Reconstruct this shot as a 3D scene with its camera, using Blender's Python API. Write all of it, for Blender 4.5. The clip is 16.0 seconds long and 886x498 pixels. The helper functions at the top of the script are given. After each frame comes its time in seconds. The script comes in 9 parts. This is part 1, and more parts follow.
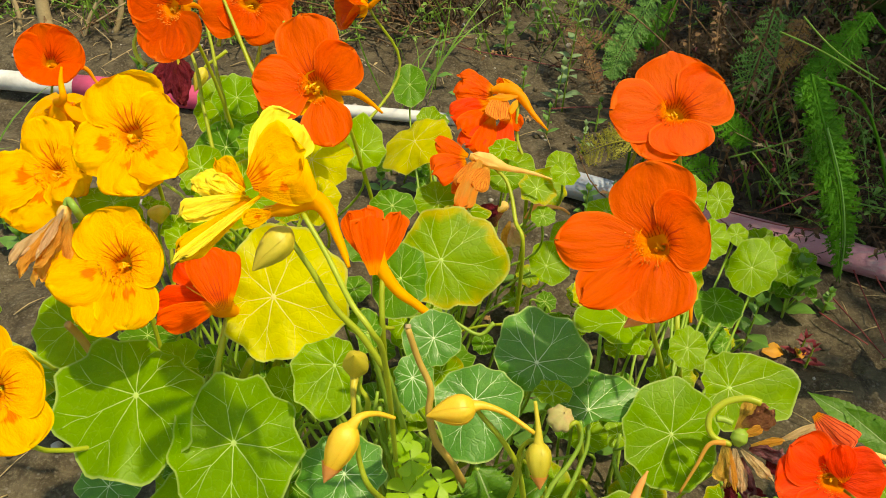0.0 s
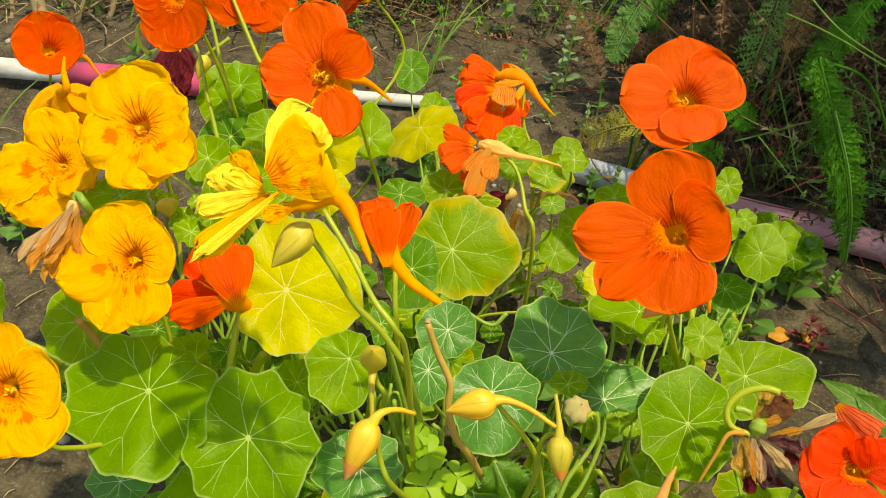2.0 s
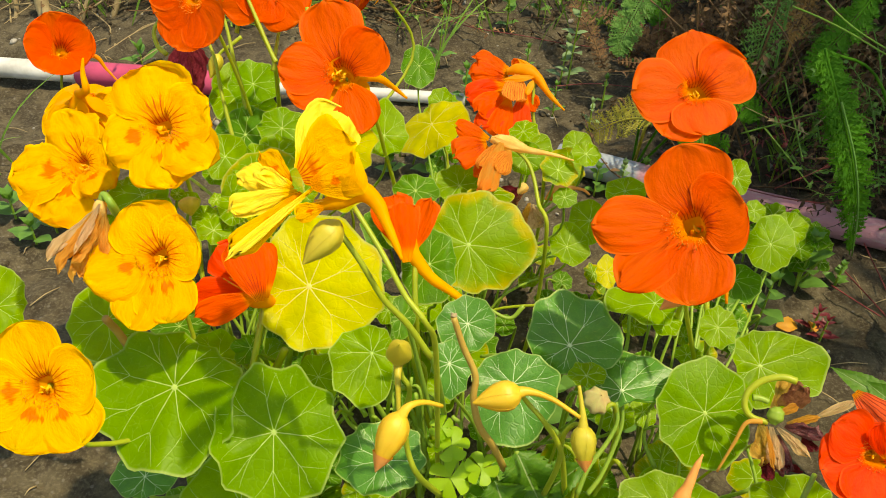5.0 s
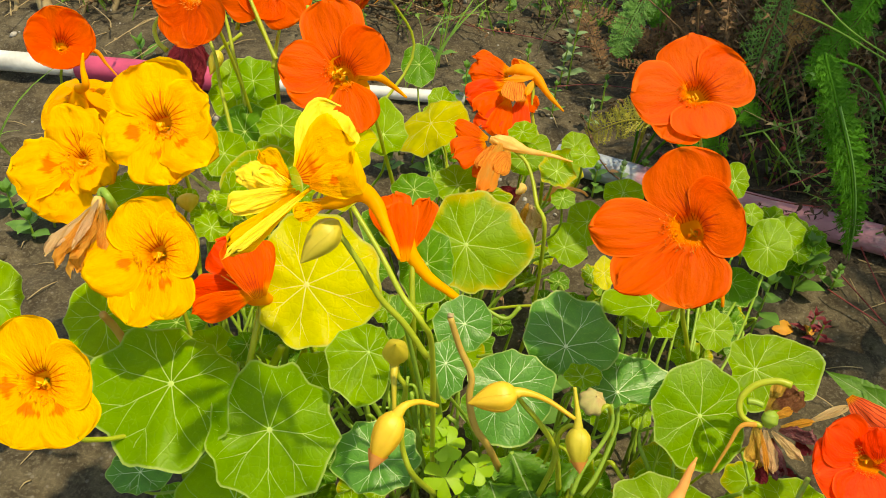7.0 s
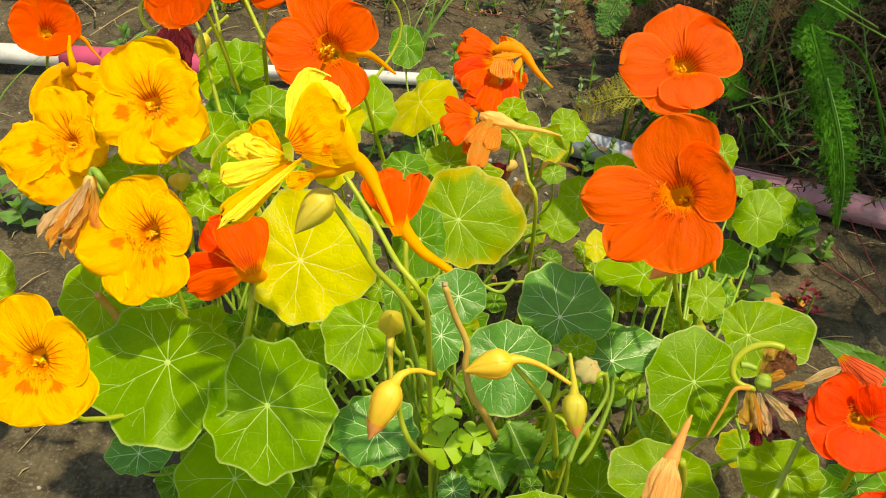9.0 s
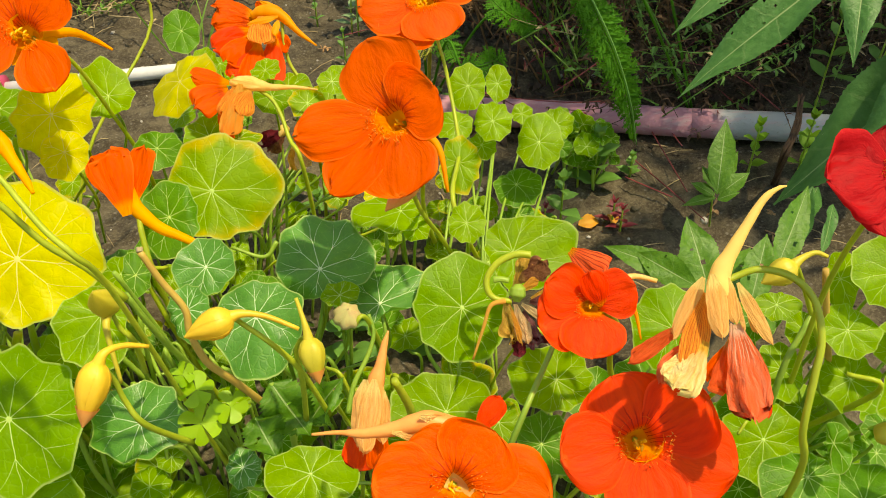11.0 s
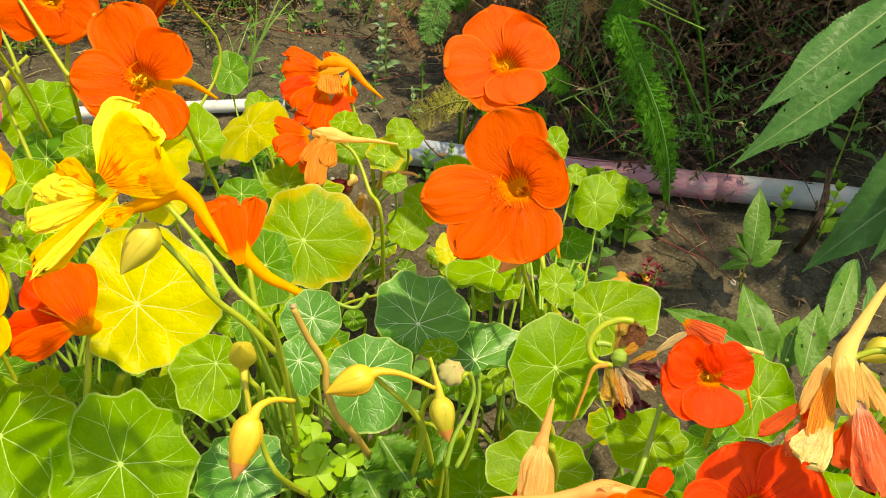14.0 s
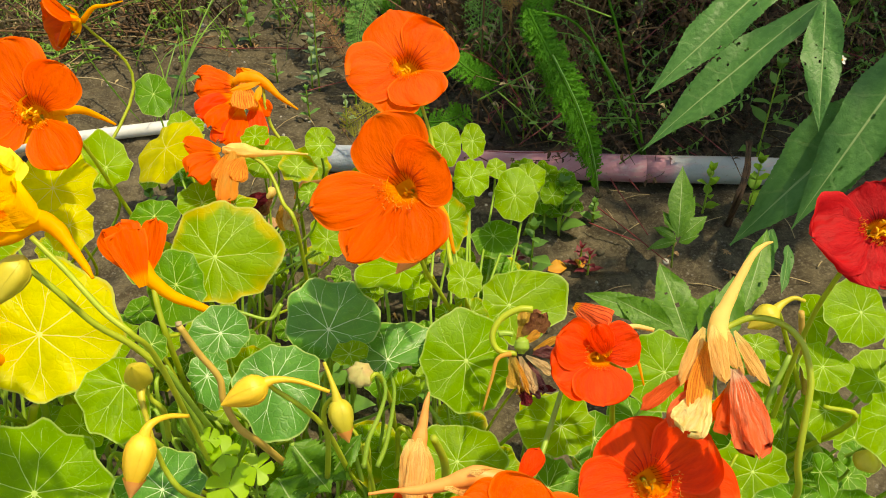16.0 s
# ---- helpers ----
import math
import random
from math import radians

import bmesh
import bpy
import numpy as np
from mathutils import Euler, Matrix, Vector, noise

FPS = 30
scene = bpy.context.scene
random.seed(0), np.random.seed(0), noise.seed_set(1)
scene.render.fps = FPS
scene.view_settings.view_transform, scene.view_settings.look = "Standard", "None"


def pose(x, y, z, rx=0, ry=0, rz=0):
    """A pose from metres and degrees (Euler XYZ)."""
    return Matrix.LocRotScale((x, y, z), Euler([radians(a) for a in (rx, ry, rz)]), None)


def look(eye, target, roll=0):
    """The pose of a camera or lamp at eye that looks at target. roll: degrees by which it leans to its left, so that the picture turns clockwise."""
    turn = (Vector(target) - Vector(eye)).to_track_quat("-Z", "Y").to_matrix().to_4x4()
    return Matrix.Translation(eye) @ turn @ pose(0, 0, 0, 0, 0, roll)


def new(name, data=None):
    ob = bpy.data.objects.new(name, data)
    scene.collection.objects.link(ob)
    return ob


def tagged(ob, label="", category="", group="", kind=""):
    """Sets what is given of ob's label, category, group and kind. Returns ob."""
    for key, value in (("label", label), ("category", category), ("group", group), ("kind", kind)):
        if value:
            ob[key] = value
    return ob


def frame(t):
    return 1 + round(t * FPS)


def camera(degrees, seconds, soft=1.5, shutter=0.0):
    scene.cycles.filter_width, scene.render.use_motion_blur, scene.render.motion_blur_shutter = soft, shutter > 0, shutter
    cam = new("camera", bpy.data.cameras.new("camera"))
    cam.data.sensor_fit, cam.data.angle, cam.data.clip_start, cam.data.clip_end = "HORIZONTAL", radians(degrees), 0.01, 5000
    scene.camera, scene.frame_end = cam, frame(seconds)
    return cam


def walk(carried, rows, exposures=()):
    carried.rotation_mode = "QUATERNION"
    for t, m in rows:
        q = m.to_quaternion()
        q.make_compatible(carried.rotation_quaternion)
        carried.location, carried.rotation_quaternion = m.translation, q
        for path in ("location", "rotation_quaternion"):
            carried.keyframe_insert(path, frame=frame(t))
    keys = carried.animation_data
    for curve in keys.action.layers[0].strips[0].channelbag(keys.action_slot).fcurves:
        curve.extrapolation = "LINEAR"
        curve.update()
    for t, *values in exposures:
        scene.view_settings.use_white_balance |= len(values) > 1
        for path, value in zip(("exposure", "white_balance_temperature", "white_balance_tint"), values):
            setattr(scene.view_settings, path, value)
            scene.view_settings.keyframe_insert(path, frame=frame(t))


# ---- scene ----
cam = camera(56.6, 16.0, soft=1.0)
PATH = [
    (0, (0.047, 0.046, 0.424), (-0.006, 1.625, -0.803), 3.5),
    (0.5, (0.045, 0.047, 0.428), (0.017, 1.623, -0.803), 4.0),
    (1, (0.045, 0.047, 0.424), (0.015, 1.619, -0.813), 3.8),
    (1.5, (0.041, 0.05, 0.423), (0.011, 1.616, -0.82), 3.9),
    (2, (0.038, 0.051, 0.424), (0.004, 1.604, -0.836), 3.4),
    (2.5, (0.034, 0.049, 0.428), (-0.003, 1.602, -0.832), 2.9),
    (3, (0.032, 0.047, 0.427), (-0.005, 1.597, -0.836), 2.7),
    (3.5, (0.033, 0.047, 0.426), (-0.004, 1.594, -0.841), 2.8),
    (4, (0.028, 0.049, 0.432), (-0.011, 1.596, -0.836), 2.5),
    (4.5, (0.027, 0.047, 0.429), (-0.008, 1.591, -0.842), 2.6),
    (4.7, (0.029, 0.047, 0.427), (-0.003, 1.591, -0.844), 2.7),
    (7, (0.029, 0.047, 0.428), (0.006, 1.588, -0.846), 3.7),
    (7.5, (0.026, 0.046, 0.431), (0.009, 1.585, -0.847), 4.1),
    (8, (0.024, 0.044, 0.426), (0.016, 1.58, -0.856), 4.2),
    (8.2, (0.025, 0.043, 0.426), (0.019, 1.577, -0.856), 3.9),
    (10.3, (0.055, 0.041, 0.417), (0.058, 1.55, -0.895), -0.8),
    (10.5, (0.067, 0.043, 0.416), (0.08, 1.551, -0.897), -2.0),
    (10.7, (0.075, 0.042, 0.412), (0.179, 1.545, -0.903), -1.8),
    (11, (0.095, 0.035, 0.404), (0.329, 1.523, -0.911), -1.8),
    (11.5, (0.1, 0.036, 0.404), (0.416, 1.509, -0.912), -0.9),
    (12, (0.085, 0.041, 0.41), (0.401, 1.522, -0.896), -0.8),
    (12.5, (0.069, 0.043, 0.406), (0.383, 1.53, -0.894), -0.4),
    (13, (0.057, 0.045, 0.41), (0.385, 1.536, -0.882), 0.8),
    (13.5, (0.046, 0.045, 0.415), (0.377, 1.543, -0.868), 2.2),
    (14, (0.034, 0.044, 0.418), (0.374, 1.572, -0.827), 3.2),
    (14.5, (0.028, 0.045, 0.427), (0.371, 1.587, -0.8), 3.5),
    (15, (0.039, 0.043, 0.425), (0.389, 1.58, -0.807), 3.4),
    (15.5, (0.05, 0.037, 0.422), (0.404, 1.566, -0.817), 2.5),
    (16, (0.066, 0.031, 0.424), (0.457, 1.547, -0.82), -0.4),
]
walk(cam, [(t, look(eye, target, roll)) for t, eye, target, roll in PATH], [(0, 1.08, 9300, 1), (8, 1.16, 9300, 1), (11, 1.24, 9300, 1), (14.5, 1.39, 9500, 1), (16, 1.26, 9400, 1)])

# ---- light ----
SUN_TO = Vector((0.30, -0.14, 0.94)).normalized()
sky_world = bpy.data.worlds.new("sky")
scene.world = sky_world
sky_world.use_nodes = True
sky_nodes = sky_world.node_tree
sky_tex = sky_nodes.nodes.new("ShaderNodeTexSky")
sky_tex.sky_type = "NISHITA"
sky_tex.sun_disc = False
sky_tex.sun_elevation = math.asin(SUN_TO.z)
sky_tex.sun_rotation = math.atan2(SUN_TO.x, SUN_TO.y)
sky_nodes.links.new(sky_tex.outputs[0], sky_nodes.nodes["Background"].inputs[0])
sky_nodes.nodes["Background"].inputs[1].default_value = 0.135
sun_data = bpy.data.lights.new("sun", "SUN")
sun_data.energy, sun_data.angle, sun_data.color = 2.5, radians(1.6), (1.0, 0.93, 0.82)
sun_lamp = new("sun", sun_data)
sun_lamp.rotation_euler = SUN_TO.to_track_quat("Z", "Y").to_euler()
sun_lamp.location = SUN_TO * 5


# ---- materials ----
class Mat:
    """A node material, built from small steps."""

    def __init__(self, name):
        self.m = bpy.data.materials.new(name)
        self.m.use_nodes = True
        self.t = self.m.node_tree
        self.t.nodes.clear()
        self.tc = self.t.nodes.new("ShaderNodeTexCoord")

    def put(self, socket, value):
        if isinstance(value, bpy.types.NodeSocket):
            self.t.links.new(value, socket)
        elif isinstance(value, (tuple, list)) and len(value) == 3 and socket.type == "RGBA":
            socket.default_value = (*value, 1)
        else:
            socket.default_value = value

    def uv(self):
        return self.tc.outputs["UV"]

    def obj(self):
        return self.tc.outputs["Object"]

    def rand(self):
        return self.t.nodes.new("ShaderNodeObjectInfo").outputs["Random"]

    def math(self, op, a, b=0.0):
        n = self.t.nodes.new("ShaderNodeMath")
        n.operation = op
        self.put(n.inputs[0], a), self.put(n.inputs[1], b)
        return n.outputs[0]

    def step(self, x, lo, hi, a=0.0, b=1.0):
        n = self.t.nodes.new("ShaderNodeMapRange")
        n.interpolation_type = "SMOOTHSTEP"
        for i, v in enumerate((x, lo, hi, a, b)):
            self.put(n.inputs[i], v)
        return n.outputs[0]

    def mix(self, f, a, b):
        n = self.t.nodes.new("ShaderNodeMix")
        n.data_type = "RGBA"
        self.put(n.inputs[0], f), self.put(n.inputs[6], a), self.put(n.inputs[7], b)
        return n.outputs[2]

    def noise(self, vec, scale, detail=3.0, rough=0.55):
        n = self.t.nodes.new("ShaderNodeTexNoise")
        self.put(n.inputs["Vector"], vec)
        n.inputs["Scale"].default_value, n.inputs["Detail"].default_value, n.inputs["Roughness"].default_value = scale, detail, rough
        return n.outputs[0]

    def noise_colour(self, vec, scale):
        n = self.t.nodes.new("ShaderNodeTexNoise")
        self.put(n.inputs["Vector"], vec)
        n.inputs["Scale"].default_value, n.inputs["Detail"].default_value = scale, 3.0
        return n.outputs["Color"]

    def voronoi(self, vec, scale, feature="F1"):
        n = self.t.nodes.new("ShaderNodeTexVoronoi")
        n.feature = feature
        self.put(n.inputs["Vector"], vec)
        n.inputs["Scale"].default_value = scale
        return n.outputs["Distance"]

    def scaled(self, vec, x, y, z):
        n = self.t.nodes.new("ShaderNodeMapping")
        self.put(n.inputs["Vector"], vec)
        n.inputs["Scale"].default_value = (x, y, z)
        return n.outputs[0]

    def shifted(self, vec):
        """The same place, moved by an amount of its own for each object."""
        r = self.math("MULTIPLY", self.rand(), 60.0)
        c = self.t.nodes.new("ShaderNodeCombineXYZ")
        self.put(c.inputs[0], r), self.put(c.inputs[1], self.math("MULTIPLY", r, 1.7))
        n = self.t.nodes.new("ShaderNodeVectorMath")
        self.put(n.inputs[0], vec), self.put(n.inputs[1], c.outputs[0])
        return n.outputs[0]

    def split(self, vec):
        n = self.t.nodes.new("ShaderNodeSeparateXYZ")
        self.put(n.inputs[0], vec)
        return n.outputs

    def bump(self, h, strength=0.3, dist=0.001, normal=None):
        n = self.t.nodes.new("ShaderNodeBump")
        n.inputs["Strength"].default_value, n.inputs["Distance"].default_value = strength, dist
        self.put(n.inputs["Height"], h)
        if normal is not None:
            self.put(n.inputs["Normal"], normal)
        return n.outputs[0]

    def done(self, colour, rough=0.5, normal=None, passing=None, amount=0.0, spec=0.5, metal=0.0):
        p = self.t.nodes.new("ShaderNodeBsdfPrincipled")
        self.put(p.inputs["Base Color"], colour), self.put(p.inputs["Roughness"], rough)
        p.inputs["Specular IOR Level"].default_value, p.inputs["Metallic"].default_value = spec, metal
        if normal is not None:
            self.put(p.inputs["Normal"], normal)
        last = p.outputs[0]
        if passing is not None:
            tr = self.t.nodes.new("ShaderNodeBsdfTranslucent")
            self.put(tr.inputs["Color"], passing)
            if normal is not None:
                self.put(tr.inputs["Normal"], normal)
            mx = self.t.nodes.new("ShaderNodeMixShader")
            self.put(mx.inputs[0], amount)
            self.t.links.new(last, mx.inputs[1]), self.t.links.new(tr.outputs[0], mx.inputs[2])
            last = mx.outputs[0]
        out = self.t.nodes.new("ShaderNodeOutputMaterial")
        self.t.links.new(last, out.inputs[0])
        return self.m


def tint(c, k):
    return tuple(min(1.0, v * k) for v in c)


def leaf_material(name, base, dark, glow, edge=None, edge_from=0.75, net=0.35, amount=0.52, rough=0.42, spec=0.16):
    """Round leaf: net of fine veins, blotches, and where given a rim that has turned yellow."""
    g = Mat(name)
    flat = g.uv()
    uv = g.shifted(flat)
    big = g.noise(uv, 2.2, 4)
    fine = g.noise(uv, 22, 3)
    speck = g.noise(uv, 60, 2)
    col = g.mix(g.step(big, 0.3, 0.72), dark, base)
    glw = g.mix(g.step(big, 0.25, 0.75), tint(glow, 0.72), glow)
    r = g.rand()
    col = g.mix(g.math("MULTIPLY", r, 0.35), col, tint(base, 1.35))
    grain = g.math("MULTIPLY", g.step(speck, 0.5, 0.75), 0.35)
    col, glw = g.mix(grain, col, tint(dark, 0.8)), g.mix(grain, glw, tint(glow, 0.65))
    if edge is not None:
        x, y, _ = g.split(flat)
        d = g.math("SQRT", g.math("ADD", g.math("MULTIPLY", x, x), g.math("MULTIPLY", y, y)))
        d = g.math("ADD", d, g.math("MULTIPLY", g.math("SUBTRACT", big, 0.5), 0.9))
        e = g.step(d, edge_from, edge_from + 0.35)
        col, glw = g.mix(e, col, edge), g.mix(e, glw, tint(edge, 1.3))
    fx, fy, _ = g.split(flat)
    rim = g.math("SQRT", g.math("ADD", g.math("MULTIPLY", fx, fx), g.math("MULTIPLY", fy, fy)))
    rim = g.step(rim, 0.955, 0.985, 0.0, 0.7)
    col = g.mix(rim, col, (0.46, 0.56, 0.17))
    warp = g.t.nodes.new("ShaderNodeVectorMath")
    g.put(warp.inputs[0], uv), g.put(warp.inputs[1], g.mix(0.16, (0.0, 0.0, 0.0), g.noise_colour(uv, 3.5)))
    cells = g.voronoi(warp.outputs[0], 7.0, "DISTANCE_TO_EDGE")
    line = g.math("MULTIPLY", g.step(cells, 0.0, 0.045, 1.0, 0.0), g.math("MULTIPLY", g.step(fine, 0.35, 0.65), net))
    pale = (0.40, 0.52, 0.12)
    col = g.mix(line, col, pale)
    glw = g.mix(line, glw, tint(glow, 1.5))
    spots = g.step(g.voronoi(uv, 5.0), 0.03, 0.055, 0.55, 0.0)
    spots = g.math("MULTIPLY", spots, g.step(big, 0.5, 0.6))
    col = g.mix(spots, col, (0.12, 0.09, 0.03))
    glw = g.mix(spots, glw, (0.12, 0.09, 0.03))
    h = g.math("ADD", g.math("MULTIPLY", g.step(cells, 0.0, 0.16), 1.0), g.math("MULTIPLY", fine, 0.5))
    return g.done(col, rough, g.bump(h, 0.12, 0.0008), glw, amount, spec)


LEAF_LIME = leaf_material("leaf_lime", (0.215, 0.365, 0.004), (0.135, 0.275, 0.003), (0.50, 0.76, 0.008), net=0.26)
LEAF_MID = leaf_material("leaf_mid_green", (0.160, 0.315, 0.004), (0.105, 0.240, 0.003), (0.38, 0.68, 0.008), net=0.28)
LEAF_GREEN = leaf_material("leaf_green", (0.095, 0.26, 0.012), (0.055, 0.175, 0.009), (0.26, 0.54, 0.012), net=0.24)
LEAF_BLUE = leaf_material("leaf_bluegreen", (0.085, 0.265, 0.034), (0.055, 0.195, 0.024), (0.19, 0.47, 0.03), net=0.28, amount=0.40, rough=0.38, spec=0.38)
LEAF_TURNING = leaf_material("leaf_turning_yellow", (0.21, 0.355, 0.008), (0.14, 0.28, 0.006), (0.44, 0.62, 0.010), (0.55, 0.44, 0.010), 0.72, net=0.16)
LEAF_YELLOW = leaf_material("leaf_yellow", (0.74, 0.68, 0.012), (0.60, 0.59, 0.010), (0.95, 0.84, 0.010), (0.62, 0.44, 0.02), 0.9, net=0.2, amount=0.58)


def plain_material(name, base, dark, rough=0.5, glow=None, amount=0.0, scale=60.0, bump=0.25, spec=0.4):
    g = Mat(name)
    n1, n2 = g.noise(g.obj(), scale, 4), g.noise(g.obj(), scale * 6, 3)
    f = g.math("ADD", g.math("MULTIPLY", n1, 0.75), g.math("MULTIPLY", n2, 0.25))
    col = g.mix(g.step(f, 0.3, 0.7), dark, base)
    col = g.mix(g.math("MULTIPLY", g.rand(), 0.25), col, tint(base, 1.3))
    return g.done(col, rough, g.bump(f, bump, 0.001), glow, amount, spec)


VEIN = plain_material("leaf_vein", (0.56, 0.68, 0.22), (0.47, 0.60, 0.16), 0.5, (0.9, 1.0, 0.4), 0.5)
VEIN_PALE = plain_material("leaf_vein_pale", (0.66, 0.76, 0.48), (0.58, 0.70, 0.40), 0.5, (0.8, 0.95, 0.5), 0.35)
VEIN_YELLOW = plain_material("leaf_vein_yellow", (0.72, 0.66, 0.22), (0.62, 0.56, 0.12), 0.5, (0.9, 0.8, 0.25), 0.4)
STEM = plain_material("stem_green", (0.27, 0.40, 0.055), (0.17, 0.30, 0.035), 0.42, (0.5, 0.62, 0.05), 0.25)
STEM_YELLOW = plain_material("stem_yellow_green", (0.37, 0.43, 0.035), (0.27, 0.35, 0.028), 0.42, (0.7, 0.7, 0.06), 0.25)
STEM_RUST = plain_material("stem_rusty", (0.52, 0.36, 0.075), (0.42, 0.25, 0.05), 0.5, (0.6, 0.3, 0.05), 0.2)


def petal_material(name, base, deep, glow, mark, marked, blotch=None, amount=0.42, line_from=0.25, line_to=0.60, lines=60.0, claw=(0.84, 0.29, 0.008), rough_wave=1.0, heart_amount=0.6, stroke=(0.52, 0.86)):
    """Petal: silky streaks along it, dark brush strokes out of the throat on the upper pair, blotches on the lower three."""
    g = Mat(name)
    flat = g.uv()
    uv = g.shifted(flat)
    x, s, _ = g.split(flat)
    wob = g.noise(uv, 4, 3)
    streak = g.noise(g.scaled(uv, 7, 1.1, 1), 2.0, 4)
    big = g.noise(uv, 2.6, 3)
    col = g.mix(g.step(streak, 0.3, 0.8), base, deep)
    col = g.mix(g.math("MULTIPLY", g.step(big, 0.4, 0.75), 0.4), col, tint(base, 1.15))
    glw = g.mix(g.step(streak, 0.35, 0.72), glow, tint(glow, 0.8))
    ray = g.math("ADD", x, g.math("MULTIPLY", g.math("SUBTRACT", wob, 0.5), 0.16))
    ray = g.step(g.math("SINE", g.math("MULTIPLY", ray, 120.0)), 0.45, 1.0, 0.0, 0.22)
    ray = g.math("MULTIPLY", ray, g.step(g.noise(g.scaled(uv, 1.0, 0.35, 1), 5.0, 2), 0.32, 0.66))
    ray = g.math("MULTIPLY", ray, g.step(s, 0.95, 0.35))
    col, glw = g.mix(ray, col, tint(deep, 0.62)), g.mix(ray, glw, tint(glow, 0.6))
    own = g.math("MULTIPLY", g.rand(), 0.16)
    col, glw = g.mix(own, col, tint(deep, 0.88)), g.mix(own, glw, tint(glow, 0.86))
    gold = g.step(s, *((0.05, 0.20) if marked else (0.13, 0.29)), 0.9, 0.0)
    col, glw = g.mix(gold, col, claw), g.mix(gold, glw, claw)
    if marked:
        off = g.math("SUBTRACT", x, 0.5)
        away = g.math("ABSOLUTE", off)
        fan = g.math("ADD", off, g.math("MULTIPLY", g.math("SUBTRACT", wob, 0.5), 0.06))
        wave = g.math("SINE", g.math("MULTIPLY", fan, lines))
        thin = g.step(s, 0.2, line_to, *stroke)
        line = g.step(wave, thin, 0.97)
        reach = g.math("SUBTRACT", line_to, g.math("MULTIPLY", away, 0.55))
        reach = g.math("ADD", reach, g.math("MULTIPLY", g.math("SUBTRACT", g.noise(g.scaled(uv, 9, 0.4, 1), 2.0, 2), 0.5), 0.45))
        fade = g.step(s, g.math("SUBTRACT", reach, 0.26), reach, 1.0, 0.0)
        line = g.math("MULTIPLY", line, g.math("MULTIPLY", fade, 0.78))
        heart = g.math("MULTIPLY", g.step(g.math("ABSOLUTE", g.math("SUBTRACT", s, line_from)), 0.0, 0.11, heart_amount, 0.0), g.step(away, 0.08, 0.34, 1.0, 0.0))
        f = g.math("MAXIMUM", line, heart)
        col, glw = g.mix(f, col, mark), g.mix(f, glw, tint(mark, 0.9))
    rim = g.math("MAXIMUM", g.step(g.math("ABSOLUTE", g.math("SUBTRACT", x, 0.5)), 0.45, 0.49), g.step(s, 0.955, 0.985))
    col = g.mix(g.math("MULTIPLY", rim, 0.40), col, tuple(min(1.0, v * 1.2 + 0.02) for v in glow))
    if blotch is not None:
        b = g.math("ABSOLUTE", g.math("SUBTRACT", s, 0.47))
        bx = g.math("ABSOLUTE", g.math("SUBTRACT", x, 0.5))
        d = g.math("ADD", g.math("ADD", b, g.math("MULTIPLY", bx, 0.55)), g.math("MULTIPLY", g.math("SUBTRACT", streak, 0.5), 0.35))
        f = g.step(d, 0.06, 0.15, 0.8, 0.0)
        col, glw = g.mix(f, col, blotch), g.mix(f, glw, blotch)
    wr = g.noise(g.scaled(uv, 4, 1.6, 1), 1.3, 4, 0.5)
    fine = g.noise(g.scaled(uv, 40, 5, 1), 2.0, 2)
    crease = g.noise(g.scaled(uv, 1.6, 1.0, 1), 8.0, 4, 0.6)
    crease = g.math("ABSOLUTE", g.math("SUBTRACT", crease, 0.5))
    h = g.math("ADD", g.math("ADD", g.math("SUBTRACT", wr, g.math("MULTIPLY", ray, 0.35)), g.math("MULTIPLY", fine, 0.05)), g.math("MULTIPLY", crease, 0.9 * (rough_wave - 0.7)))
    return g.done(col, 0.55, g.bump(h, 0.6 * rough_wave, 0.0022), glw, amount, 0.12)


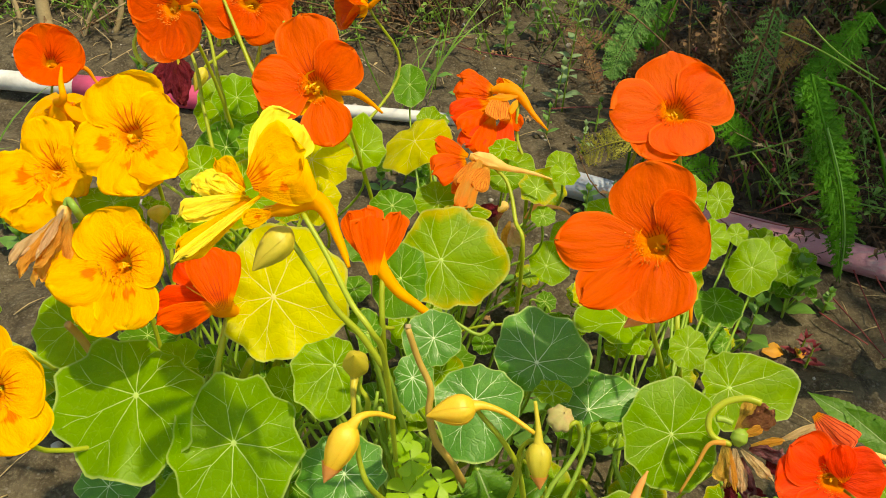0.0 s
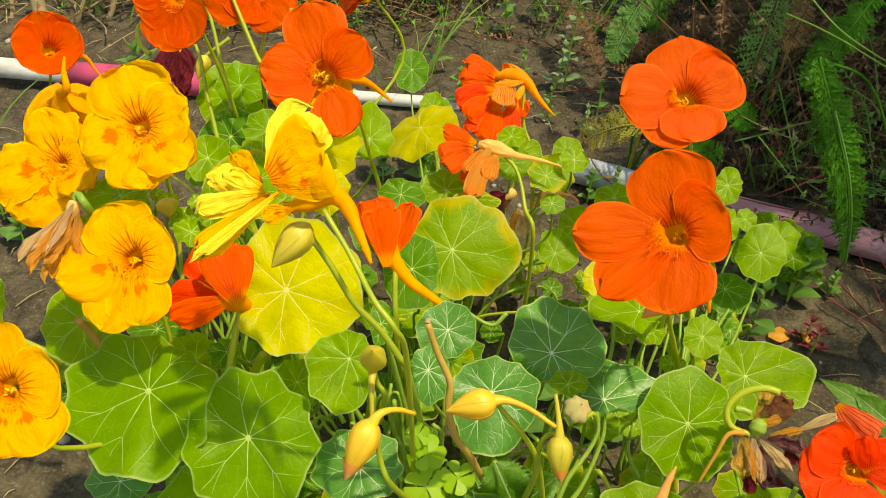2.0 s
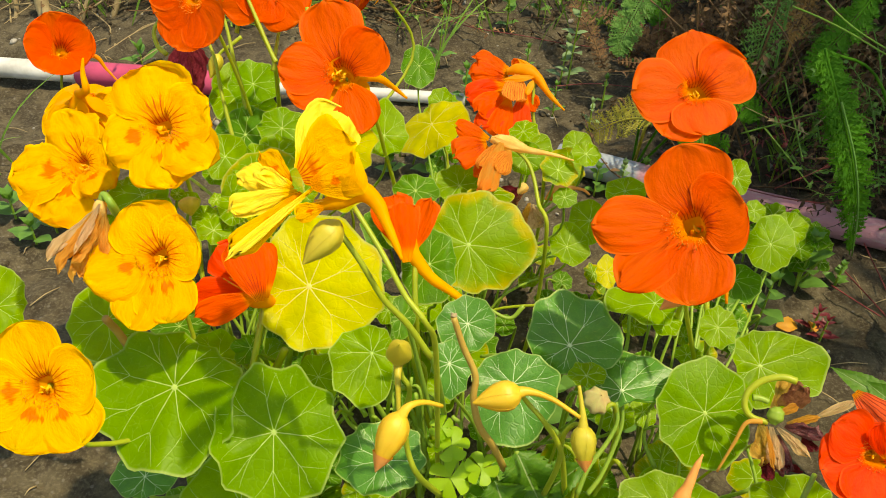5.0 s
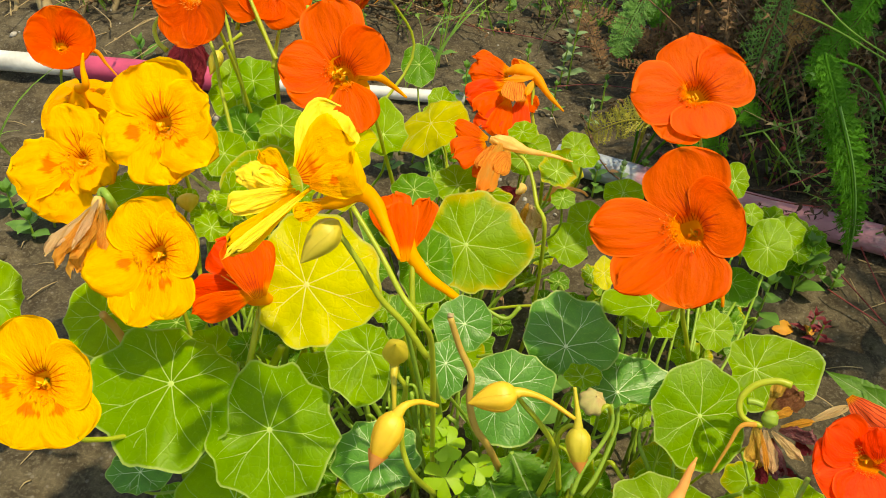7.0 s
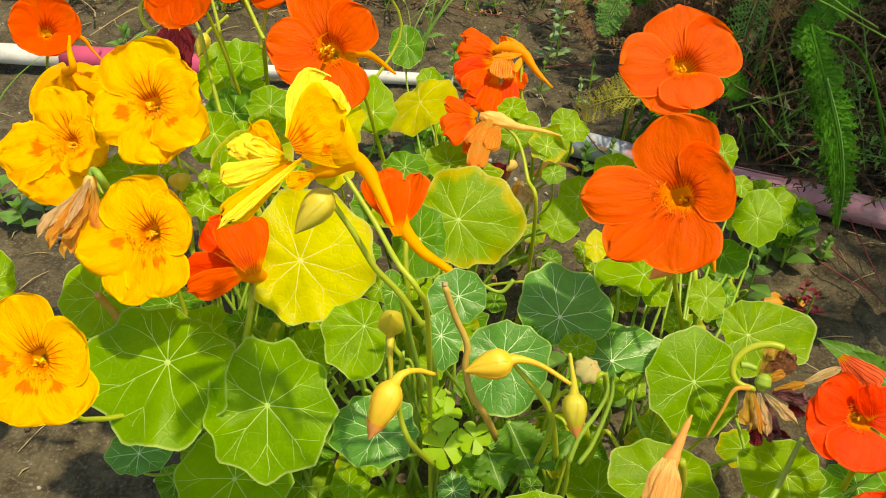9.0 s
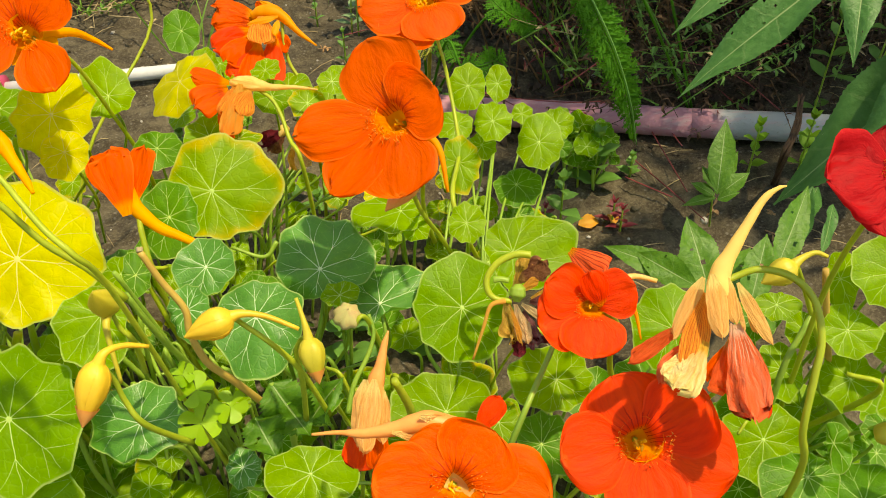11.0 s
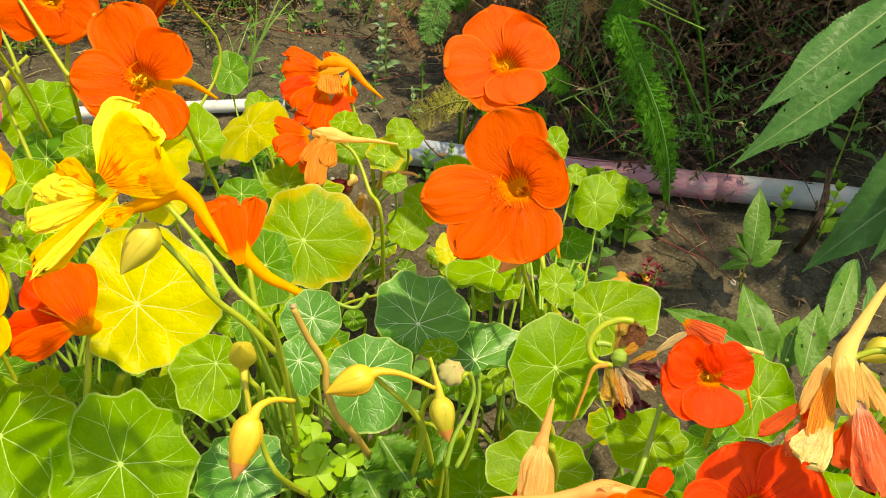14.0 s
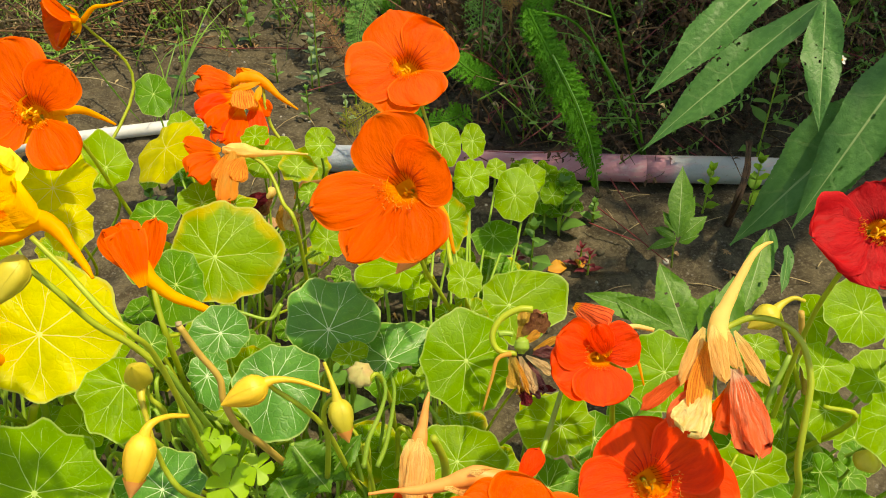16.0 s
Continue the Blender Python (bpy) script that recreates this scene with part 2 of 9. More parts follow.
OR, OR2, ORG = (0.80, 0.096, 0.003), (0.70, 0.066, 0.002), (0.96, 0.175, 0.004)
YE, YE2, YEG = (0.91, 0.455, 0.006), (0.88, 0.375, 0.004), (1.0, 0.60, 0.008)
PETAL = {
    "orange_up": petal_material("petal_orange_marked", OR, OR2, ORG, (0.40, 0.014, 0.003), True, heart_amount=0.4),
    "orange_low": petal_material("petal_orange", OR, OR2, ORG, (0.2, 0.01, 0), False),
    "yellow_up": petal_material("petal_yellow_marked", YE, YE2, YEG, (0.56, 0.012, 0.004), True, line_from=0.30, line_to=0.66, lines=60.0, heart_amount=0.35, rough_wave=1.15, stroke=(0.35, 0.84)),
    "yellow_low": petal_material("petal_yellow", YE, YE2, YEG, (0.3, 0.01, 0), False, (0.80, 0.12, 0.004), rough_wave=1.15),
    "red_up": petal_material("petal_red_marked", (0.40, 0.005, 0.010), (0.27, 0.003, 0.007), (0.5, 0.007, 0.010), (0.06, 0.001, 0.002), True),
    "red_low": petal_material("petal_red", (0.52, 0.007, 0.013), (0.36, 0.004, 0.009), (0.6, 0.009, 0.012), (0.1, 0, 0), False, claw=(0.45, 0.01, 0.006)),
    "scarlet_up": petal_material("petal_scarlet_marked", (0.86, 0.052, 0.007), (0.74, 0.032, 0.006), (1.0, 0.09, 0.007), (0.44, 0.010, 0.004), True, heart_amount=0.2, stroke=(0.62, 0.90)),
    "scarlet_low": petal_material("petal_scarlet", (0.87, 0.058, 0.007), (0.75, 0.036, 0.006), (1.0, 0.10, 0.007), (0.2, 0, 0), False),
    "faded": petal_material("petal_faded", (0.84, 0.15, 0.045), (0.76, 0.08, 0.02), (1.0, 0.22, 0.05), (0.2, 0, 0), False, claw=(0.76, 0.48, 0.16), rough_wave=1.25, amount=0.6),
    "fading": petal_material("petal_fading_edge", (0.84, 0.22, 0.02), (0.78, 0.44, 0.10), (0.9, 0.35, 0.04), (0.2, 0, 0), False, claw=(0.78, 0.42, 0.08), rough_wave=1.25, amount=0.6),
    "lemon": petal_material("petal_lemon", (0.97, 0.72, 0.07), (0.95, 0.54, 0.012), (1.0, 0.84, 0.08), (0.3, 0, 0), False, claw=(0.92, 0.46, 0.006), rough_wave=0.95, amount=0.3),
    "cream": petal_material("petal_cream_edged", (0.92, 0.24, 0.04), (0.95, 0.72, 0.30), (1.0, 0.60, 0.15), (0.2, 0, 0), False, claw=(0.82, 0.46, 0.10), rough_wave=1.25, amount=0.6),
    "sepal": petal_material("sepal_peach", (0.92, 0.57, 0.21), (0.88, 0.36, 0.08), (1.0, 0.55, 0.15), (0.2, 0, 0), False, claw=(0.92, 0.72, 0.26), rough_wave=1.1, amount=0.5),
    "papery": petal_material("petal_papery", (0.80, 0.60, 0.36), (0.68, 0.36, 0.14), (0.9, 0.6, 0.25), (0.2, 0, 0), False, claw=(0.62, 0.46, 0.28), rough_wave=1.4, amount=0.55),
    "tan_orange": petal_material("petal_tan_orange", (0.80, 0.38, 0.07), (0.66, 0.24, 0.04), (0.95, 0.5, 0.08), (0.2, 0, 0), False, claw=(0.66, 0.36, 0.08), rough_wave=1.4, amount=0.55),
    "brown": petal_material("petal_brown", (0.30, 0.13, 0.06), (0.15, 0.045, 0.035), (0.4, 0.15, 0.06), (0.05, 0, 0), False, claw=(0.42, 0.24, 0.08), rough_wave=2.2),
    "hood": petal_material("petal_yellow_hood", YE, YE2, YEG, (0.62, 0.015, 0.004), True, line_from=0.22, line_to=0.58, lines=52.0, heart_amount=0.7, stroke=(0.0, 0.72)),
    "striped": petal_material("petal_striped_back", (0.86, 0.13, 0.04), (0.74, 0.07, 0.02), (0.95, 0.17, 0.04), (0.22, 0.006, 0.006), True, line_from=0.1, line_to=1.5, lines=52.0, heart_amount=0.0),
    "veined": petal_material("petal_veined_orange", (0.92, 0.40, 0.06), (0.84, 0.20, 0.03), (1.0, 0.42, 0.07), (0.66, 0.09, 0.02), True, line_from=0.1, line_to=1.6, lines=70.0, claw=(0.90, 0.46, 0.08), rough_wave=1.4, heart_amount=0.0, amount=0.5),
    "bleached": petal_material("petal_bleached", (0.98, 0.84, 0.42), (0.93, 0.48, 0.05), (1.0, 0.86, 0.3), (0.2, 0, 0), False, claw=(0.92, 0.50, 0.05), rough_wave=1.6, amount=0.4),
    "pale_veined": petal_material("petal_pale_veined", (0.86, 0.105, 0.028), (0.90, 0.30, 0.15), (0.95, 0.16, 0.04), (0.93, 0.56, 0.38), True, line_from=0.1, line_to=0.70, lines=58.0, claw=(0.90, 0.62, 0.42), rough_wave=1.5, heart_amount=0.0, amount=0.45),
    "tan_yellow": petal_material("petal_tan_yellow", (0.80, 0.50, 0.10), (0.52, 0.26, 0.06), (0.9, 0.55, 0.1), (0.2, 0, 0), False, claw=(0.62, 0.42, 0.10), rough_wave=2.0, amount=0.45),
    "plum": petal_material("petal_plum", (0.24, 0.045, 0.075), (0.44, 0.28, 0.26), (0.3, 0.06, 0.08), (0.05, 0, 0), False, claw=(0.30, 0.10, 0.10), rough_wave=2.2),
    "maroon": petal_material("petal_maroon", (0.26, 0.026, 0.045), (0.14, 0.012, 0.024), (0.3, 0.03, 0.03), (0.05, 0, 0), False, claw=(0.25, 0.03, 0.03), rough_wave=2.2),
}
CALYX_YELLOW = plain_material("calyx_yellow", (0.84, 0.40, 0.008), (0.78, 0.30, 0.006), 0.55, (0.95, 0.5, 0.01), 0.4, 90, spec=0.12)
CALYX_ORANGE = plain_material("calyx_orange", (0.82, 0.36, 0.02), (0.74, 0.24, 0.012), 0.5, (0.95, 0.4, 0.02), 0.4, 90, spec=0.12)
CALYX_PALE = plain_material("calyx_pale", (0.88, 0.68, 0.28), (0.82, 0.46, 0.12), 0.55, (0.95, 0.6, 0.14), 0.45, 140, spec=0.15)
SEPAL_CREAM = plain_material("sepal_cream", (0.88, 0.62, 0.22), (0.86, 0.42, 0.10), 0.5, (0.98, 0.66, 0.2), 0.45, 160, spec=0.2)
STAMEN = plain_material("stamen_yellow", (0.80, 0.42, 0.012), (0.70, 0.28, 0.008), 0.6, scale=300)
FRINGE = plain_material("petal_fringe", (0.86, 0.36, 0.03), (0.80, 0.20, 0.015), 0.6)
BUD_GOLD = plain_material("bud_golden", (0.76, 0.53, 0.05), (0.68, 0.43, 0.035), 0.45, (0.9, 0.55, 0.06), 0.3, 120)
BUD_GREEN = plain_material("bud_green", (0.64, 0.52, 0.06), (0.48, 0.43, 0.04), 0.45, (0.7, 0.6, 0.1), 0.3, 120)
BUD_PINK = plain_material("bud_peach", (0.80, 0.38, 0.11), (0.74, 0.27, 0.06), 0.45, (0.85, 0.45, 0.14), 0.3, 120)
POD = plain_material("seed_pod_green", (0.40, 0.38, 0.13), (0.38, 0.22, 0.11), 0.5, scale=150)


# ---- mesh steps ----
def mesh_object(name, verts, faces, material, uvs=None, smooth=True):
    me = bpy.data.meshes.new(name)
    me.from_pydata([tuple(v) for v in verts], [], faces)
    if uvs is not None:
        layer = me.uv_layers.new(name="UVMap")
        idx = np.empty(len(me.loops), dtype=np.int32)
        me.loops.foreach_get("vertex_index", idx)
        layer.data.foreach_set("uv", np.asarray(uvs, dtype=np.float32)[idx].ravel())
    me.polygons.foreach_set("use_smooth", [smooth] * len(me.polygons))
    me.materials.append(material)
    me.update()
    return new(name, me)


BASE = {}


def thing(name, x, y, label, category, group="", z=0.0):
    """An Empty at the base of a thing whose parts are laid out in the world's metres."""
    ob = new(name)
    ob.location = (x, y, z)
    BASE[ob.name] = Vector((x, y, z))
    return tagged(ob, label, category, group)


def part(name, shape, material, parent, label="", smooth=True):
    verts, faces = shape[0], shape[1]
    ob = mesh_object(name, verts, faces, material, shape[2] if len(shape) > 2 else None, smooth)
    ob.parent = parent
    if parent.name in BASE:
        ob.matrix_parent_inverse = Matrix.Translation(-BASE[parent.name])
    return tagged(ob, label)


def joined(shapes):
    verts, faces, uvs = [], [], []
    flat = all(len(s) > 2 for s in shapes)
    for s in shapes:
        k = len(verts)
        verts.extend(s[0])
        faces.extend([tuple(i + k for i in f) for f in s[1]])
        if flat:
            uvs.extend(s[2])
    return (verts, faces, uvs) if flat else (verts, faces)


def smooth_line(pts, steps=6):
    p = [Vector(q) for q in pts]
    if len(p) < 3:
        return [p[0].lerp(p[-1], i / steps) for i in range(steps + 1)]
    p = [p[0] * 2 - p[1]] + p + [p[-1] * 2 - p[-2]]
    out = []
    for i in range(1, len(p) - 2):
        a, b, c, d = p[i - 1], p[i], p[i + 1], p[i + 2]
        for k in range(steps):
            t = k / steps
            out.append(0.5 * ((2 * b) + (c - a) * t + (2 * a - 5 * b + 4 * c - d) * t * t + (3 * b - a - 3 * c + d) * t ** 3))
    out.append(p[-2])
    return out


def tube(pts, r0, r1=None, sides=8, steps=6, bulge=None):
    """A round stem along the points, r0 thick at the start and r1 at the end."""
    line = smooth_line(pts, steps)
    r1 = r0 if r1 is None else r1
    n = len(line)
    verts, faces = [], []
    t = (line[1] - line[0]).normalized()
    side = t.orthogonal().normalized()
    for i, c in enumerate(line):
        t = (line[min(i + 1, n - 1)] - line[max(i - 1, 0)]).normalized()
        side = (side - t * side.dot(t)).normalized()
        up = t.cross(side)
        r = r0 + (r1 - r0) * i / (n - 1)
        if bulge:
            r *= bulge(i / (n - 1))
        for k in range(sides):
            a = 2 * math.pi * k / sides
            verts.append(c + side * (r * math.cos(a)) + up * (r * math.sin(a)))
    for i in range(n - 1):
        for k in range(sides):
            k2 = (k + 1) % sides
            faces.append((i * sides + k, i * sides + k2, (i + 1) * sides + k2, (i + 1) * sides + k))
    verts += [line[0], line[-1]]
    a, b = len(verts) - 2, len(verts) - 1
    for k in range(sides):
        k2 = (k + 1) % sides
        faces.append((a, k2, k))
        faces.append((b, (n - 1) * sides + k, (n - 1) * sides + k2))
    return verts, faces


def frame_of(c, n, u):
    n = Vector(n).normalized()
    u = Vector(u)
    u = (u - n * u.dot(n)).normalized()
    v = n.cross(u)
    m = Matrix((u, v, n)).transposed().to_4x4()
    m.translation = Vector(c)
    return m


# ---- nasturtium: leaves, flowers, buds ----
def drop_line(start, base, rng, lift=0.0, away=None):
    """A stalk's way from its top down to its foot: it leaves along `away`, then sags."""
    a, b = Vector(start), Vector(base)
    away = Vector(away or (0, 0, -1)).normalized()
    span = (a - b).length
    p1 = a + away * span * 0.22
    p2 = a.lerp(b, 0.6) + Vector((rng.uniform(-0.008, 0.008), rng.uniform(-0.008, 0.008), 0.02 + lift))
    return [a, p1, p2, b]


GROWN = []


def leaf(plant, c, n, u, radii, material, lobes=7, base=None, seed=None, dish=None, ripple=None, label="", stalk=True, foot=0.0):
    """A round shield leaf on a stalk that meets it off its middle; radii: right, up, left, down of the stalk."""
    rng = random.Random(seed if seed is not None else int(abs(c[0] * 7919 + c[1] * 104729 + c[2] * 1299709) * 1000))
    m = frame_of(c, n, u)
    big = sum(radii) / 4
    GROWN.append((plant, Vector(c), Vector(n), big, material))
    dish = rng.uniform(-0.10, 0.06) if dish is None else dish
    ripple = rng.uniform(0.045, 0.09) if ripple is None else ripple
    nv = lobes + 1
    ph, ph2, ph3 = rng.uniform(0, 6.28), rng.uniform(0, 6.28), rng.uniform(0, 6.28)
    wave = rng.choice((3, 4, 5))
    notch = rng.uniform(0.07, 0.13)
    angles = [2 * math.pi * (k + rng.uniform(-0.16, 0.16)) / nv + ph for k in range(nv)]
    ends = [rng.uniform(-0.035, 0.035) for _ in range(nv)]

    def lobe(a):
        """How far along the rim from one rib's end to the next, and the reach of the two ribs."""
        a = (a - angles[0]) % (2 * math.pi) + angles[0]
        for k in range(nv):
            lo, hi = angles[k], angles[k + 1] if k + 1 < nv else angles[0] + 2 * math.pi
            if a <= hi:
                f = (a - lo) / (hi - lo)
                return f, ends[k] * (1 - f) + ends[(k + 1) % nv] * f
        return 0.0, ends[0]

    def reach(a):
        ca, sa = math.cos(a), math.sin(a)
        ra, rb = radii[0 if ca > 0 else 2], radii[1 if sa > 0 else 3]
        r = 1 / math.sqrt((ca / ra) ** 2 + (sa / rb) ** 2)
        f, far = lobe(a)
        return r * (1.03 + far - notch * math.sin(math.pi * f) ** 1.15 + 0.025 * math.sin(2 * a + ph2) + 0.012 * math.sin(11 * a + ph3) + 0.006 * math.sin(23 * a + ph2))

    curl_at, curl = rng.uniform(0, 6.28), rng.uniform(0.0, 0.34) if big > 0.010 else 0.0
    side_curl = rng.choice((-1, 1))

    def point(rho, a, lift=0.0):
        near = curl * max(0.0, math.cos(a - curl_at)) ** 5 * max(0.0, (rho - 0.55) / 0.45) ** 2
        r = reach(a) * rho * (1 - 0.35 * near)
        lift = lift + side_curl * near * big
        z = big * (dish * rho * rho + ripple * rho ** 2.2 * math.sin(wave * a + ph2) + 0.5 * ripple * rho ** 3 * math.sin((2 * wave + 1) * a + ph3))
        z += big * 0.040 * rho * (math.sin(math.pi * lobe(a)[0]) - 0.5) - big * 0.03 * math.exp(-(rho / 0.12) ** 2)
        return m @ Vector((r * math.cos(a), r * math.sin(a), z + lift))

    seg, rings = 64, 9
    verts, faces, uvs = [point(0, 0)], [], [(0.0, 0.0)]
    for i in range(1, rings + 1):
        rho = (i / rings) ** 0.9
        for k in range(seg):
            a = 2 * math.pi * k / seg
            verts.append(point(rho, a))
            uvs.append((rho * math.cos(a), rho * math.sin(a)))
    for k in range(seg):
        faces.append((0, 1 + k, 1 + (k + 1) % seg))
    for i in range(rings - 1):
        for k in range(seg):
            k2 = (k + 1) % seg
            p, q = 1 + i * seg, 1 + (i + 1) * seg
            faces.append((p + k, q + k, q + k2, p + k2))
    blade = part("leaf", (verts, faces, uvs), material, plant, label)
    yellow = material is LEAF_YELLOW
    # veins: pale ribs that fork towards the rim
    shapes = []
    wide = max(0.00014, big * 0.0080)

    def rib(path, w0, w1):
        k = len(path)
        pts, fc = [], []
        for i, (rho, a) in enumerate(path):
            q = path[min(i + 1, k - 1)]
            o = path[max(i - 1, 0)]
            d = point(*q) - point(*o)
            side = d.cross(m.to_3x3() @ Vector((0, 0, 1))).normalized()
            w = w0 + (w1 - w0) * i / (k - 1)
            mid = point(rho, a, 0.00016)
            pts += [point(rho, a, 0.00005) - side * w, mid, point(rho, a, 0.00005) + side * w]
        for i in range(k - 1):
            fc += [(3 * i, 3 * i + 1, 3 * i + 4, 3 * i + 3), (3 * i + 1, 3 * i + 2, 3 * i + 5, 3 * i + 4)]
        shapes.append((pts, fc))

    for a in angles:
        bend = rng.uniform(-0.08, 0.08)
        end = rng.uniform(0.86, 0.96)
        rib([(0.01 + (end - 0.01) * i / 9, a + bend * (i / 9) ** 2 + 0.022 * math.sin(1.7 * i + 40 * bend) * i / 9) for i in range(10)], wide, wide * 0.3)
        for sgn in (-1, 1):
            s0 = rng.uniform(0.36, 0.58)
            sp = rng.uniform(0.20, 0.34) * sgn
            a0 = a + bend * s0 * s0
            rib([(s0 + (0.93 - s0) * i / 6, a0 + sp * (i / 6) ** 0.8) for i in range(7)], wide * 0.5, wide * 0.18)
    hub = [point(0, 0, 0.0006)] + [point(0.045, 2 * math.pi * k / 8, 0.0002) for k in range(8)]
    shapes.append((hub, [(0, 1 + k, 1 + (k + 1) % 8) for k in range(8)]))
    part("vein", joined(shapes), VEIN_YELLOW if yellow else VEIN_PALE if material is LEAF_BLUE else VEIN, blade)
    if stalk:
        b = BASE[plant.name]
        if base is None:
            base = (b.x + rng.uniform(-0.02, 0.02), b.y + rng.uniform(-0.02, 0.02), foot)
        elif len(base) == 2:
            base = (*base, foot)
        nn = Vector(n).normalized()
        line = drop_line(Vector(c) - nn * 0.0008, base, rng, away=-nn + Vector((0, 0, -0.8)))
        part("stalk", tube(line, max(0.0007, big * 0.028), max(0.0010, big * 0.042), 7), STEM_YELLOW if yellow else STEM, blade)
    return blade


def petal_shape(m, angle, length, half, flare, rng, order=0, ruffle=0.05, cup=0.0, throat=0.2, crumple=0.0, tip=0.0, full=1.16, claw=0.26, lap=0.0):
    """One petal: a claw that rises steeply out of the throat and opens into a broad, wavy blade."""
    nu, nw = 22, 16
    a = radians(angle)
    verts, uvs, faces = [], [], []
    p1, p2, p3 = (rng.uniform(0, 6.28) for _ in range(3))
    rad, h = 0.135 * length, -1.25 * throat * length
    steep = radians(76)
    row = []
    turn = 0.18 + 0.42 * throat
    grow = [1 - (1 - i / nu) ** 1.5 for i in range(nu + 2)]
    for i in range(nu + 1):
        s = grow[i]
        row.append((rad, h))
        f = radians(flare) - radians(tip) * s
        f = f + (steep - f) * min(1.0, max(0.0, 1.35 * (1 - s / turn))) ** 1.2
        step = grow[min(i + 1, nu)] - s
        rad += length * 1.06 * step * math.cos(f)
        h += length * 1.06 * step * math.sin(f)
    wide_end = length * (0.13 + 1.06 * (0.74 * math.cos(radians(flare - 0.6 * tip)) + 0.15))
    k = max(0.8, min(1.5, wide_end / max(row[-1][0], 0.2 * length)))
    row = [(0.135 * length + (r - 0.135 * length) * (1 + (k - 1) * min(1.0, grow[i] / 0.5)), z) for i, (r, z) in enumerate(row)]
    peak = 0.64
    notch = rng.uniform(-0.5, 0.5)
    deep = rng.uniform(0.04, 0.09)
    for i in range(nu + 1):
        s = grow[i]
        if s > peak:
            prof = math.sqrt(max(0.0, 1 - ((s - peak) / (1 - peak)) ** 4.0))
        else:
            c = max(0.0, (s - 0.45 * turn) / (peak - 0.45 * turn))
            prof = claw + (1 - claw) * (c * c * (3 - 2 * c)) ** 0.8
        for j in range(nw + 1):
            w = -1 + 2 * j / nw
            rr, hh = row[i]
            lat = full * half * prof * w
            edge = s * s * length * min(1.0, 1.6 * prof)
            hh += cup * half * w * w * s
            hh += lap * half * w * s
            hh += ruffle * edge * (math.sin(3.1 * w + p1) + 0.6 * math.sin(7.3 * w + p2 + 2 * s) + 0.35 * math.sin(13 * w + p3)) * (0.35 + 0.65 * abs(w))
            rr += 0.022 * edge * (math.sin(4.2 * w + p2) + 0.8 * math.sin(9 * w + p3) + 0.7 * math.sin(17 * w + p1) + 0.4 * math.sin(29 * w + p2)) - 0.05 * edge * w * w
            rr -= deep * length * s ** 4 * math.exp(-((w - notch) / 0.34) ** 2)
            if crumple:
                q = Vector((lat / length * 3.1 + p1, s * 3.3 + p2, p3))
                nz = noise.noise_vector(q) * crumple * length * s + noise.noise_vector(q * 2.7) * crumple * 0.5 * length * s + noise.noise_vector(q * 6.0) * crumple * 0.25 * length * s
                lat, rr, hh = lat + nz.x, rr + nz.y, hh + nz.z
            hh += order * 0.020 * length * (0.12 + s)
            hh += 0.045 * length * s * s * noise.noise(Vector((1.6 * w + p1, 2.0 * s + p2, p3))) + 0.016 * length * s * noise.noise(Vector((5.5 * w + p2, 1.2 * s, p1)))
            arm = rr + 0.22 * length
            turn_by = lat / arm
            rr, lat = 0.55 * (arm * math.cos(turn_by) - 0.22 * length) + 0.45 * rr, arm * math.sin(turn_by)
            x, y = rr * math.cos(a) - lat * math.sin(a), rr * math.sin(a) + lat * math.cos(a)
            verts.append(m @ Vector((x, y, hh)))
            uvs.append((0.5 + 0.5 * w, s))
    for i in range(nu):
        for j in range(nw):
            p = i * (nw + 1) + j
            faces.append((p, p + 1, p + nw + 2, p + nw + 1))
    return verts, faces, uvs


def cone_rings(m, prof, sides=16, ridge=0.0, ridges=5):
    """A body turned about the z axis of m: prof is (z, radius) from front to back."""
    verts, faces = [], []
    for z, r in prof:
        for k in range(sides):
            a = 2 * math.pi * k / sides
            rr = r * (1 + ridge * math.cos(ridges * a))
            verts.append(m @ Vector((rr * math.cos(a), rr * math.sin(a), z)))
    for i in range(len(prof) - 1):
        for k in range(sides):
            k2 = (k + 1) % sides
            faces.append((i * sides + k, (i + 1) * sides + k, (i + 1) * sides + k2, i * sides + k2))
    return verts, faces


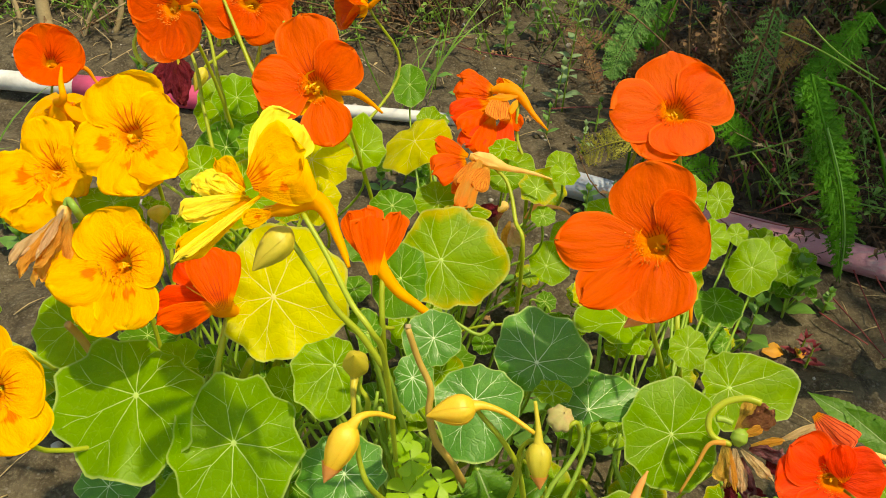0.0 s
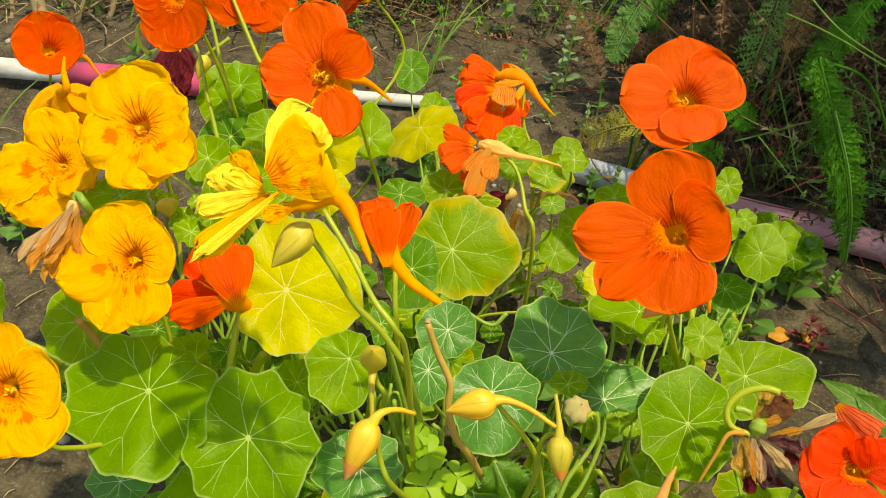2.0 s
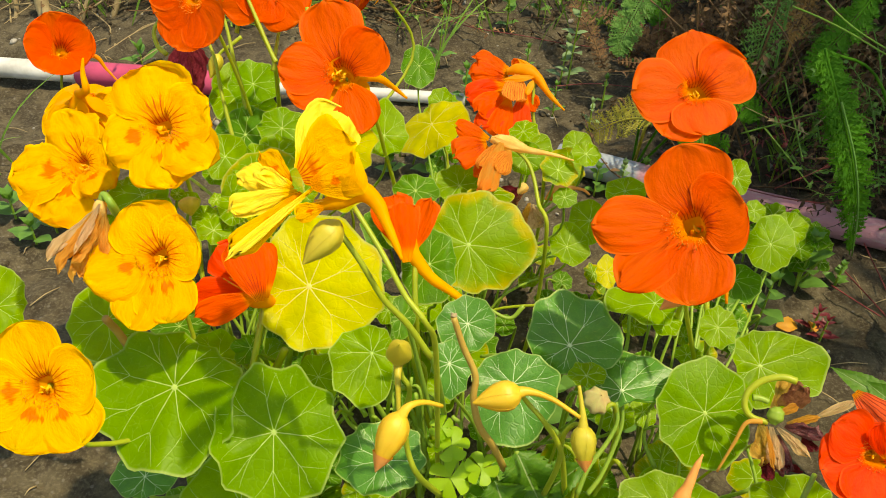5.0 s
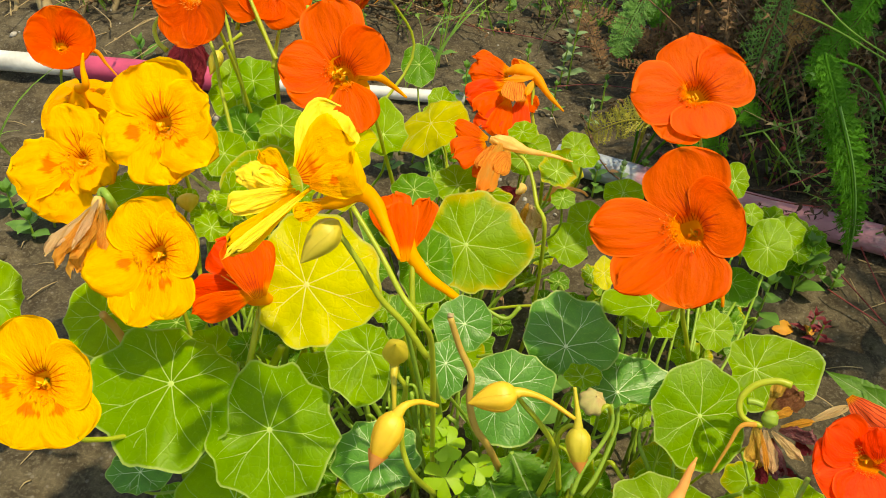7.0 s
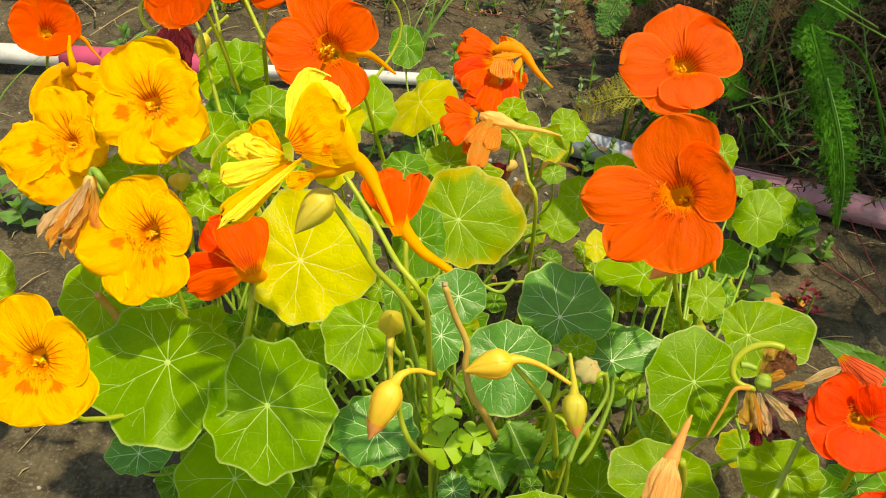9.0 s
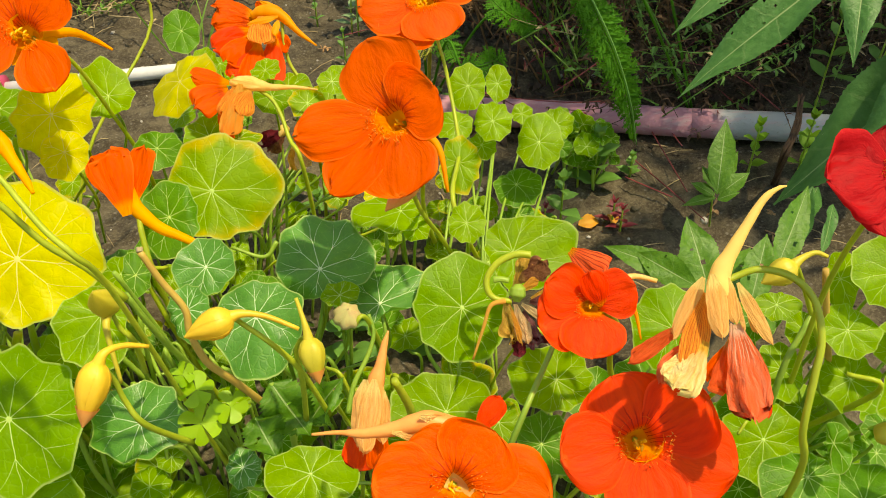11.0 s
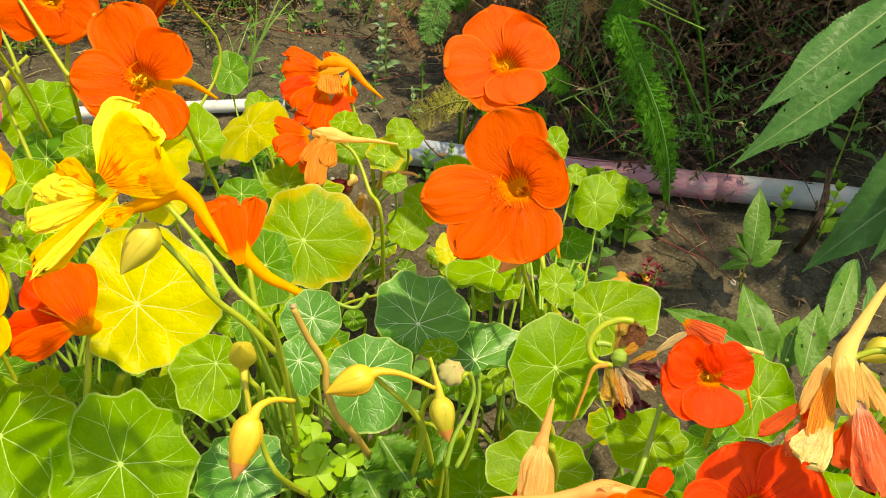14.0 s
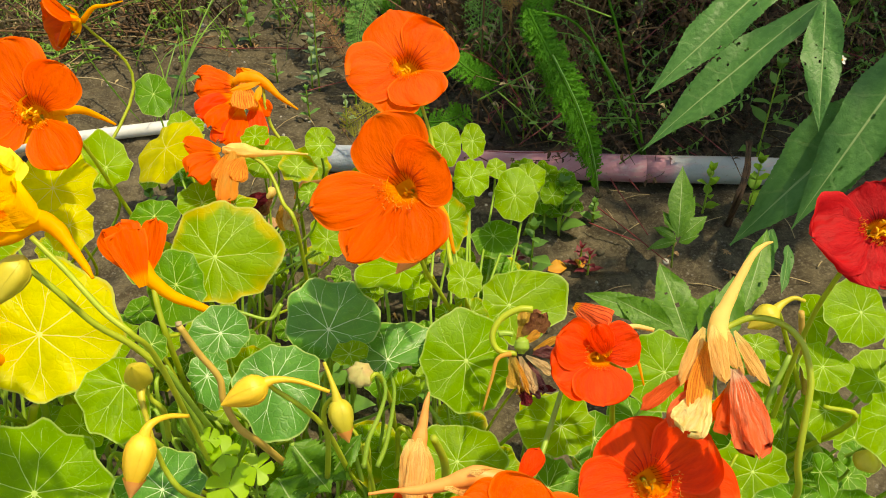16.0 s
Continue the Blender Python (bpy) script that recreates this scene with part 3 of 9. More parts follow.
def lance_shape(p0, direction, normal, length, width, bend=0.2, fold=0.15, serr=0.0, wave=0.0, rows=14, peak=0.4, cols=6, seed=0, holes=0):
    """A pointed leaf from p0 along direction, its face towards normal."""
    rng = random.Random(seed)
    d = Vector(direction).normalized()
    n = Vector(normal)
    n = (n - d * n.dot(d)).normalized()
    side = d.cross(n)
    ph = rng.uniform(0, 6.28)
    verts, faces, uvs = [], [], []
    for i in range(rows + 1):
        s = i / rows
        k = s / peak if s < peak else (1 - s) / (1 - peak)
        k = max(0.0, min(1.0, k))
        prof = (math.sin(k * math.pi / 2)) ** (0.75 if s < peak else 1.15)
        w = width / 2 * max(prof, 0.03)
        if serr and 0 < i < rows:
            w *= 1 + (serr if i % 2 else -serr) * rng.uniform(0.3, 1.5)
        ang = bend * s * s
        c = Vector(p0) + d * (length * s * (1 - ang * ang / 6)) - n * (length * s * ang * 0.5)
        for j in range(cols + 1):
            t = -1 + 2 * j / cols
            rough = 1 + (0.16 * noise.noise(Vector((5.0 * s, seed * 3.7, t > 0))) + 0.08 * noise.noise(Vector((15.0 * s, seed * 3.7, 5 + (t > 0))))) * abs(t)
            q = c + side * (w * t * rough) + n * (abs(t) * w * fold + wave * w * math.sin(9 * s + ph + 2 * t) * abs(t))
            verts.append(q)
            uvs.append((t, s * 2 * length / max(width, 1e-4)))
    bitten = set()
    for _ in range(holes):
        i, j = rng.randrange(int(rows * 0.12), int(rows * 0.8)), rng.randrange(1, cols - 1)
        bitten.add((i, j))
        if rng.random() < 0.4:
            bitten.add((i + 1, j))
    for i in range(rows):
        for j in range(cols):
            if (i, j) in bitten:
                continue
            p = i * (cols + 1) + j
            faces.append((p, p + 1, p + cols + 2, p + cols + 1))
    return verts, faces, uvs


KIND = {
    "orange": ("orange_up", "orange_low", CALYX_ORANGE, STEM_YELLOW),
    "yellow": ("yellow_up", "yellow_low", CALYX_YELLOW, STEM_YELLOW),
    "red": ("red_up", "red_low", CALYX_ORANGE, STEM_YELLOW),
    "scarlet": ("scarlet_up", "scarlet_low", CALYX_ORANGE, STEM_YELLOW),
}


def flower(plant, c, n, u, petals, kind, label="", flare=12, spur=None, stem=None, ruffle=0.045, cup=0.0, sepals=True, base=None,
           crumple=0.0, tip=0.0, stamen=1.0, throat=0.24, calyx=None, lean=None, spur_r=None):
    """An open nasturtium flower: five petals (angle, length, half width; the first two are the upper ones), calyx with spur, stamens and stem."""
    rng = random.Random(int(abs(c[0] * 7919 + c[1] * 104729 + c[2] * 1299709) * 1000) + 5)
    up, low, cal, stem_mat = KIND[kind]
    cal = calyx or cal
    m = frame_of(c, n, u)
    nn = Vector(n).normalized()
    size = sum(p[1] for p in petals) / len(petals)
    open_by = 0.5 * flare if flare <= 22 else flare
    back = -(throat + 0.12) * size
    body = cone_rings(m, [(-0.09 * size, 0.29 * size), (-0.18 * size, 0.25 * size), (-0.28 * size, 0.20 * size), (back, 0.10 * size), (back * 1.25, 0.04 * size)], 14)
    shapes = [body]
    if spur is None:
        a = m @ Vector((0, 0, back * 1.22))
        way = -nn + Vector((0, 0, 0.15))
        spur = [a, a + way * size * 0.35, a + way * size * 0.62 + Vector((0, 0, -0.10 * size)), a + way * size * 0.78 + Vector((0, 0, -0.28 * size))]
    else:
        spur = [m @ Vector((0, 0, back * 1.22))] + list(spur)
    shapes.append(tube(spur, spur_r or 0.10 * size, 0.020 * size, 10, 5))
    head = part("flower", joined(shapes), cal, plant, label)
    if sepals:
        for k in range(5):
            a = radians(petals[k % len(petals)][0] + 36)
            d = m.to_3x3() @ Vector((math.cos(a), math.sin(a), 0.5))
            p0 = m @ Vector((0.13 * size * math.cos(a), 0.13 * size * math.sin(a), back * 1.05))
            part("sepal", lance_shape(p0, d, -nn + d * 0.2, size * 0.55, size * 0.27, 0.3, 0.2, rows=8, cols=4, seed=k), cal, head)
    for k, (ang, ln, hw) in enumerate(petals):
        mat_key = up if k < 2 else low
        shape = petal_shape(m, ang, ln, hw, open_by + rng.uniform(-3, 3), rng, (0, 2.2, 3.2, 0.8, 2.0)[k % 5], ruffle, cup, throat, crumple, tip, 1.22, 0.36 if k < 2 else 0.20, 0.05 if k % 2 else -0.04)
        part("petal", shape, PETAL[mat_key], head)
    # stamens low in the throat, fringe on the claws of the lower petals
    if stamen:
        low_dir = Vector((0, 0, 0))
        for ang, ln, hw in petals[2:]:
            low_dir += Vector((math.cos(radians(ang)), math.sin(radians(ang)), 0))
        low_dir = low_dir.normalized() if low_dir.length > 0.1 else Vector((0, -1, 0))
        fil = []
        for k in range(int(8 * stamen)):
            off = Vector((rng.uniform(-1, 1), rng.uniform(-0.7, 0.7), 0)) * 0.075 * size * stamen
            top = low_dir * 0.07 * size + off + Vector((0, 0, (rng.uniform(-0.26, -0.12) + 0.24 * (stamen - 1)) * size))
            bot = low_dir * 0.03 * size + Vector((0, 0, -0.38 * size))
            fil.append(tube([m @ bot, m @ bot.lerp(top, 0.6), m @ top], 0.014 * size, 0.014 * size, 5, 3))
            fil.append(cone_rings(m @ Matrix.Translation(top) @ pose(0, 0, 0, rng.uniform(-60, 60), rng.uniform(-60, 60), 0), [(-0.06 * size, 0.004 * size), (-0.02 * size, 0.020 * size), (0.02 * size, 0.020 * size), (0.06 * size, 0.003 * size)], 6))
        part("stamen", joined(fil), STAMEN, head)
        fr = []
        for ang, ln, hw in petals[2:]:
            for k in range(26):
                a = radians(ang + rng.uniform(-30, 30))
                r = ln * rng.uniform(0.20, 0.36)
                p = Vector((r * math.cos(a), r * math.sin(a), (r / ln - 0.40) * 0.8 * ln + 0.0005))
                q = p + Vector((-math.cos(a) * 0.2, -math.sin(a) * 0.2, 1)) * rng.uniform(0.05, 0.12) * ln + Vector((rng.uniform(-1, 1), rng.uniform(-1, 1), 0)) * 0.03 * ln
                fr.append(tube([m @ p, m @ q], 0.0065 * ln, 0.002 * ln, 4, 1))
        part("fringe", joined(fr), FRINGE, head)
    b = BASE[plant.name]
    start = m @ Vector((0, 0, back * 1.1))
    if stem is None:
        foot = base if base is not None else (b.x + rng.uniform(-0.015, 0.015), b.y + rng.uniform(-0.015, 0.015), 0.0)
        if len(foot) == 2:
            foot = (*foot, 0.0)
        stem = drop_line(start, foot, rng, away=(-nn.x * 0.4, -nn.y * 0.4, -1) if lean is None else lean)
    else:
        stem = [start] + list(stem)
    part("stem", tube(stem, 0.0009, 0.0013, 8), stem_mat, head)
    return head


def bud(plant, tip, neck, girth, material, spur=None, stem=None, label="", tip_material=None, petal=None):
    """A closed bud from neck to tip, of five folded sepals, with its spur and stalk."""
    a, b = Vector(neck), Vector(tip)
    girth = girth * 0.98
    d = b - a
    ln = d.length
    m = frame_of(a, d, d.orthogonal())
    prof = [(0, 0.34), (0.08, 0.66), (0.2, 0.91), (0.34, 0.97), (0.52, 0.87), (0.72, 0.58), (0.88, 0.28), (1.0, 0.05)]
    shape = cone_rings(m, [(-0.04 * ln, 0.0002)] + [(z * ln, r * girth) for z, r in prof], 20, 0.11 if material is POD else 0.06, 7 if material is POD else 5)
    head = part("bud", shape, material, plant, label)
    # the sepals' overlapping rims
    for k in range(5):
        t = 2 * math.pi * k / 5 + 0.3
        ridge = [m @ Vector((girth * r * 0.985 * math.cos(t + 0.5 * z), girth * r * 0.985 * math.sin(t + 0.5 * z), z * ln)) for z, r in prof[1:7]]
        part("sepal_rim", tube(ridge, girth * 0.014, girth * 0.006, 5, 2), material, head)
    if tip_material is not None:
        cap = cone_rings(m, [(0.72 * ln, 0.70 * girth), (0.86 * ln, 0.42 * girth), (1.03 * ln, 0.03 * girth)], 12, 0.1, 5)
        part("petal_tip", cap, tip_material, head)
    if spur:
        part("spur", tube([a + d * 0.12] + [Vector(p) for p in spur], girth * 0.5, girth * 0.13, 9, 5, lambda s: 1 - 0.35 * math.sin(s * math.pi)), material, head)
    if stem:
        part("stem", tube([a + d * 0.02] + [Vector(p) for p in stem], 0.0008, 0.0012, 8), STEM_YELLOW, head)
    return head


def scrap_shape(p0, p1, normal, width, seed, crumple=0.12, peak=0.72, curl=0.0):
    """A limp, crumpled strip of petal from p0 to p1."""
    rng = random.Random(seed)
    a, b = Vector(p0), Vector(p1)
    d = b - a
    ln = d.length
    n = Vector(normal)
    n = (n - d * (n.dot(d) / (ln * ln))).normalized()
    side = d.normalized().cross(n)
    off = Vector((rng.uniform(0, 50), rng.uniform(0, 50), rng.uniform(0, 50)))
    nu, nw = 20, 20
    verts, faces, uvs = [], [], []
    for i in range(nu + 1):
        s = i / nu
        prof = 0.22 + 0.78 * math.sin(min(1.0, s / peak) * math.pi / 2) ** 1.1
        if s > peak:
            prof *= math.sqrt(max(0.02, 1 - ((s - peak) / (1.0 - peak)) ** 3.6))
        for j in range(nw + 1):
            w = -1 + 2 * j / nw
            q = a + d * (s + (0.05 + 0.6 * crumple) * s * noise.noise(off + Vector((w * 2.2, 0, 3))) + (0.02 + 0.5 * crumple) * s * s * noise.noise(off + Vector((w * 7.0, 0, 9)))) + side * (width / 2 * prof * w)
            q += n * (0.10 * width * (0.6 - w * w) * s + curl * ln * s * s + 0.012 * width * s * math.sin(15 * w + 40 * off.x) + 0.05 * width * s * s * math.sin(5 * w + 9 * off.y))
            v = off + Vector((w * 1.3, s * 2.0, 0))
            q += (noise.noise_vector(v) + 0.5 * noise.noise_vector(v * 2.6) + 0.25 * noise.noise_vector(v * 6.0)) * crumple * width * (0.25 + s)
            verts.append(q)
            uvs.append((0.5 + 0.5 * w, s))
    for i in range(nu):
        for j in range(nw):
            p = i * (nw + 1) + j
            faces.append((p, p + 1, p + nw + 2, p + nw + 1))
    return verts, faces, uvs


def withered(plant, label, head, strips, sepals=(), spur=None, stem=None, calyx=None, facing=(0, -0.6, 0.8), spur_r=None):
    """A spent flower: a slack calyx from head[0] to head[1], limp petals and sepals (start, end, width, look), old spur and stem."""
    a, b, r = Vector(head[0]), Vector(head[1]), head[2]
    d = b - a
    m = frame_of(a, d, d.orthogonal())
    cal = calyx or CALYX_PALE
    body = part("wilted_flower", cone_rings(m, [(k * d.length, q * r) for k, q in ((-0.03, 0.3), (0.05, 0.75), (0.2, 0.95), (0.45, 1.0), (0.75, 0.7), (1.0, 0.25))], 16, 0.10, 5), cal, plant, label)
    for k, (p0, p1, w, look_key) in enumerate(strips):
        part("petal", scrap_shape(p0, p1, facing, w, 17 * k + int(abs(a.x) * 9000), 0.27), PETAL[look_key], body)
    for k, (p0, p1, w) in enumerate(sepals):
        part("sepal", scrap_shape(p0, p1, facing, w, 5 * k + 3, 0.09, 0.35), PETAL["cream"] if spur_r else cal, body)
    if spur:
        part("spur", tube([a.lerp(b, 0.15)] + [Vector(p) for p in spur], spur_r or r * 0.62, 0.0008, 10, 5), BUD_GOLD if spur_r else cal, body)
    if stem:
        part("stem", tube([a] + [Vector(p) for p in stem], 0.0013, 0.0017, 8), STEM, body)
    return body


def limb(pts, radii, sides=12, steps=6):
    """A round body along the points, with a radius for each of them."""
    line = smooth_line(pts, steps)
    last = len(radii) - 1

    def girth(f):
        x = f * last
        k = min(int(x), last - 1)
        g = x - k
        g = g * g * (3 - 2 * g)
        return radii[k] * (1 - g) + radii[k + 1] * g

    return tube(line, 1.0, 1.0, sides, 1, girth)


def shaped_flower(plant, label, calyx, radii, petals, material, facing, stem=None, sepals=(), kind="flower", stem_r=0.0012, hair=0, sepal_look=""):
    """A flower seen from its side: calyx and spur in one limb, and petals (start, end, width, look, crumple) laid one by one."""
    head = part(kind, limb(calyx, radii), material, plant, label)
    for k, (p0, p1, w, look_key, crumple, *fan) in enumerate(petals):
        turned = Vector(facing) + 0.35 * Vector((math.sin(2.4 * k + 1), 0, math.cos(1.7 * k)))
        part("petal", scrap_shape(p0, p1, turned, w, 31 * k + int(abs(calyx[0][0]) * 9000), crumple, *fan), PETAL[look_key], head)
    for k, (p0, p1, w) in enumerate(sepals):
        part("sepal", scrap_shape(p0, p1, facing, w, 5 * k + 3, 0.07, 0.4), PETAL["sepal"] if kind == "wilted_flower" or sepal_look else material, head)
    if hair:
        rng = random.Random(8)
        a, b = Vector(calyx[0]), Vector(calyx[1])
        way = (a - b).normalized()
        shapes = []
        for _ in range(hair):
            off = Vector((rng.uniform(-1, 1), rng.uniform(-1, 1), rng.uniform(-1, 1))) * radii[1] * 0.7
            q = a + off + way * radii[1] * rng.uniform(0.3, 1.6)
            shapes.append(tube([b + off * 0.3, q], 0.00035, 0.00022, 5, 2))
        part("stamen", joined(shapes), STAMEN, head)
    if stem:
        part("stem", tube(stem, stem_r, stem_r * 1.3, 8), STEM_YELLOW, head)
    return head


def shoot(plant, pts, r0, r1, material, label="", name="stem"):
    return part(name, tube(pts, r0, r1, 9), material, plant, label)


# ---- ground, poles, background growth ----
def soil_material():
    g = Mat("soil")
    o = g.obj()
    big, mid, fine = g.noise(o, 9, 4), g.noise(o, 60, 5, 0.65), g.noise(o, 420, 4, 0.7)
    col = g.mix(g.step(big, 0.3, 0.7), (0.066, 0.053, 0.032), (0.112, 0.093, 0.060))
    col = g.mix(g.step(mid, 0.35, 0.7), (0.036, 0.028, 0.018), col)
    col = g.mix(g.math("MULTIPLY", g.step(fine, 0.45, 0.75), 0.6), col, (0.17, 0.146, 0.100))
    peb = g.voronoi(o, 150)
    col = g.mix(g.step(peb, 0.12, 0.22, 0.18, 0.0), col, (0.34, 0.32, 0.29))
    h = g.math("ADD", g.math("MULTIPLY", mid, 1.0), g.math("MULTIPLY", fine, 0.45))
    return g.done(col, 0.95, g.bump(h, 0.6, 0.005), spec=0.15)


SOIL = soil_material()
PEBBLE = plain_material("pebble", (0.36, 0.34, 0.30), (0.20, 0.18, 0.155), 0.85, scale=120)
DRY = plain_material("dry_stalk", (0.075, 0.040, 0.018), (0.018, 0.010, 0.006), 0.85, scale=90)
STRAW = plain_material("straw", (0.34, 0.26, 0.135), (0.22, 0.16, 0.08), 0.8, scale=90)
REDSTEM = plain_material("red_runner", (0.20, 0.030, 0.032), (0.11, 0.018, 0.02), 0.55, scale=90)
# Near-black: the deep shade under the shrub is put into this colour.
SHADE_LITTER = plain_material("shade_dark_litter", (0.060, 0.036, 0.020), (0.012, 0.008, 0.005), 0.9, scale=90)
WOOD = plain_material("woody_stem", (0.20, 0.155, 0.10), (0.09, 0.065, 0.042), 0.9, scale=70, bump=0.6)
GRASS = plain_material("grass_blade", (0.16, 0.30, 0.04), (0.09, 0.20, 0.03), 0.5, (0.3, 0.5, 0.05), 0.3)
FERN = plain_material("yarrow_green", (0.058, 0.200, 0.014), (0.022, 0.092, 0.006), 0.6, (0.14, 0.36, 0.02), 0.25, spec=0.1)
FERN_PALE = plain_material("yarrow_pale", (0.14, 0.29, 0.075), (0.09, 0.21, 0.05), 0.6, (0.2, 0.4, 0.06), 0.25, spec=0.1)
FERN_YELLOW = plain_material("yarrow_yellow", (0.42, 0.36, 0.05), (0.28, 0.28, 0.04), 0.6, (0.6, 0.5, 0.06), 0.3)
FERN_BROWN = plain_material("yarrow_brown", (0.36, 0.19, 0.05), (0.20, 0.11, 0.04), 0.7)
WEED = plain_material("weed_leaf", (0.115, 0.25, 0.045), (0.07, 0.175, 0.03), 0.5, (0.22, 0.42, 0.05), 0.3, 140)
WEED_BRIGHT = plain_material("weed_bright", (0.17, 0.33, 0.03), (0.11, 0.25, 0.02), 0.5, (0.34, 0.55, 0.03), 0.35, 140, spec=0.2)
WEED_GREY = plain_material("weed_grey_green", (0.20, 0.30, 0.14), (0.13, 0.22, 0.09), 0.55, (0.3, 0.42, 0.15), 0.3, 140)
WEED_RED = plain_material("weed_dark_red", (0.17, 0.018, 0.028), (0.09, 0.012, 0.02), 0.5, (0.3, 0.03, 0.03), 0.25, 140)
SHRUB = plain_material("shrub_leaf", (0.045, 0.09, 0.018), (0.022, 0.048, 0.010), 0.5, (0.10, 0.20, 0.02), 0.2)
DRY_FERN = plain_material("dry_feathery", (0.17, 0.092, 0.038), (0.035, 0.018, 0.009), 0.85, scale=120)
LITTER = plain_material("leaf_litter", (0.34, 0.20, 0.085), (0.17, 0.085, 0.045), 0.8, scale=80)


def big_leaf_material(name, dark, light, glow):
    g = Mat(name)
    uv = g.uv()
    x, y, _ = g.split(uv)
    n1, n2 = g.noise(uv, 3, 4), g.noise(g.obj(), 260, 3)
    col = g.mix(g.step(n1, 0.3, 0.7), dark, light)
    ax = g.math("ABSOLUTE", x)
    slant = g.math("SUBTRACT", y, g.math("MULTIPLY", ax, 0.55))
    slant = g.math("ADD", slant, g.math("MULTIPLY", n1, 0.35))
    rib = g.step(g.math("SINE", g.math("MULTIPLY", slant, 4.2)), 0.975, 1.0, 0.0, 0.16)
    mid = g.step(ax, 0.02, 0.05, 1.0, 0.0)
    f = g.math("MAXIMUM", rib, mid)
    col = g.mix(f, col, (0.24, 0.33, 0.13))
    spot = g.step(g.voronoi(g.scaled(uv, 1, 0.55, 1), 6.5), 0.05, 0.09, 0.6, 0.0)
    col = g.mix(g.math("MULTIPLY", spot, g.step(n1, 0.48, 0.56)), col, (0.42, 0.38, 0.28))
    h = g.math("ADD", g.math("MULTIPLY", f, -0.8), g.math("ADD", n2, g.math("MULTIPLY", n1, 0.7)))
    return g.done(col, 0.48, g.bump(h, 0.4, 0.0016), glow, 0.25, 0.32)


BROAD = big_leaf_material("broad_lance_leaf", (0.036, 0.118, 0.020), (0.062, 0.170, 0.036), (0.12, 0.33, 0.055))
LOW_BROAD = big_leaf_material("low_lance_leaf", (0.046, 0.135, 0.007), (0.080, 0.190, 0.012), (0.14, 0.36, 0.02))


def worn_pole_material(name, base, second, third):
    g = Mat(name)
    o = g.obj()
    n1, n2, n3 = g.noise(o, 14, 3), g.noise(g.scaled(o, 30, 160, 160), 1.5, 4), g.noise(o, 300, 3)
    x, _, _ = g.split(o)
    col = g.mix(g.step(g.math("ADD", x, g.math("MULTIPLY", n1, 0.08)), 0.46, 0.475), second, base)
    col = g.mix(g.step(g.math("ADD", x, g.math("MULTIPLY", n1, 0.06)), 0.215, 0.225), (0.27, 0.31, 0.37), col)
    col = g.mix(g.math("MULTIPLY", g.step(n2, 0.5, 0.7), 0.65), col, third)
    col = g.mix(g.step(n3, 0.62, 0.72, 0.0, 0.6), col, (0.16, 0.14, 0.12))
    return g.done(col, 0.7, g.bump(g.math("ADD", n2, n3), 0.4, 0.0015), spec=0.3)


POLE_WORN = worn_pole_material("painted_pole_worn", (0.26, 0.285, 0.30), (0.35, 0.165, 0.21), (0.34, 0.25, 0.27))
PIPE_WHITE = plain_material("pole_white", (0.60, 0.60, 0.58), (0.34, 0.33, 0.31), 0.5, scale=30)
PIPE_PINK = plain_material("pole_magenta", (0.42, 0.05, 0.12), (0.30, 0.035, 0.08), 0.45, scale=40)
PIPE_GREY = plain_material("pole_grey", (0.50, 0.50, 0.50), (0.36, 0.36, 0.35), 0.5, scale=40)


def ground_height(x, y):
    p = Vector((x, y, 0))
    z = 0.010 * noise.noise(p * 7) + 0.006 * noise.noise(p * 23) + 0.0035 * noise.noise(p * 70) + 0.0016 * noise.noise(p * 190)
    return z - 0.004


def build_ground():
    n = 300
    cx, cy = 0.08, 0.55

    def warp(t):
        return math.copysign(0.75 * abs(t) + 20000 * max(0.0, abs(t) - 0.75) ** 3.5, t)

    verts, faces = [], []
    for i in range(n + 1):
        for j in range(n + 1):
            x, y = cx + warp(-1 + 2 * i / n), cy + warp(-1 + 2 * j / n)
            verts.append((x, y, ground_height(x, y)))
    for i in range(n):
        for j in range(n):
            a = i * (n + 1) + j
            faces.append((a, a + n + 1, a + n + 2, a + 1))
    ob = mesh_object("ground", verts, faces, SOIL)
    tagged(ob, "grey-brown dry garden soil with clods and small stones", "soil", kind="structure")


build_ground()


def ball(c, r, rng, flat=0.7):
    m = Matrix.Translation(c) @ pose(0, 0, 0, rng.uniform(0, 40), rng.uniform(0, 40), rng.uniform(0, 360)) @ Matrix.Diagonal((1, rng.uniform(0.6, 1), flat, 1))
    k = [rng.uniform(0.75, 1.15) for _ in range(4)]
    return cone_rings(m, [(-r, 0.1 * r), (-0.6 * r, 0.8 * r * k[0]), (0.1 * r, r * k[1]), (0.7 * r, 0.65 * r * k[2]), (r, 0.05 * r)], 7)


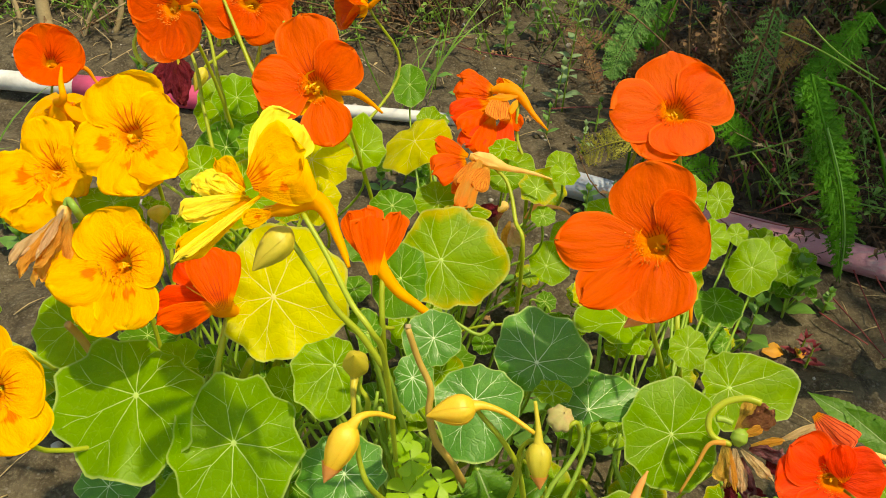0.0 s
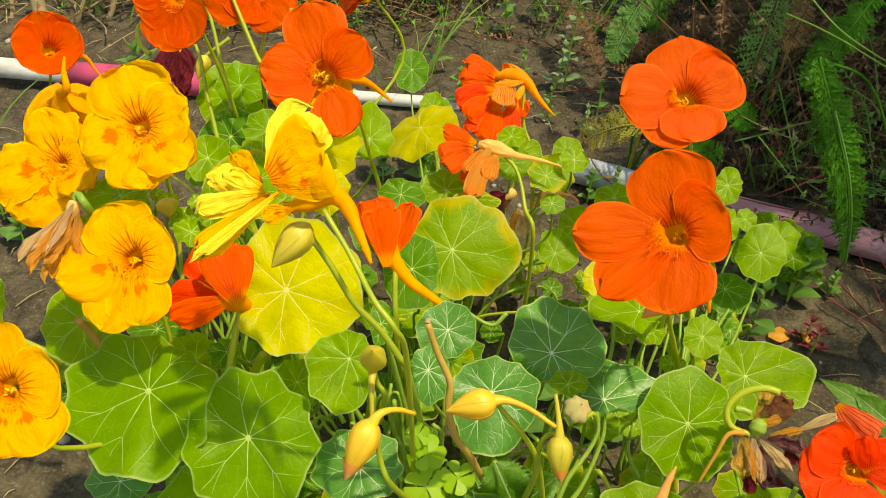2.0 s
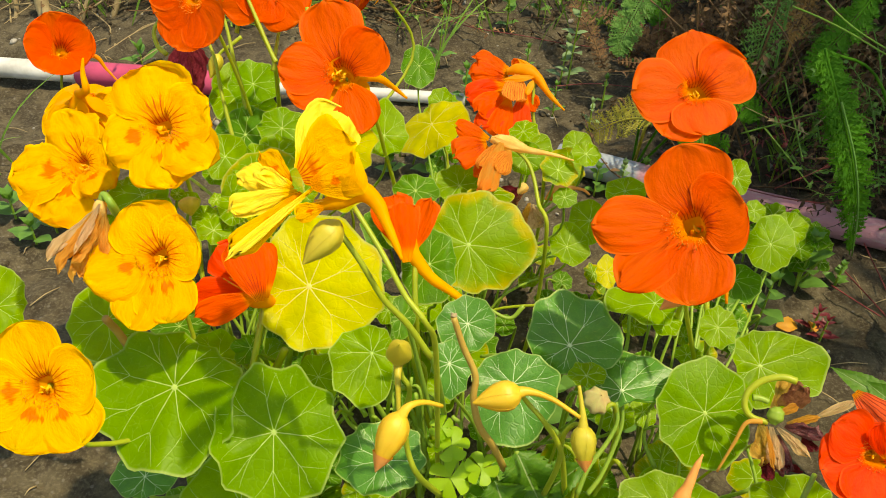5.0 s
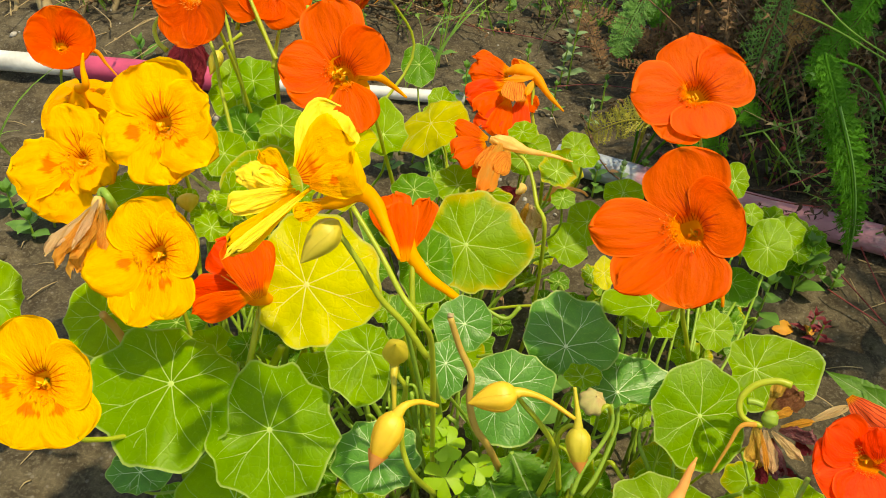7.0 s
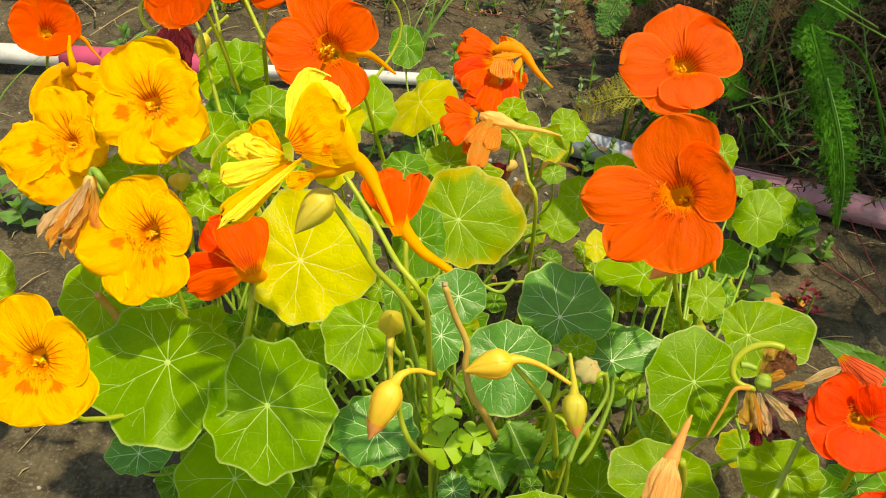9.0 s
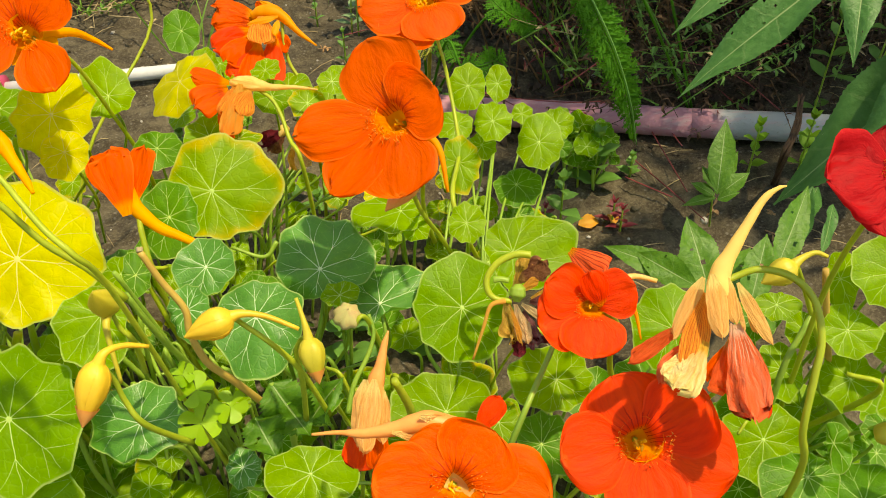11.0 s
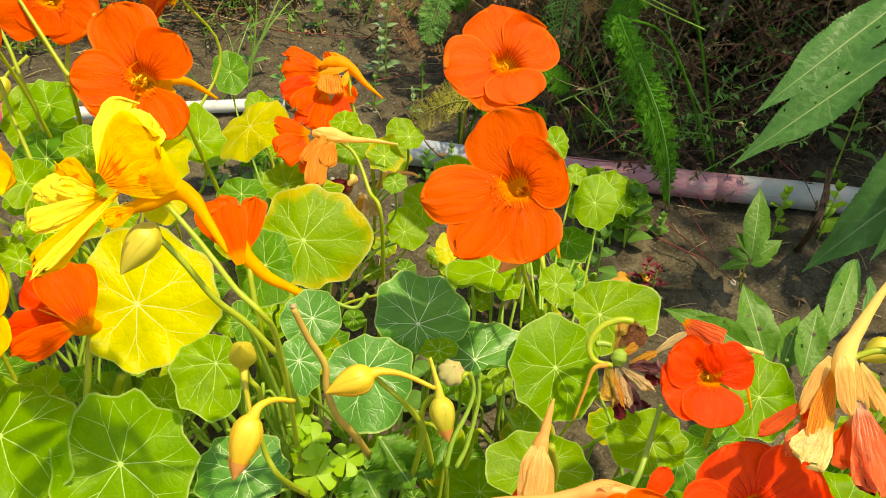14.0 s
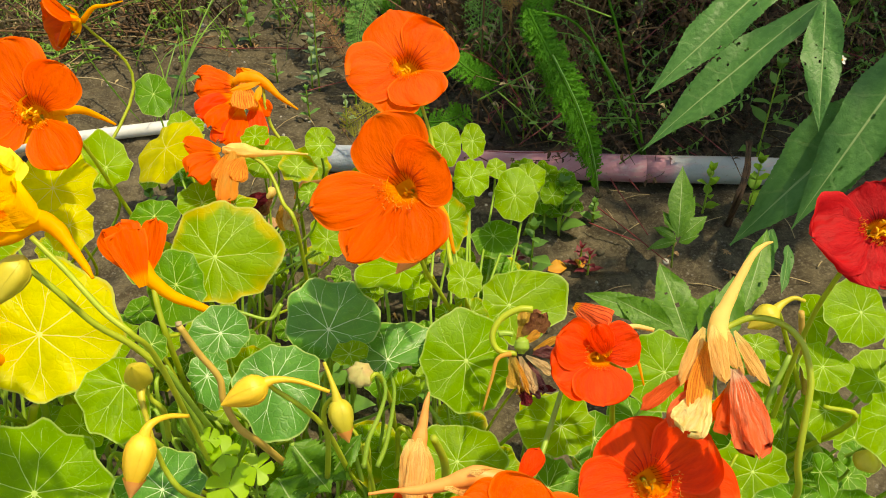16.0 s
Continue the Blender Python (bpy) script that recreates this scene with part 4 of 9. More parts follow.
def build_litter():
    rng = random.Random(11)
    stones, crumbs, bits = [], [], []
    for _ in range(900):
        x, y = rng.uniform(-0.5, 0.75), rng.uniform(0.12, 1.15)
        r = rng.choice((0.0012, 0.0016, 0.002, 0.003, 0.0045))
        (stones if rng.random() < 0.35 else crumbs).append(ball((x, y, ground_height(x, y) + r * 0.25), r, rng))
    for _ in range(420):
        x, y = rng.uniform(-0.5, 0.8), rng.uniform(0.12, 1.15)
        a, ln = rng.uniform(0, 6.28), rng.uniform(0.008, 0.035)
        z = ground_height(x, y) + 0.001
        d = Vector((math.cos(a), math.sin(a), rng.uniform(-0.05, 0.2))) * ln
        bits.append(tube([(x, y, z), Vector((x, y, z)) + d * 0.5 + Vector((0, 0, 0.002)), Vector((x, y, z)) + d], rng.uniform(0.0003, 0.0008), 0.0003, 5, 2))
    tagged(mesh_object("pebbles", *joined(stones), PEBBLE), "small pale stones scattered on the soil", "stones", kind="stuff")
    tagged(mesh_object("soil_crumbs", *joined(crumbs), SOIL), "crumbs and clods of dry soil", "soil", kind="stuff")
    tagged(mesh_object("dry_twigs", *joined(bits), STRAW), "dry straw and twig bits lying on the soil", "litter", kind="stuff")


build_litter()


def pole(name, label, pieces):
    """A round painted pole on the soil; pieces: (start, end, radius, material, part name)."""
    p = thing(name, *pieces[0][0][:2], label, "pole")
    for a, b, r, mt, nm in pieces:
        mid = (Vector(a) + Vector(b)) / 2 + Vector((0, 0, 0.001))
        part(nm, tube([a, mid, b], r, r, 16, 4), mt, p)
    return p


pole("painted_pole", "round pole painted white, magenta and grey lying on soil", [
    ((-0.85, 0.810, 0.011), (-0.372, 0.805, 0.010), 0.0105, PIPE_WHITE, "white_section"),
    ((-0.372, 0.805, 0.010), (-0.205, 0.798, 0.010), 0.0125, PIPE_PINK, "magenta_section"),
    ((-0.205, 0.798, 0.009), (0.03, 0.803, 0.006), 0.0065, PIPE_GREY, "grey_section"),
])


pole("painted_pole", "round pole with chipped pink and grey-white paint on soil", [
    ((0.120, 0.702, 0.008), (0.218, 0.664, 0.009), 0.0128, POLE_WORN, "pale_section"),
    ((0.218, 0.664, 0.009), (0.405, 0.602, 0.010), 0.0128, POLE_WORN, "pink_section"),
    ((0.405, 0.602, 0.010), (0.575, 0.546, 0.010), 0.0128, POLE_WORN, "grey_section"),
])


def frond(parent, pts, width, material, seed, pairs=46, needle=0.30, droop=0.3, name="frond", fine=0.0006):
    """A feathery yarrow leaf: a midrib with pairs of pinnae, each cut into fine needles."""
    rng = random.Random(seed)
    line = smooth_line(pts, 16)
    n = len(line)
    shapes = [tube(pts, 0.0011, 0.0004, 6, 10)]
    verts, faces = [], []

    def blade(p, q, w, nrm):
        d = q - p
        s = d.cross(nrm)
        if s.length < 1e-9:
            return
        s = s.normalized() * w
        k = len(verts)
        verts.extend([p - s, p + s, p.lerp(q, 0.6) + s * 0.9, q, p.lerp(q, 0.6) - s * 0.9])
        faces.append((k, k + 1, k + 2, k + 3, k + 4))

    for i in range(pairs):
        f = (i + 0.5) / pairs
        x = f * (n - 1)
        j = min(int(x), n - 2)
        c = line[j].lerp(line[j + 1], x - j)
        t = (line[j + 1] - line[j]).normalized()
        side = t.cross(Vector((0.15, -0.75, 0.65))).normalized()
        up = side.cross(t)
        reach = width / 2 * (math.sin(math.pi * min(1.0, 0.12 + f * 0.9)) ** 0.6) * rng.uniform(0.8, 1.1)
        for sg in (-1, 1):
            d = (side * sg + t * rng.uniform(0.25, 0.6) + up * rng.uniform(-0.4, 0.5)).normalized()
            q = c + d * reach - up * droop * reach * 0.3
            blade(c, q, 0.00035, up)
            count = 9 if pairs > 40 else 6
            for k in range(count):
                g = 0.12 + 0.88 * k / count
                o = c.lerp(q, g)
                for s2 in (-1, 1):
                    dd = (d * 0.75 + t * s2 * rng.uniform(0.5, 0.9) + up * rng.uniform(-0.7, 0.7)).normalized()
                    blade(o, o + dd * reach * needle * rng.uniform(0.6, 1.1) * (1.15 - 0.5 * g), fine, up)
    shapes.append((verts, faces))
    return part(name, joined(shapes), material, parent)


def grass_tuft(name, x, y, count, height, seed, label, spread=0.03, material=None, lean=(0, 0)):
    rng = random.Random(seed)
    p = thing(name, x, y, label, "grass")
    for _ in range(count):
        bx, by = x + rng.gauss(0, spread * 0.4), y + rng.gauss(0, spread * 0.4)
        z = ground_height(bx, by) - 0.002
        a = rng.uniform(0, 6.28)
        d = Vector((math.cos(a) * 0.45 + lean[0], math.sin(a) * 0.45 + lean[1], 1))
        part("blade", lance_shape((bx, by, z), d, (d.y, -d.x, 0.3), height * rng.uniform(0.5, 1.2), rng.uniform(0.0016, 0.003), rng.uniform(0.3, 1.1), 0.3, rows=8, peak=0.25, cols=2, seed=rng.random()), material or GRASS, p)
    return p


def weed(name, x, y, height, pairs, leaf_len, leaf_wide, material, seed, label, lean=(0.0, 0.0), stem_material=None, whorl=2, top=True, peak=0.45, base_z=None, serr=0.0, up=0.5):
    """A small upright weed: stem with pairs of pointed leaves."""
    rng = random.Random(seed)
    p = thing(name, x, y, label, "weed")
    z0 = ground_height(x, y) if base_z is None else base_z
    tip = Vector((x + lean[0], y + lean[1], z0 + height))
    mid = Vector((x + lean[0] * 0.35, y + lean[1] * 0.35, z0 + height * 0.55))
    pts = [(x, y, z0 - 0.003), mid, tip]
    part("stem", tube(pts, 0.0011, 0.0006, 6), stem_material or STEM, p)
    line = smooth_line(pts, 12)
    for k in range(pairs):
        f = 0.12 + 0.86 * (k + 0.4) / pairs
        c = line[int(f * (len(line) - 1))]
        a0 = k * 1.57 + rng.uniform(-0.4, 0.4)
        for q in range(whorl):
            a = a0 + q * 2 * math.pi / whorl + rng.uniform(-0.3, 0.3)
            d = Vector((math.cos(a), math.sin(a), up + rng.uniform(-0.2, 0.3)))
            sc = (1.1 - 0.55 * f) * rng.uniform(0.75, 1.15)
            part("leaf", lance_shape(c, d, (-d.x * 0.5, -d.y * 0.5, 1), leaf_len * sc, leaf_wide * sc, rng.uniform(0.1, 0.6), 0.2, serr, 0.08, rows=10, peak=peak, cols=4, seed=seed * 31 + k * 7 + q), material, p)
    if top:
        for q in range(4):
            a = q * 1.57 + rng.uniform(-0.3, 0.3)
            d = Vector((math.cos(a) * 0.5, math.sin(a) * 0.5, 1))
            part("leaf", lance_shape(tip, d, (-d.x, -d.y, 0.5), leaf_len * 0.5, leaf_wide * 0.5, 0.2, 0.25, rows=8, peak=peak, cols=4, seed=seed + q), material, p)
    return p


def tangle(name, label, category, seed, count, box, length, r, material, lift=(0.0, 0.05), fuzz=0, stand=0.3):
    """Dry stalks lying across one another, some with shrivelled leaf scraps."""
    rng = random.Random(seed)
    shapes = []
    for _ in range(count):
        x, y = rng.uniform(box[0], box[1]), rng.uniform(box[2], box[3])
        z = ground_height(x, y) + rng.uniform(*lift)
        a, ln = rng.uniform(0, 6.28), length * rng.uniform(0.4, 1.2)
        d = Vector((math.cos(a), math.sin(a), rng.uniform(-0.1, 1) * stand))
        p0 = Vector((x, y, max(z, 0)))
        b = Vector((rng.uniform(-1, 1), rng.uniform(-1, 1), rng.uniform(-0.3, 0.6))) * ln * 0.2
        pts = [p0, p0 + d * ln * 0.5 + b, p0 + d * ln + b * rng.uniform(-0.5, 1.5)]
        shapes.append(tube(pts, r * rng.uniform(0.6, 1.3), r * 0.4, 5, 4))
        line = smooth_line(pts, 8)
        for k in range(fuzz):
            c = line[rng.randrange(len(line))]
            e = Vector((rng.uniform(-1, 1), rng.uniform(-1, 1), rng.uniform(-1, 1)))
            sh = lance_shape(c, e, (rng.uniform(-1, 1), rng.uniform(-1, 1), 1), rng.uniform(0.004, 0.011), rng.uniform(0.0015, 0.004), rng.uniform(0.2, 2), 0.4, rows=3, cols=2, seed=k)
            shapes.append((sh[0], sh[1]))
    return tagged(mesh_object(name, *joined(shapes), material), label, category, kind="stuff")

# ---- nasturtium with golden-yellow flowers ----
yellow_plant = thing("nasturtium_plant", -0.065, 0.315, "sprawling nasturtium with golden-yellow flowers and broad lime leaves", "nasturtium", "nasturtium plants in the bed")
flower(yellow_plant, (-0.0965, 0.3388, 0.2455), (0.007, -0.625, 0.781), (0.998, 0.053, 0.034), [(109, 0.0253, 0.0162), (19, 0.0198, 0.0142), (317, 0.0279, 0.0108), (278, 0.0288, 0.0124), (208, 0.0246, 0.0117)], "yellow", label="golden-yellow flower with dark red throat strokes", flare=10, ruffle=0.14, crumple=0.085)
flower(yellow_plant, (-0.0851, 0.2868, 0.2183), (0.094, -0.645, 0.758), (0.994, 0.109, -0.031), [(122, 0.0216, 0.0127), (21, 0.0147, 0.014), (203, 0.0272, 0.0105), (250, 0.0287, 0.009), (279, 0.026, 0.0105)], "yellow", label="golden-yellow flower with red strokes and blotches", flare=12, ruffle=0.08, crumple=0.045)
flower(yellow_plant, (-0.1412, 0.3506, 0.2152), (-0.081, -0.586, 0.806), (0.995, 0.004, 0.102), [(117, 0.0259, 0.0126), (28, 0.0114, 0.0105), (195, 0.0309, 0.0132), (238, 0.0298, 0.0149), (308, 0.0182, 0.0111)], "yellow", label="crumpled golden-yellow flower with red strokes", flare=15, ruffle=0.16, crumple=0.12)
flower(yellow_plant, (-0.1618, 0.4046, 0.2107), (-0.093, 0.38, -0.92), (0.994, 0.093, -0.062), [(40, 0.0273, 0.0150), (140, 0.0245, 0.0150), (190, 0.0273, 0.0144), (270, 0.0230, 0.0138), (345, 0.0273, 0.0144)], "yellow", label="yellow flower seen from behind, spur upright", flare=35, stamen=0, spur=[(-0.151, 0.389, 0.23), (-0.153, 0.394, 0.236), (-0.153, 0.398, 0.242)])
shaped_flower(yellow_plant, "large yellow flower in profile with folded petals and long spur", [(-0.0117, 0.2418, 0.2803), (-0.006, 0.2433, 0.2818), (-0.0001, 0.2466, 0.2829), (0.0048, 0.2448, 0.2805), (0.0086, 0.2393, 0.2765), (0.0117, 0.2343, 0.2732), (0.0137, 0.2304, 0.2712)], [0.0016, 0.0028, 0.0033, 0.0024, 0.0015, 0.0011, 0.0005], [((-0.0199, 0.254, 0.284), (-0.0082, 0.2688, 0.2961), 0.0191, "lemon", 0.1), ((-0.0173, 0.2442, 0.289), (-0.002, 0.2487, 0.297), 0.0261, "hood", 0.05), ((-0.0136, 0.2398, 0.2892), (0.0007, 0.2452, 0.2897), 0.0124, "yellow_low", 0.05), ((-0.0225, 0.2539, 0.2781), (-0.041, 0.2604, 0.2768), 0.0094, "lemon", 0.16, 0.8), ((-0.0233, 0.256, 0.2776), (-0.0347, 0.2662, 0.2806), 0.0087, "yellow_low", 0.14, 0.75), ((-0.0217, 0.2517, 0.2787), (-0.033, 0.2542, 0.2818), 0.0059, "lemon", 0.2, 0.8), ((-0.0199, 0.2496, 0.2793), (-0.0395, 0.2435, 0.2752), 0.008, "lemon", 0.15, 0.85), ((-0.0178, 0.2462, 0.2813), (-0.035, 0.2283, 0.2725), 0.0091, "yellow_low", 0.1, 0.85), ((-0.0122, 0.245, 0.2861), (-0.0346, 0.2225, 0.2749), 0.0033, "lemon", 0.12, 0.85), ((-0.0098, 0.2374, 0.2833), (-0.0175, 0.2339, 0.2821), 0.0058, "yellow_low", 0.08)], CALYX_YELLOW, (0.0185, -0.7764, 0.6299), stem=[(-0.0016, 0.2422, 0.2803), (0.006, 0.2343, 0.2732), (0.01, 0.2292, 0.2697), (0.0155, 0.2237, 0.2628), (0.0218, 0.2191, 0.257), (0.0251, 0.226, 0.2366), (0.0271, 0.251, 0.15), (0.0291, 0.286, 0.03), (0.0291, 0.291, 0.0)], sepals=[], kind="flower", hair=24, stem_r=0.0008)
flower(yellow_plant, (-0.1011, 0.2181, 0.2183), (0.221, -0.689, 0.691), (0.973, 0.2, -0.112), [(112, 0.0212, 0.0085), (15, 0.0151, 0.0114), (190, 0.0212, 0.0103), (250, 0.0207, 0.0114), (305, 0.0218, 0.0096)], "yellow", label="golden-yellow flower with a dark throat", flare=22, ruffle=0.06)
shaped_flower(yellow_plant, "red-orange flower half hidden, in profile", [(-0.0539, 0.2916, 0.1992), (-0.05, 0.2911, 0.1952), (-0.0461, 0.2927, 0.1908), (-0.0421, 0.2994, 0.183)], [0.0046, 0.0055, 0.0027, 0.0009], [((-0.0521, 0.2961, 0.1951), (-0.0696, 0.3076, 0.2066), 0.0192, "scarlet_low", 0.06), ((-0.0505, 0.2903, 0.1975), (-0.0774, 0.2893, 0.194), 0.016, "scarlet_low", 0.05), ((-0.0477, 0.2839, 0.2022), (-0.0715, 0.2772, 0.1948), 0.0119, "orange_low", 0.06), ((-0.0462, 0.2811, 0.2019), (-0.0576, 0.2974, 0.219), 0.016, "orange_up", 0.05), ((-0.0449, 0.2834, 0.2015), (-0.0499, 0.3005, 0.2162), 0.0142, "orange_low", 0.05)], CALYX_ORANGE, (0.0195, -0.7733, 0.6338), stem=[(-0.0484, 0.2926, 0.1907), (-0.0504, 0.2849, 0.1782), (-0.0547, 0.2779, 0.1573)], sepals=[], kind="flower", hair=10)
bud(yellow_plant, (-0.0172, 0.2365, 0.2615), (-0.007, 0.2452, 0.2718), 0.0052, BUD_GREEN, spur=None, stem=[(-0.007, 0.244, 0.27), (0, 0.241, 0.26), (0.007, 0.24, 0.246), (0.015, 0.241, 0.234), (0.023, 0.241, 0.219)], label="closed yellow-green bud")
withered(yellow_plant, "withered papery tan flower hanging down", ((-0.1079, 0.2966, 0.2352), (-0.1092, 0.2915, 0.2291), 0.0026), [((-0.1086, 0.295, 0.2333), (-0.1235, 0.2796, 0.2214), 0.0057, "papery"), ((-0.1073, 0.2935, 0.2346), (-0.1174, 0.2769, 0.2179), 0.0088, "tan_orange"), ((-0.1072, 0.2944, 0.2325), (-0.1134, 0.28, 0.212), 0.0110, "tan_orange"), ((-0.1072, 0.296, 0.2313), (-0.1078, 0.2855, 0.2155), 0.0066, "tan_orange"), ((-0.1065, 0.2926, 0.2367), (-0.1137, 0.2797, 0.2243), 0.0039, "papery")], stem=[(-0.107, 0.298, 0.237), (-0.103, 0.295, 0.234), (-0.109, 0.312, 0.207)], facing=(0.013, -0.707, 0.708))
leaf(yellow_plant, (-0.083, 0.2673, 0.1634), (-0.097, -0.6, 0.794), (0.993, -0.008, 0.115), (0.0301, 0.0236, 0.0369, 0.0372), LEAF_MID, 8)
leaf(yellow_plant, (-0.0406, 0.2566, 0.1517), (0.114, -0.669, 0.735), (0.992, 0.123, -0.043), (0.0283, 0.0281, 0.0269, 0.0315), LEAF_MID, 8)
leaf(yellow_plant, (-0.0306, 0.2979, 0.1959), (0.085, -0.722, 0.687), (0.995, 0.103, -0.014), (0.0311, 0.032, 0.021, 0.0292), LEAF_YELLOW, 8, dish=-0.05, label="large yellow leaf, spotted, lit from behind")
leaf(yellow_plant, (-0.0025, 0.2812, 0.1762), (0.143, -0.612, 0.778), (0.988, 0.137, -0.073), (0.0099, 0.0113, 0.0182, 0.0225), LEAF_LIME, 8)
leaf(yellow_plant, (-0.1185, 0.2945, 0.1726), (0, -0.54, 0.842), (0.998, 0.053, 0.034), (0.0159, 0.0199, 0.0172, 0.0203), LEAF_LIME, 7)
leaf(yellow_plant, (-0.071, 0.2897, 0.1588), (0.083, -0.534, 0.841), (0.995, 0.097, -0.036), (0.0103, 0.0126, 0.0141, 0.0148), LEAF_LIME, 7)
leaf(yellow_plant, (-0.2084, 0.3482, 0.1214), (0.253, -0.552, 0.795), (0.965, 0.197, -0.171), (0.0141, 0.0238, 0.016, 0.0297), LEAF_LIME, 7)
leaf(yellow_plant, (-0.0696, 0.3356, 0.2123), (-0.478, -0.474, 0.74), (0.876, -0.197, 0.44), (0.0093, 0.0118, 0.0082, 0.0123), LEAF_LIME, 6)
leaf(yellow_plant, (-0.0787, 0.3283, 0.2037), (-0.013, -0.354, 0.935), (0.998, 0.053, 0.034), (0.009, 0.0041, 0.0085, 0.0064), LEAF_LIME, 6, ripple=0.12)
leaf(yellow_plant, (-0.0564, 0.2894, 0.1659), (-0.328, -0.631, 0.702), (0.942, -0.17, 0.288), (0.0079, 0.0054, 0.0074, 0.0073), LEAF_GREEN, 5, ripple=0.2, dish=0.4)
leaf(yellow_plant, (0.0077, 0.3052, 0.1736), (0.334, -0.533, 0.777), (0.94, 0.243, -0.238), (0.0063, 0.0114, 0.0052, 0.01), LEAF_GREEN, 6)
leaf(yellow_plant, (-0.1125, 0.3407, 0.2061), (-0.023, -0.186, 0.982), (0.998, 0.053, 0.034), (0.0128, 0.0079, 0.0153, 0.0098), LEAF_LIME, 6)
leaf(yellow_plant, (-0.0988, 0.3181, 0.1469), (-0.023, -0.186, 0.982), (0.998, 0.053, 0.034), (0.0161, 0.0083, 0.0134, 0.0097), LEAF_GREEN, 7)
leaf(yellow_plant, (-0.0366, 0.3063, 0.1176), (-0.028, -0.1, 0.995), (0.998, 0.053, 0.034), (0.0137, 0.01, 0.0165, 0.0128), LEAF_GREEN, 7)
leaf(yellow_plant, (-0.1107, 0.2722, 0.0913), (-0.013, -0.354, 0.935), (0.998, 0.053, 0.034), (0.0161, 0.0137, 0.0161, 0.0106), LEAF_BLUE, 7)
leaf(yellow_plant, (-0.0943, 0.3453, 0.1991), (-0.3, -0.45, 0.75), (0.998, 0.053, 0.034), (0.0043, 0.0037, 0.0039, 0.0043), LEAF_LIME, 6, ripple=0.09, dish=0.18)
leaf(yellow_plant, (-0.0855, 0.3385, 0.1985), (0.2, -0.6, 0.75), (0.998, 0.053, 0.034), (0.0057, 0.0049, 0.0051, 0.0057), LEAF_LIME, 7, ripple=0.16, dish=-0.06)
leaf(yellow_plant, (-0.0761, 0.3323, 0.1985), (0.0, -0.3, 0.75), (0.998, 0.053, 0.034), (0.0050, 0.0043, 0.0046, 0.0050), LEAF_LIME, 6, ripple=0.09, dish=-0.06)
leaf(yellow_plant, (-0.0995, 0.3479, 0.2024), (0.35, -0.5, 0.75), (0.998, 0.053, 0.034), (0.0034, 0.0030, 0.0031, 0.0034), LEAF_LIME, 7, ripple=0.16, dish=0.18)
leaf(yellow_plant, (-0.0723, 0.3526, 0.2074), (-0.15, -0.65, 0.75), (0.998, 0.053, 0.034), (0.0069, 0.0059, 0.0062, 0.0069), LEAF_LIME, 6, ripple=0.09, dish=-0.06)
leaf(yellow_plant, (-0.0716, 0.3835, 0.1977), (-0.3, -0.45, 0.75), (0.998, 0.053, 0.034), (0.0124, 0.0107, 0.0112, 0.0124), LEAF_LIME, 7, ripple=0.16, dish=-0.06)
leaf(yellow_plant, (-0.09, 0.393, 0.1941), (0.2, -0.6, 0.75), (0.998, 0.053, 0.034), (0.0133, 0.0115, 0.0121, 0.0133), LEAF_LIME, 6, ripple=0.09, dish=0.18)
leaf(yellow_plant, (-0.0791, 0.3409, 0.2059), (0.0, -0.3, 0.75), (0.998, 0.053, 0.034), (0.0039, 0.0034, 0.0036, 0.0039), LEAF_LIME, 7, ripple=0.16, dish=-0.06)
leaf(yellow_plant, (-0.1094, 0.3508, 0.1905), (0.35, -0.5, 0.75), (0.998, 0.053, 0.034), (0.0047, 0.0041, 0.0043, 0.0047), LEAF_LIME, 6, ripple=0.09, dish=-0.06)
leaf(yellow_plant, (-0.0618, 0.3049, 0.1488), (-0.15, -0.65, 0.75), (0.998, 0.053, 0.034), (0.0052, 0.0045, 0.0047, 0.0052), LEAF_LIME, 7, ripple=0.16, dish=0.18)
leaf(yellow_plant, (-0.0668, 0.2987, 0.1493), (-0.3, -0.45, 0.75), (0.998, 0.053, 0.034), (0.0045, 0.0039, 0.0041, 0.0045), LEAF_LIME, 6, ripple=0.09, dish=-0.06)
leaf(yellow_plant, (-0.0298, 0.2983, 0.1398), (0.2, -0.6, 0.75), (0.998, 0.053, 0.034), (0.0126, 0.0109, 0.0115, 0.0126), LEAF_LIME, 7, ripple=0.16, dish=-0.06)
leaf(yellow_plant, (-0.0088, 0.311, 0.1546), (0.0, -0.3, 0.75), (0.998, 0.053, 0.034), (0.0057, 0.0049, 0.0052, 0.0057), LEAF_LIME, 6, ripple=0.09, dish=0.18)
bud(yellow_plant, (-0.087, 0.329, 0.2048), (-0.0892, 0.3341, 0.2111), 0.005, BUD_GREEN, label="small green bud")
shoot(yellow_plant, [(-0.109, 0.277, 0.191), (-0.108, 0.281, 0.18), (-0.106, 0.283, 0.168)], 0.0016, 0.0018, STEM_RUST)
shoot(yellow_plant, [(-0.182, 0.327, 0.127), (-0.162, 0.323, 0.121), (-0.156, 0.326, 0.109)], 0.0013, 0.0016, STEM_YELLOW)
shoot(yellow_plant, [(-0.044, 0.299, 0.156), (-0.052, 0.297, 0.139), (-0.069, 0.305, 0.116), (-0.082, 0.316, 0.083)], 0.0018, 0.0022, STEM_YELLOW)
shoot(yellow_plant, [(-0.046, 0.316, 0.146), (-0.048, 0.314, 0.128), (-0.064, 0.336, 0.06)], 0.0015, 0.002, STEM)
shoot(yellow_plant, [(0.013, 0.268, 0.208), (0.019, 0.275, 0.168), (0.031, 0.28, 0.099), (0.037, 0.29, 0.033)], 0.0009, 0.0013, STEM)
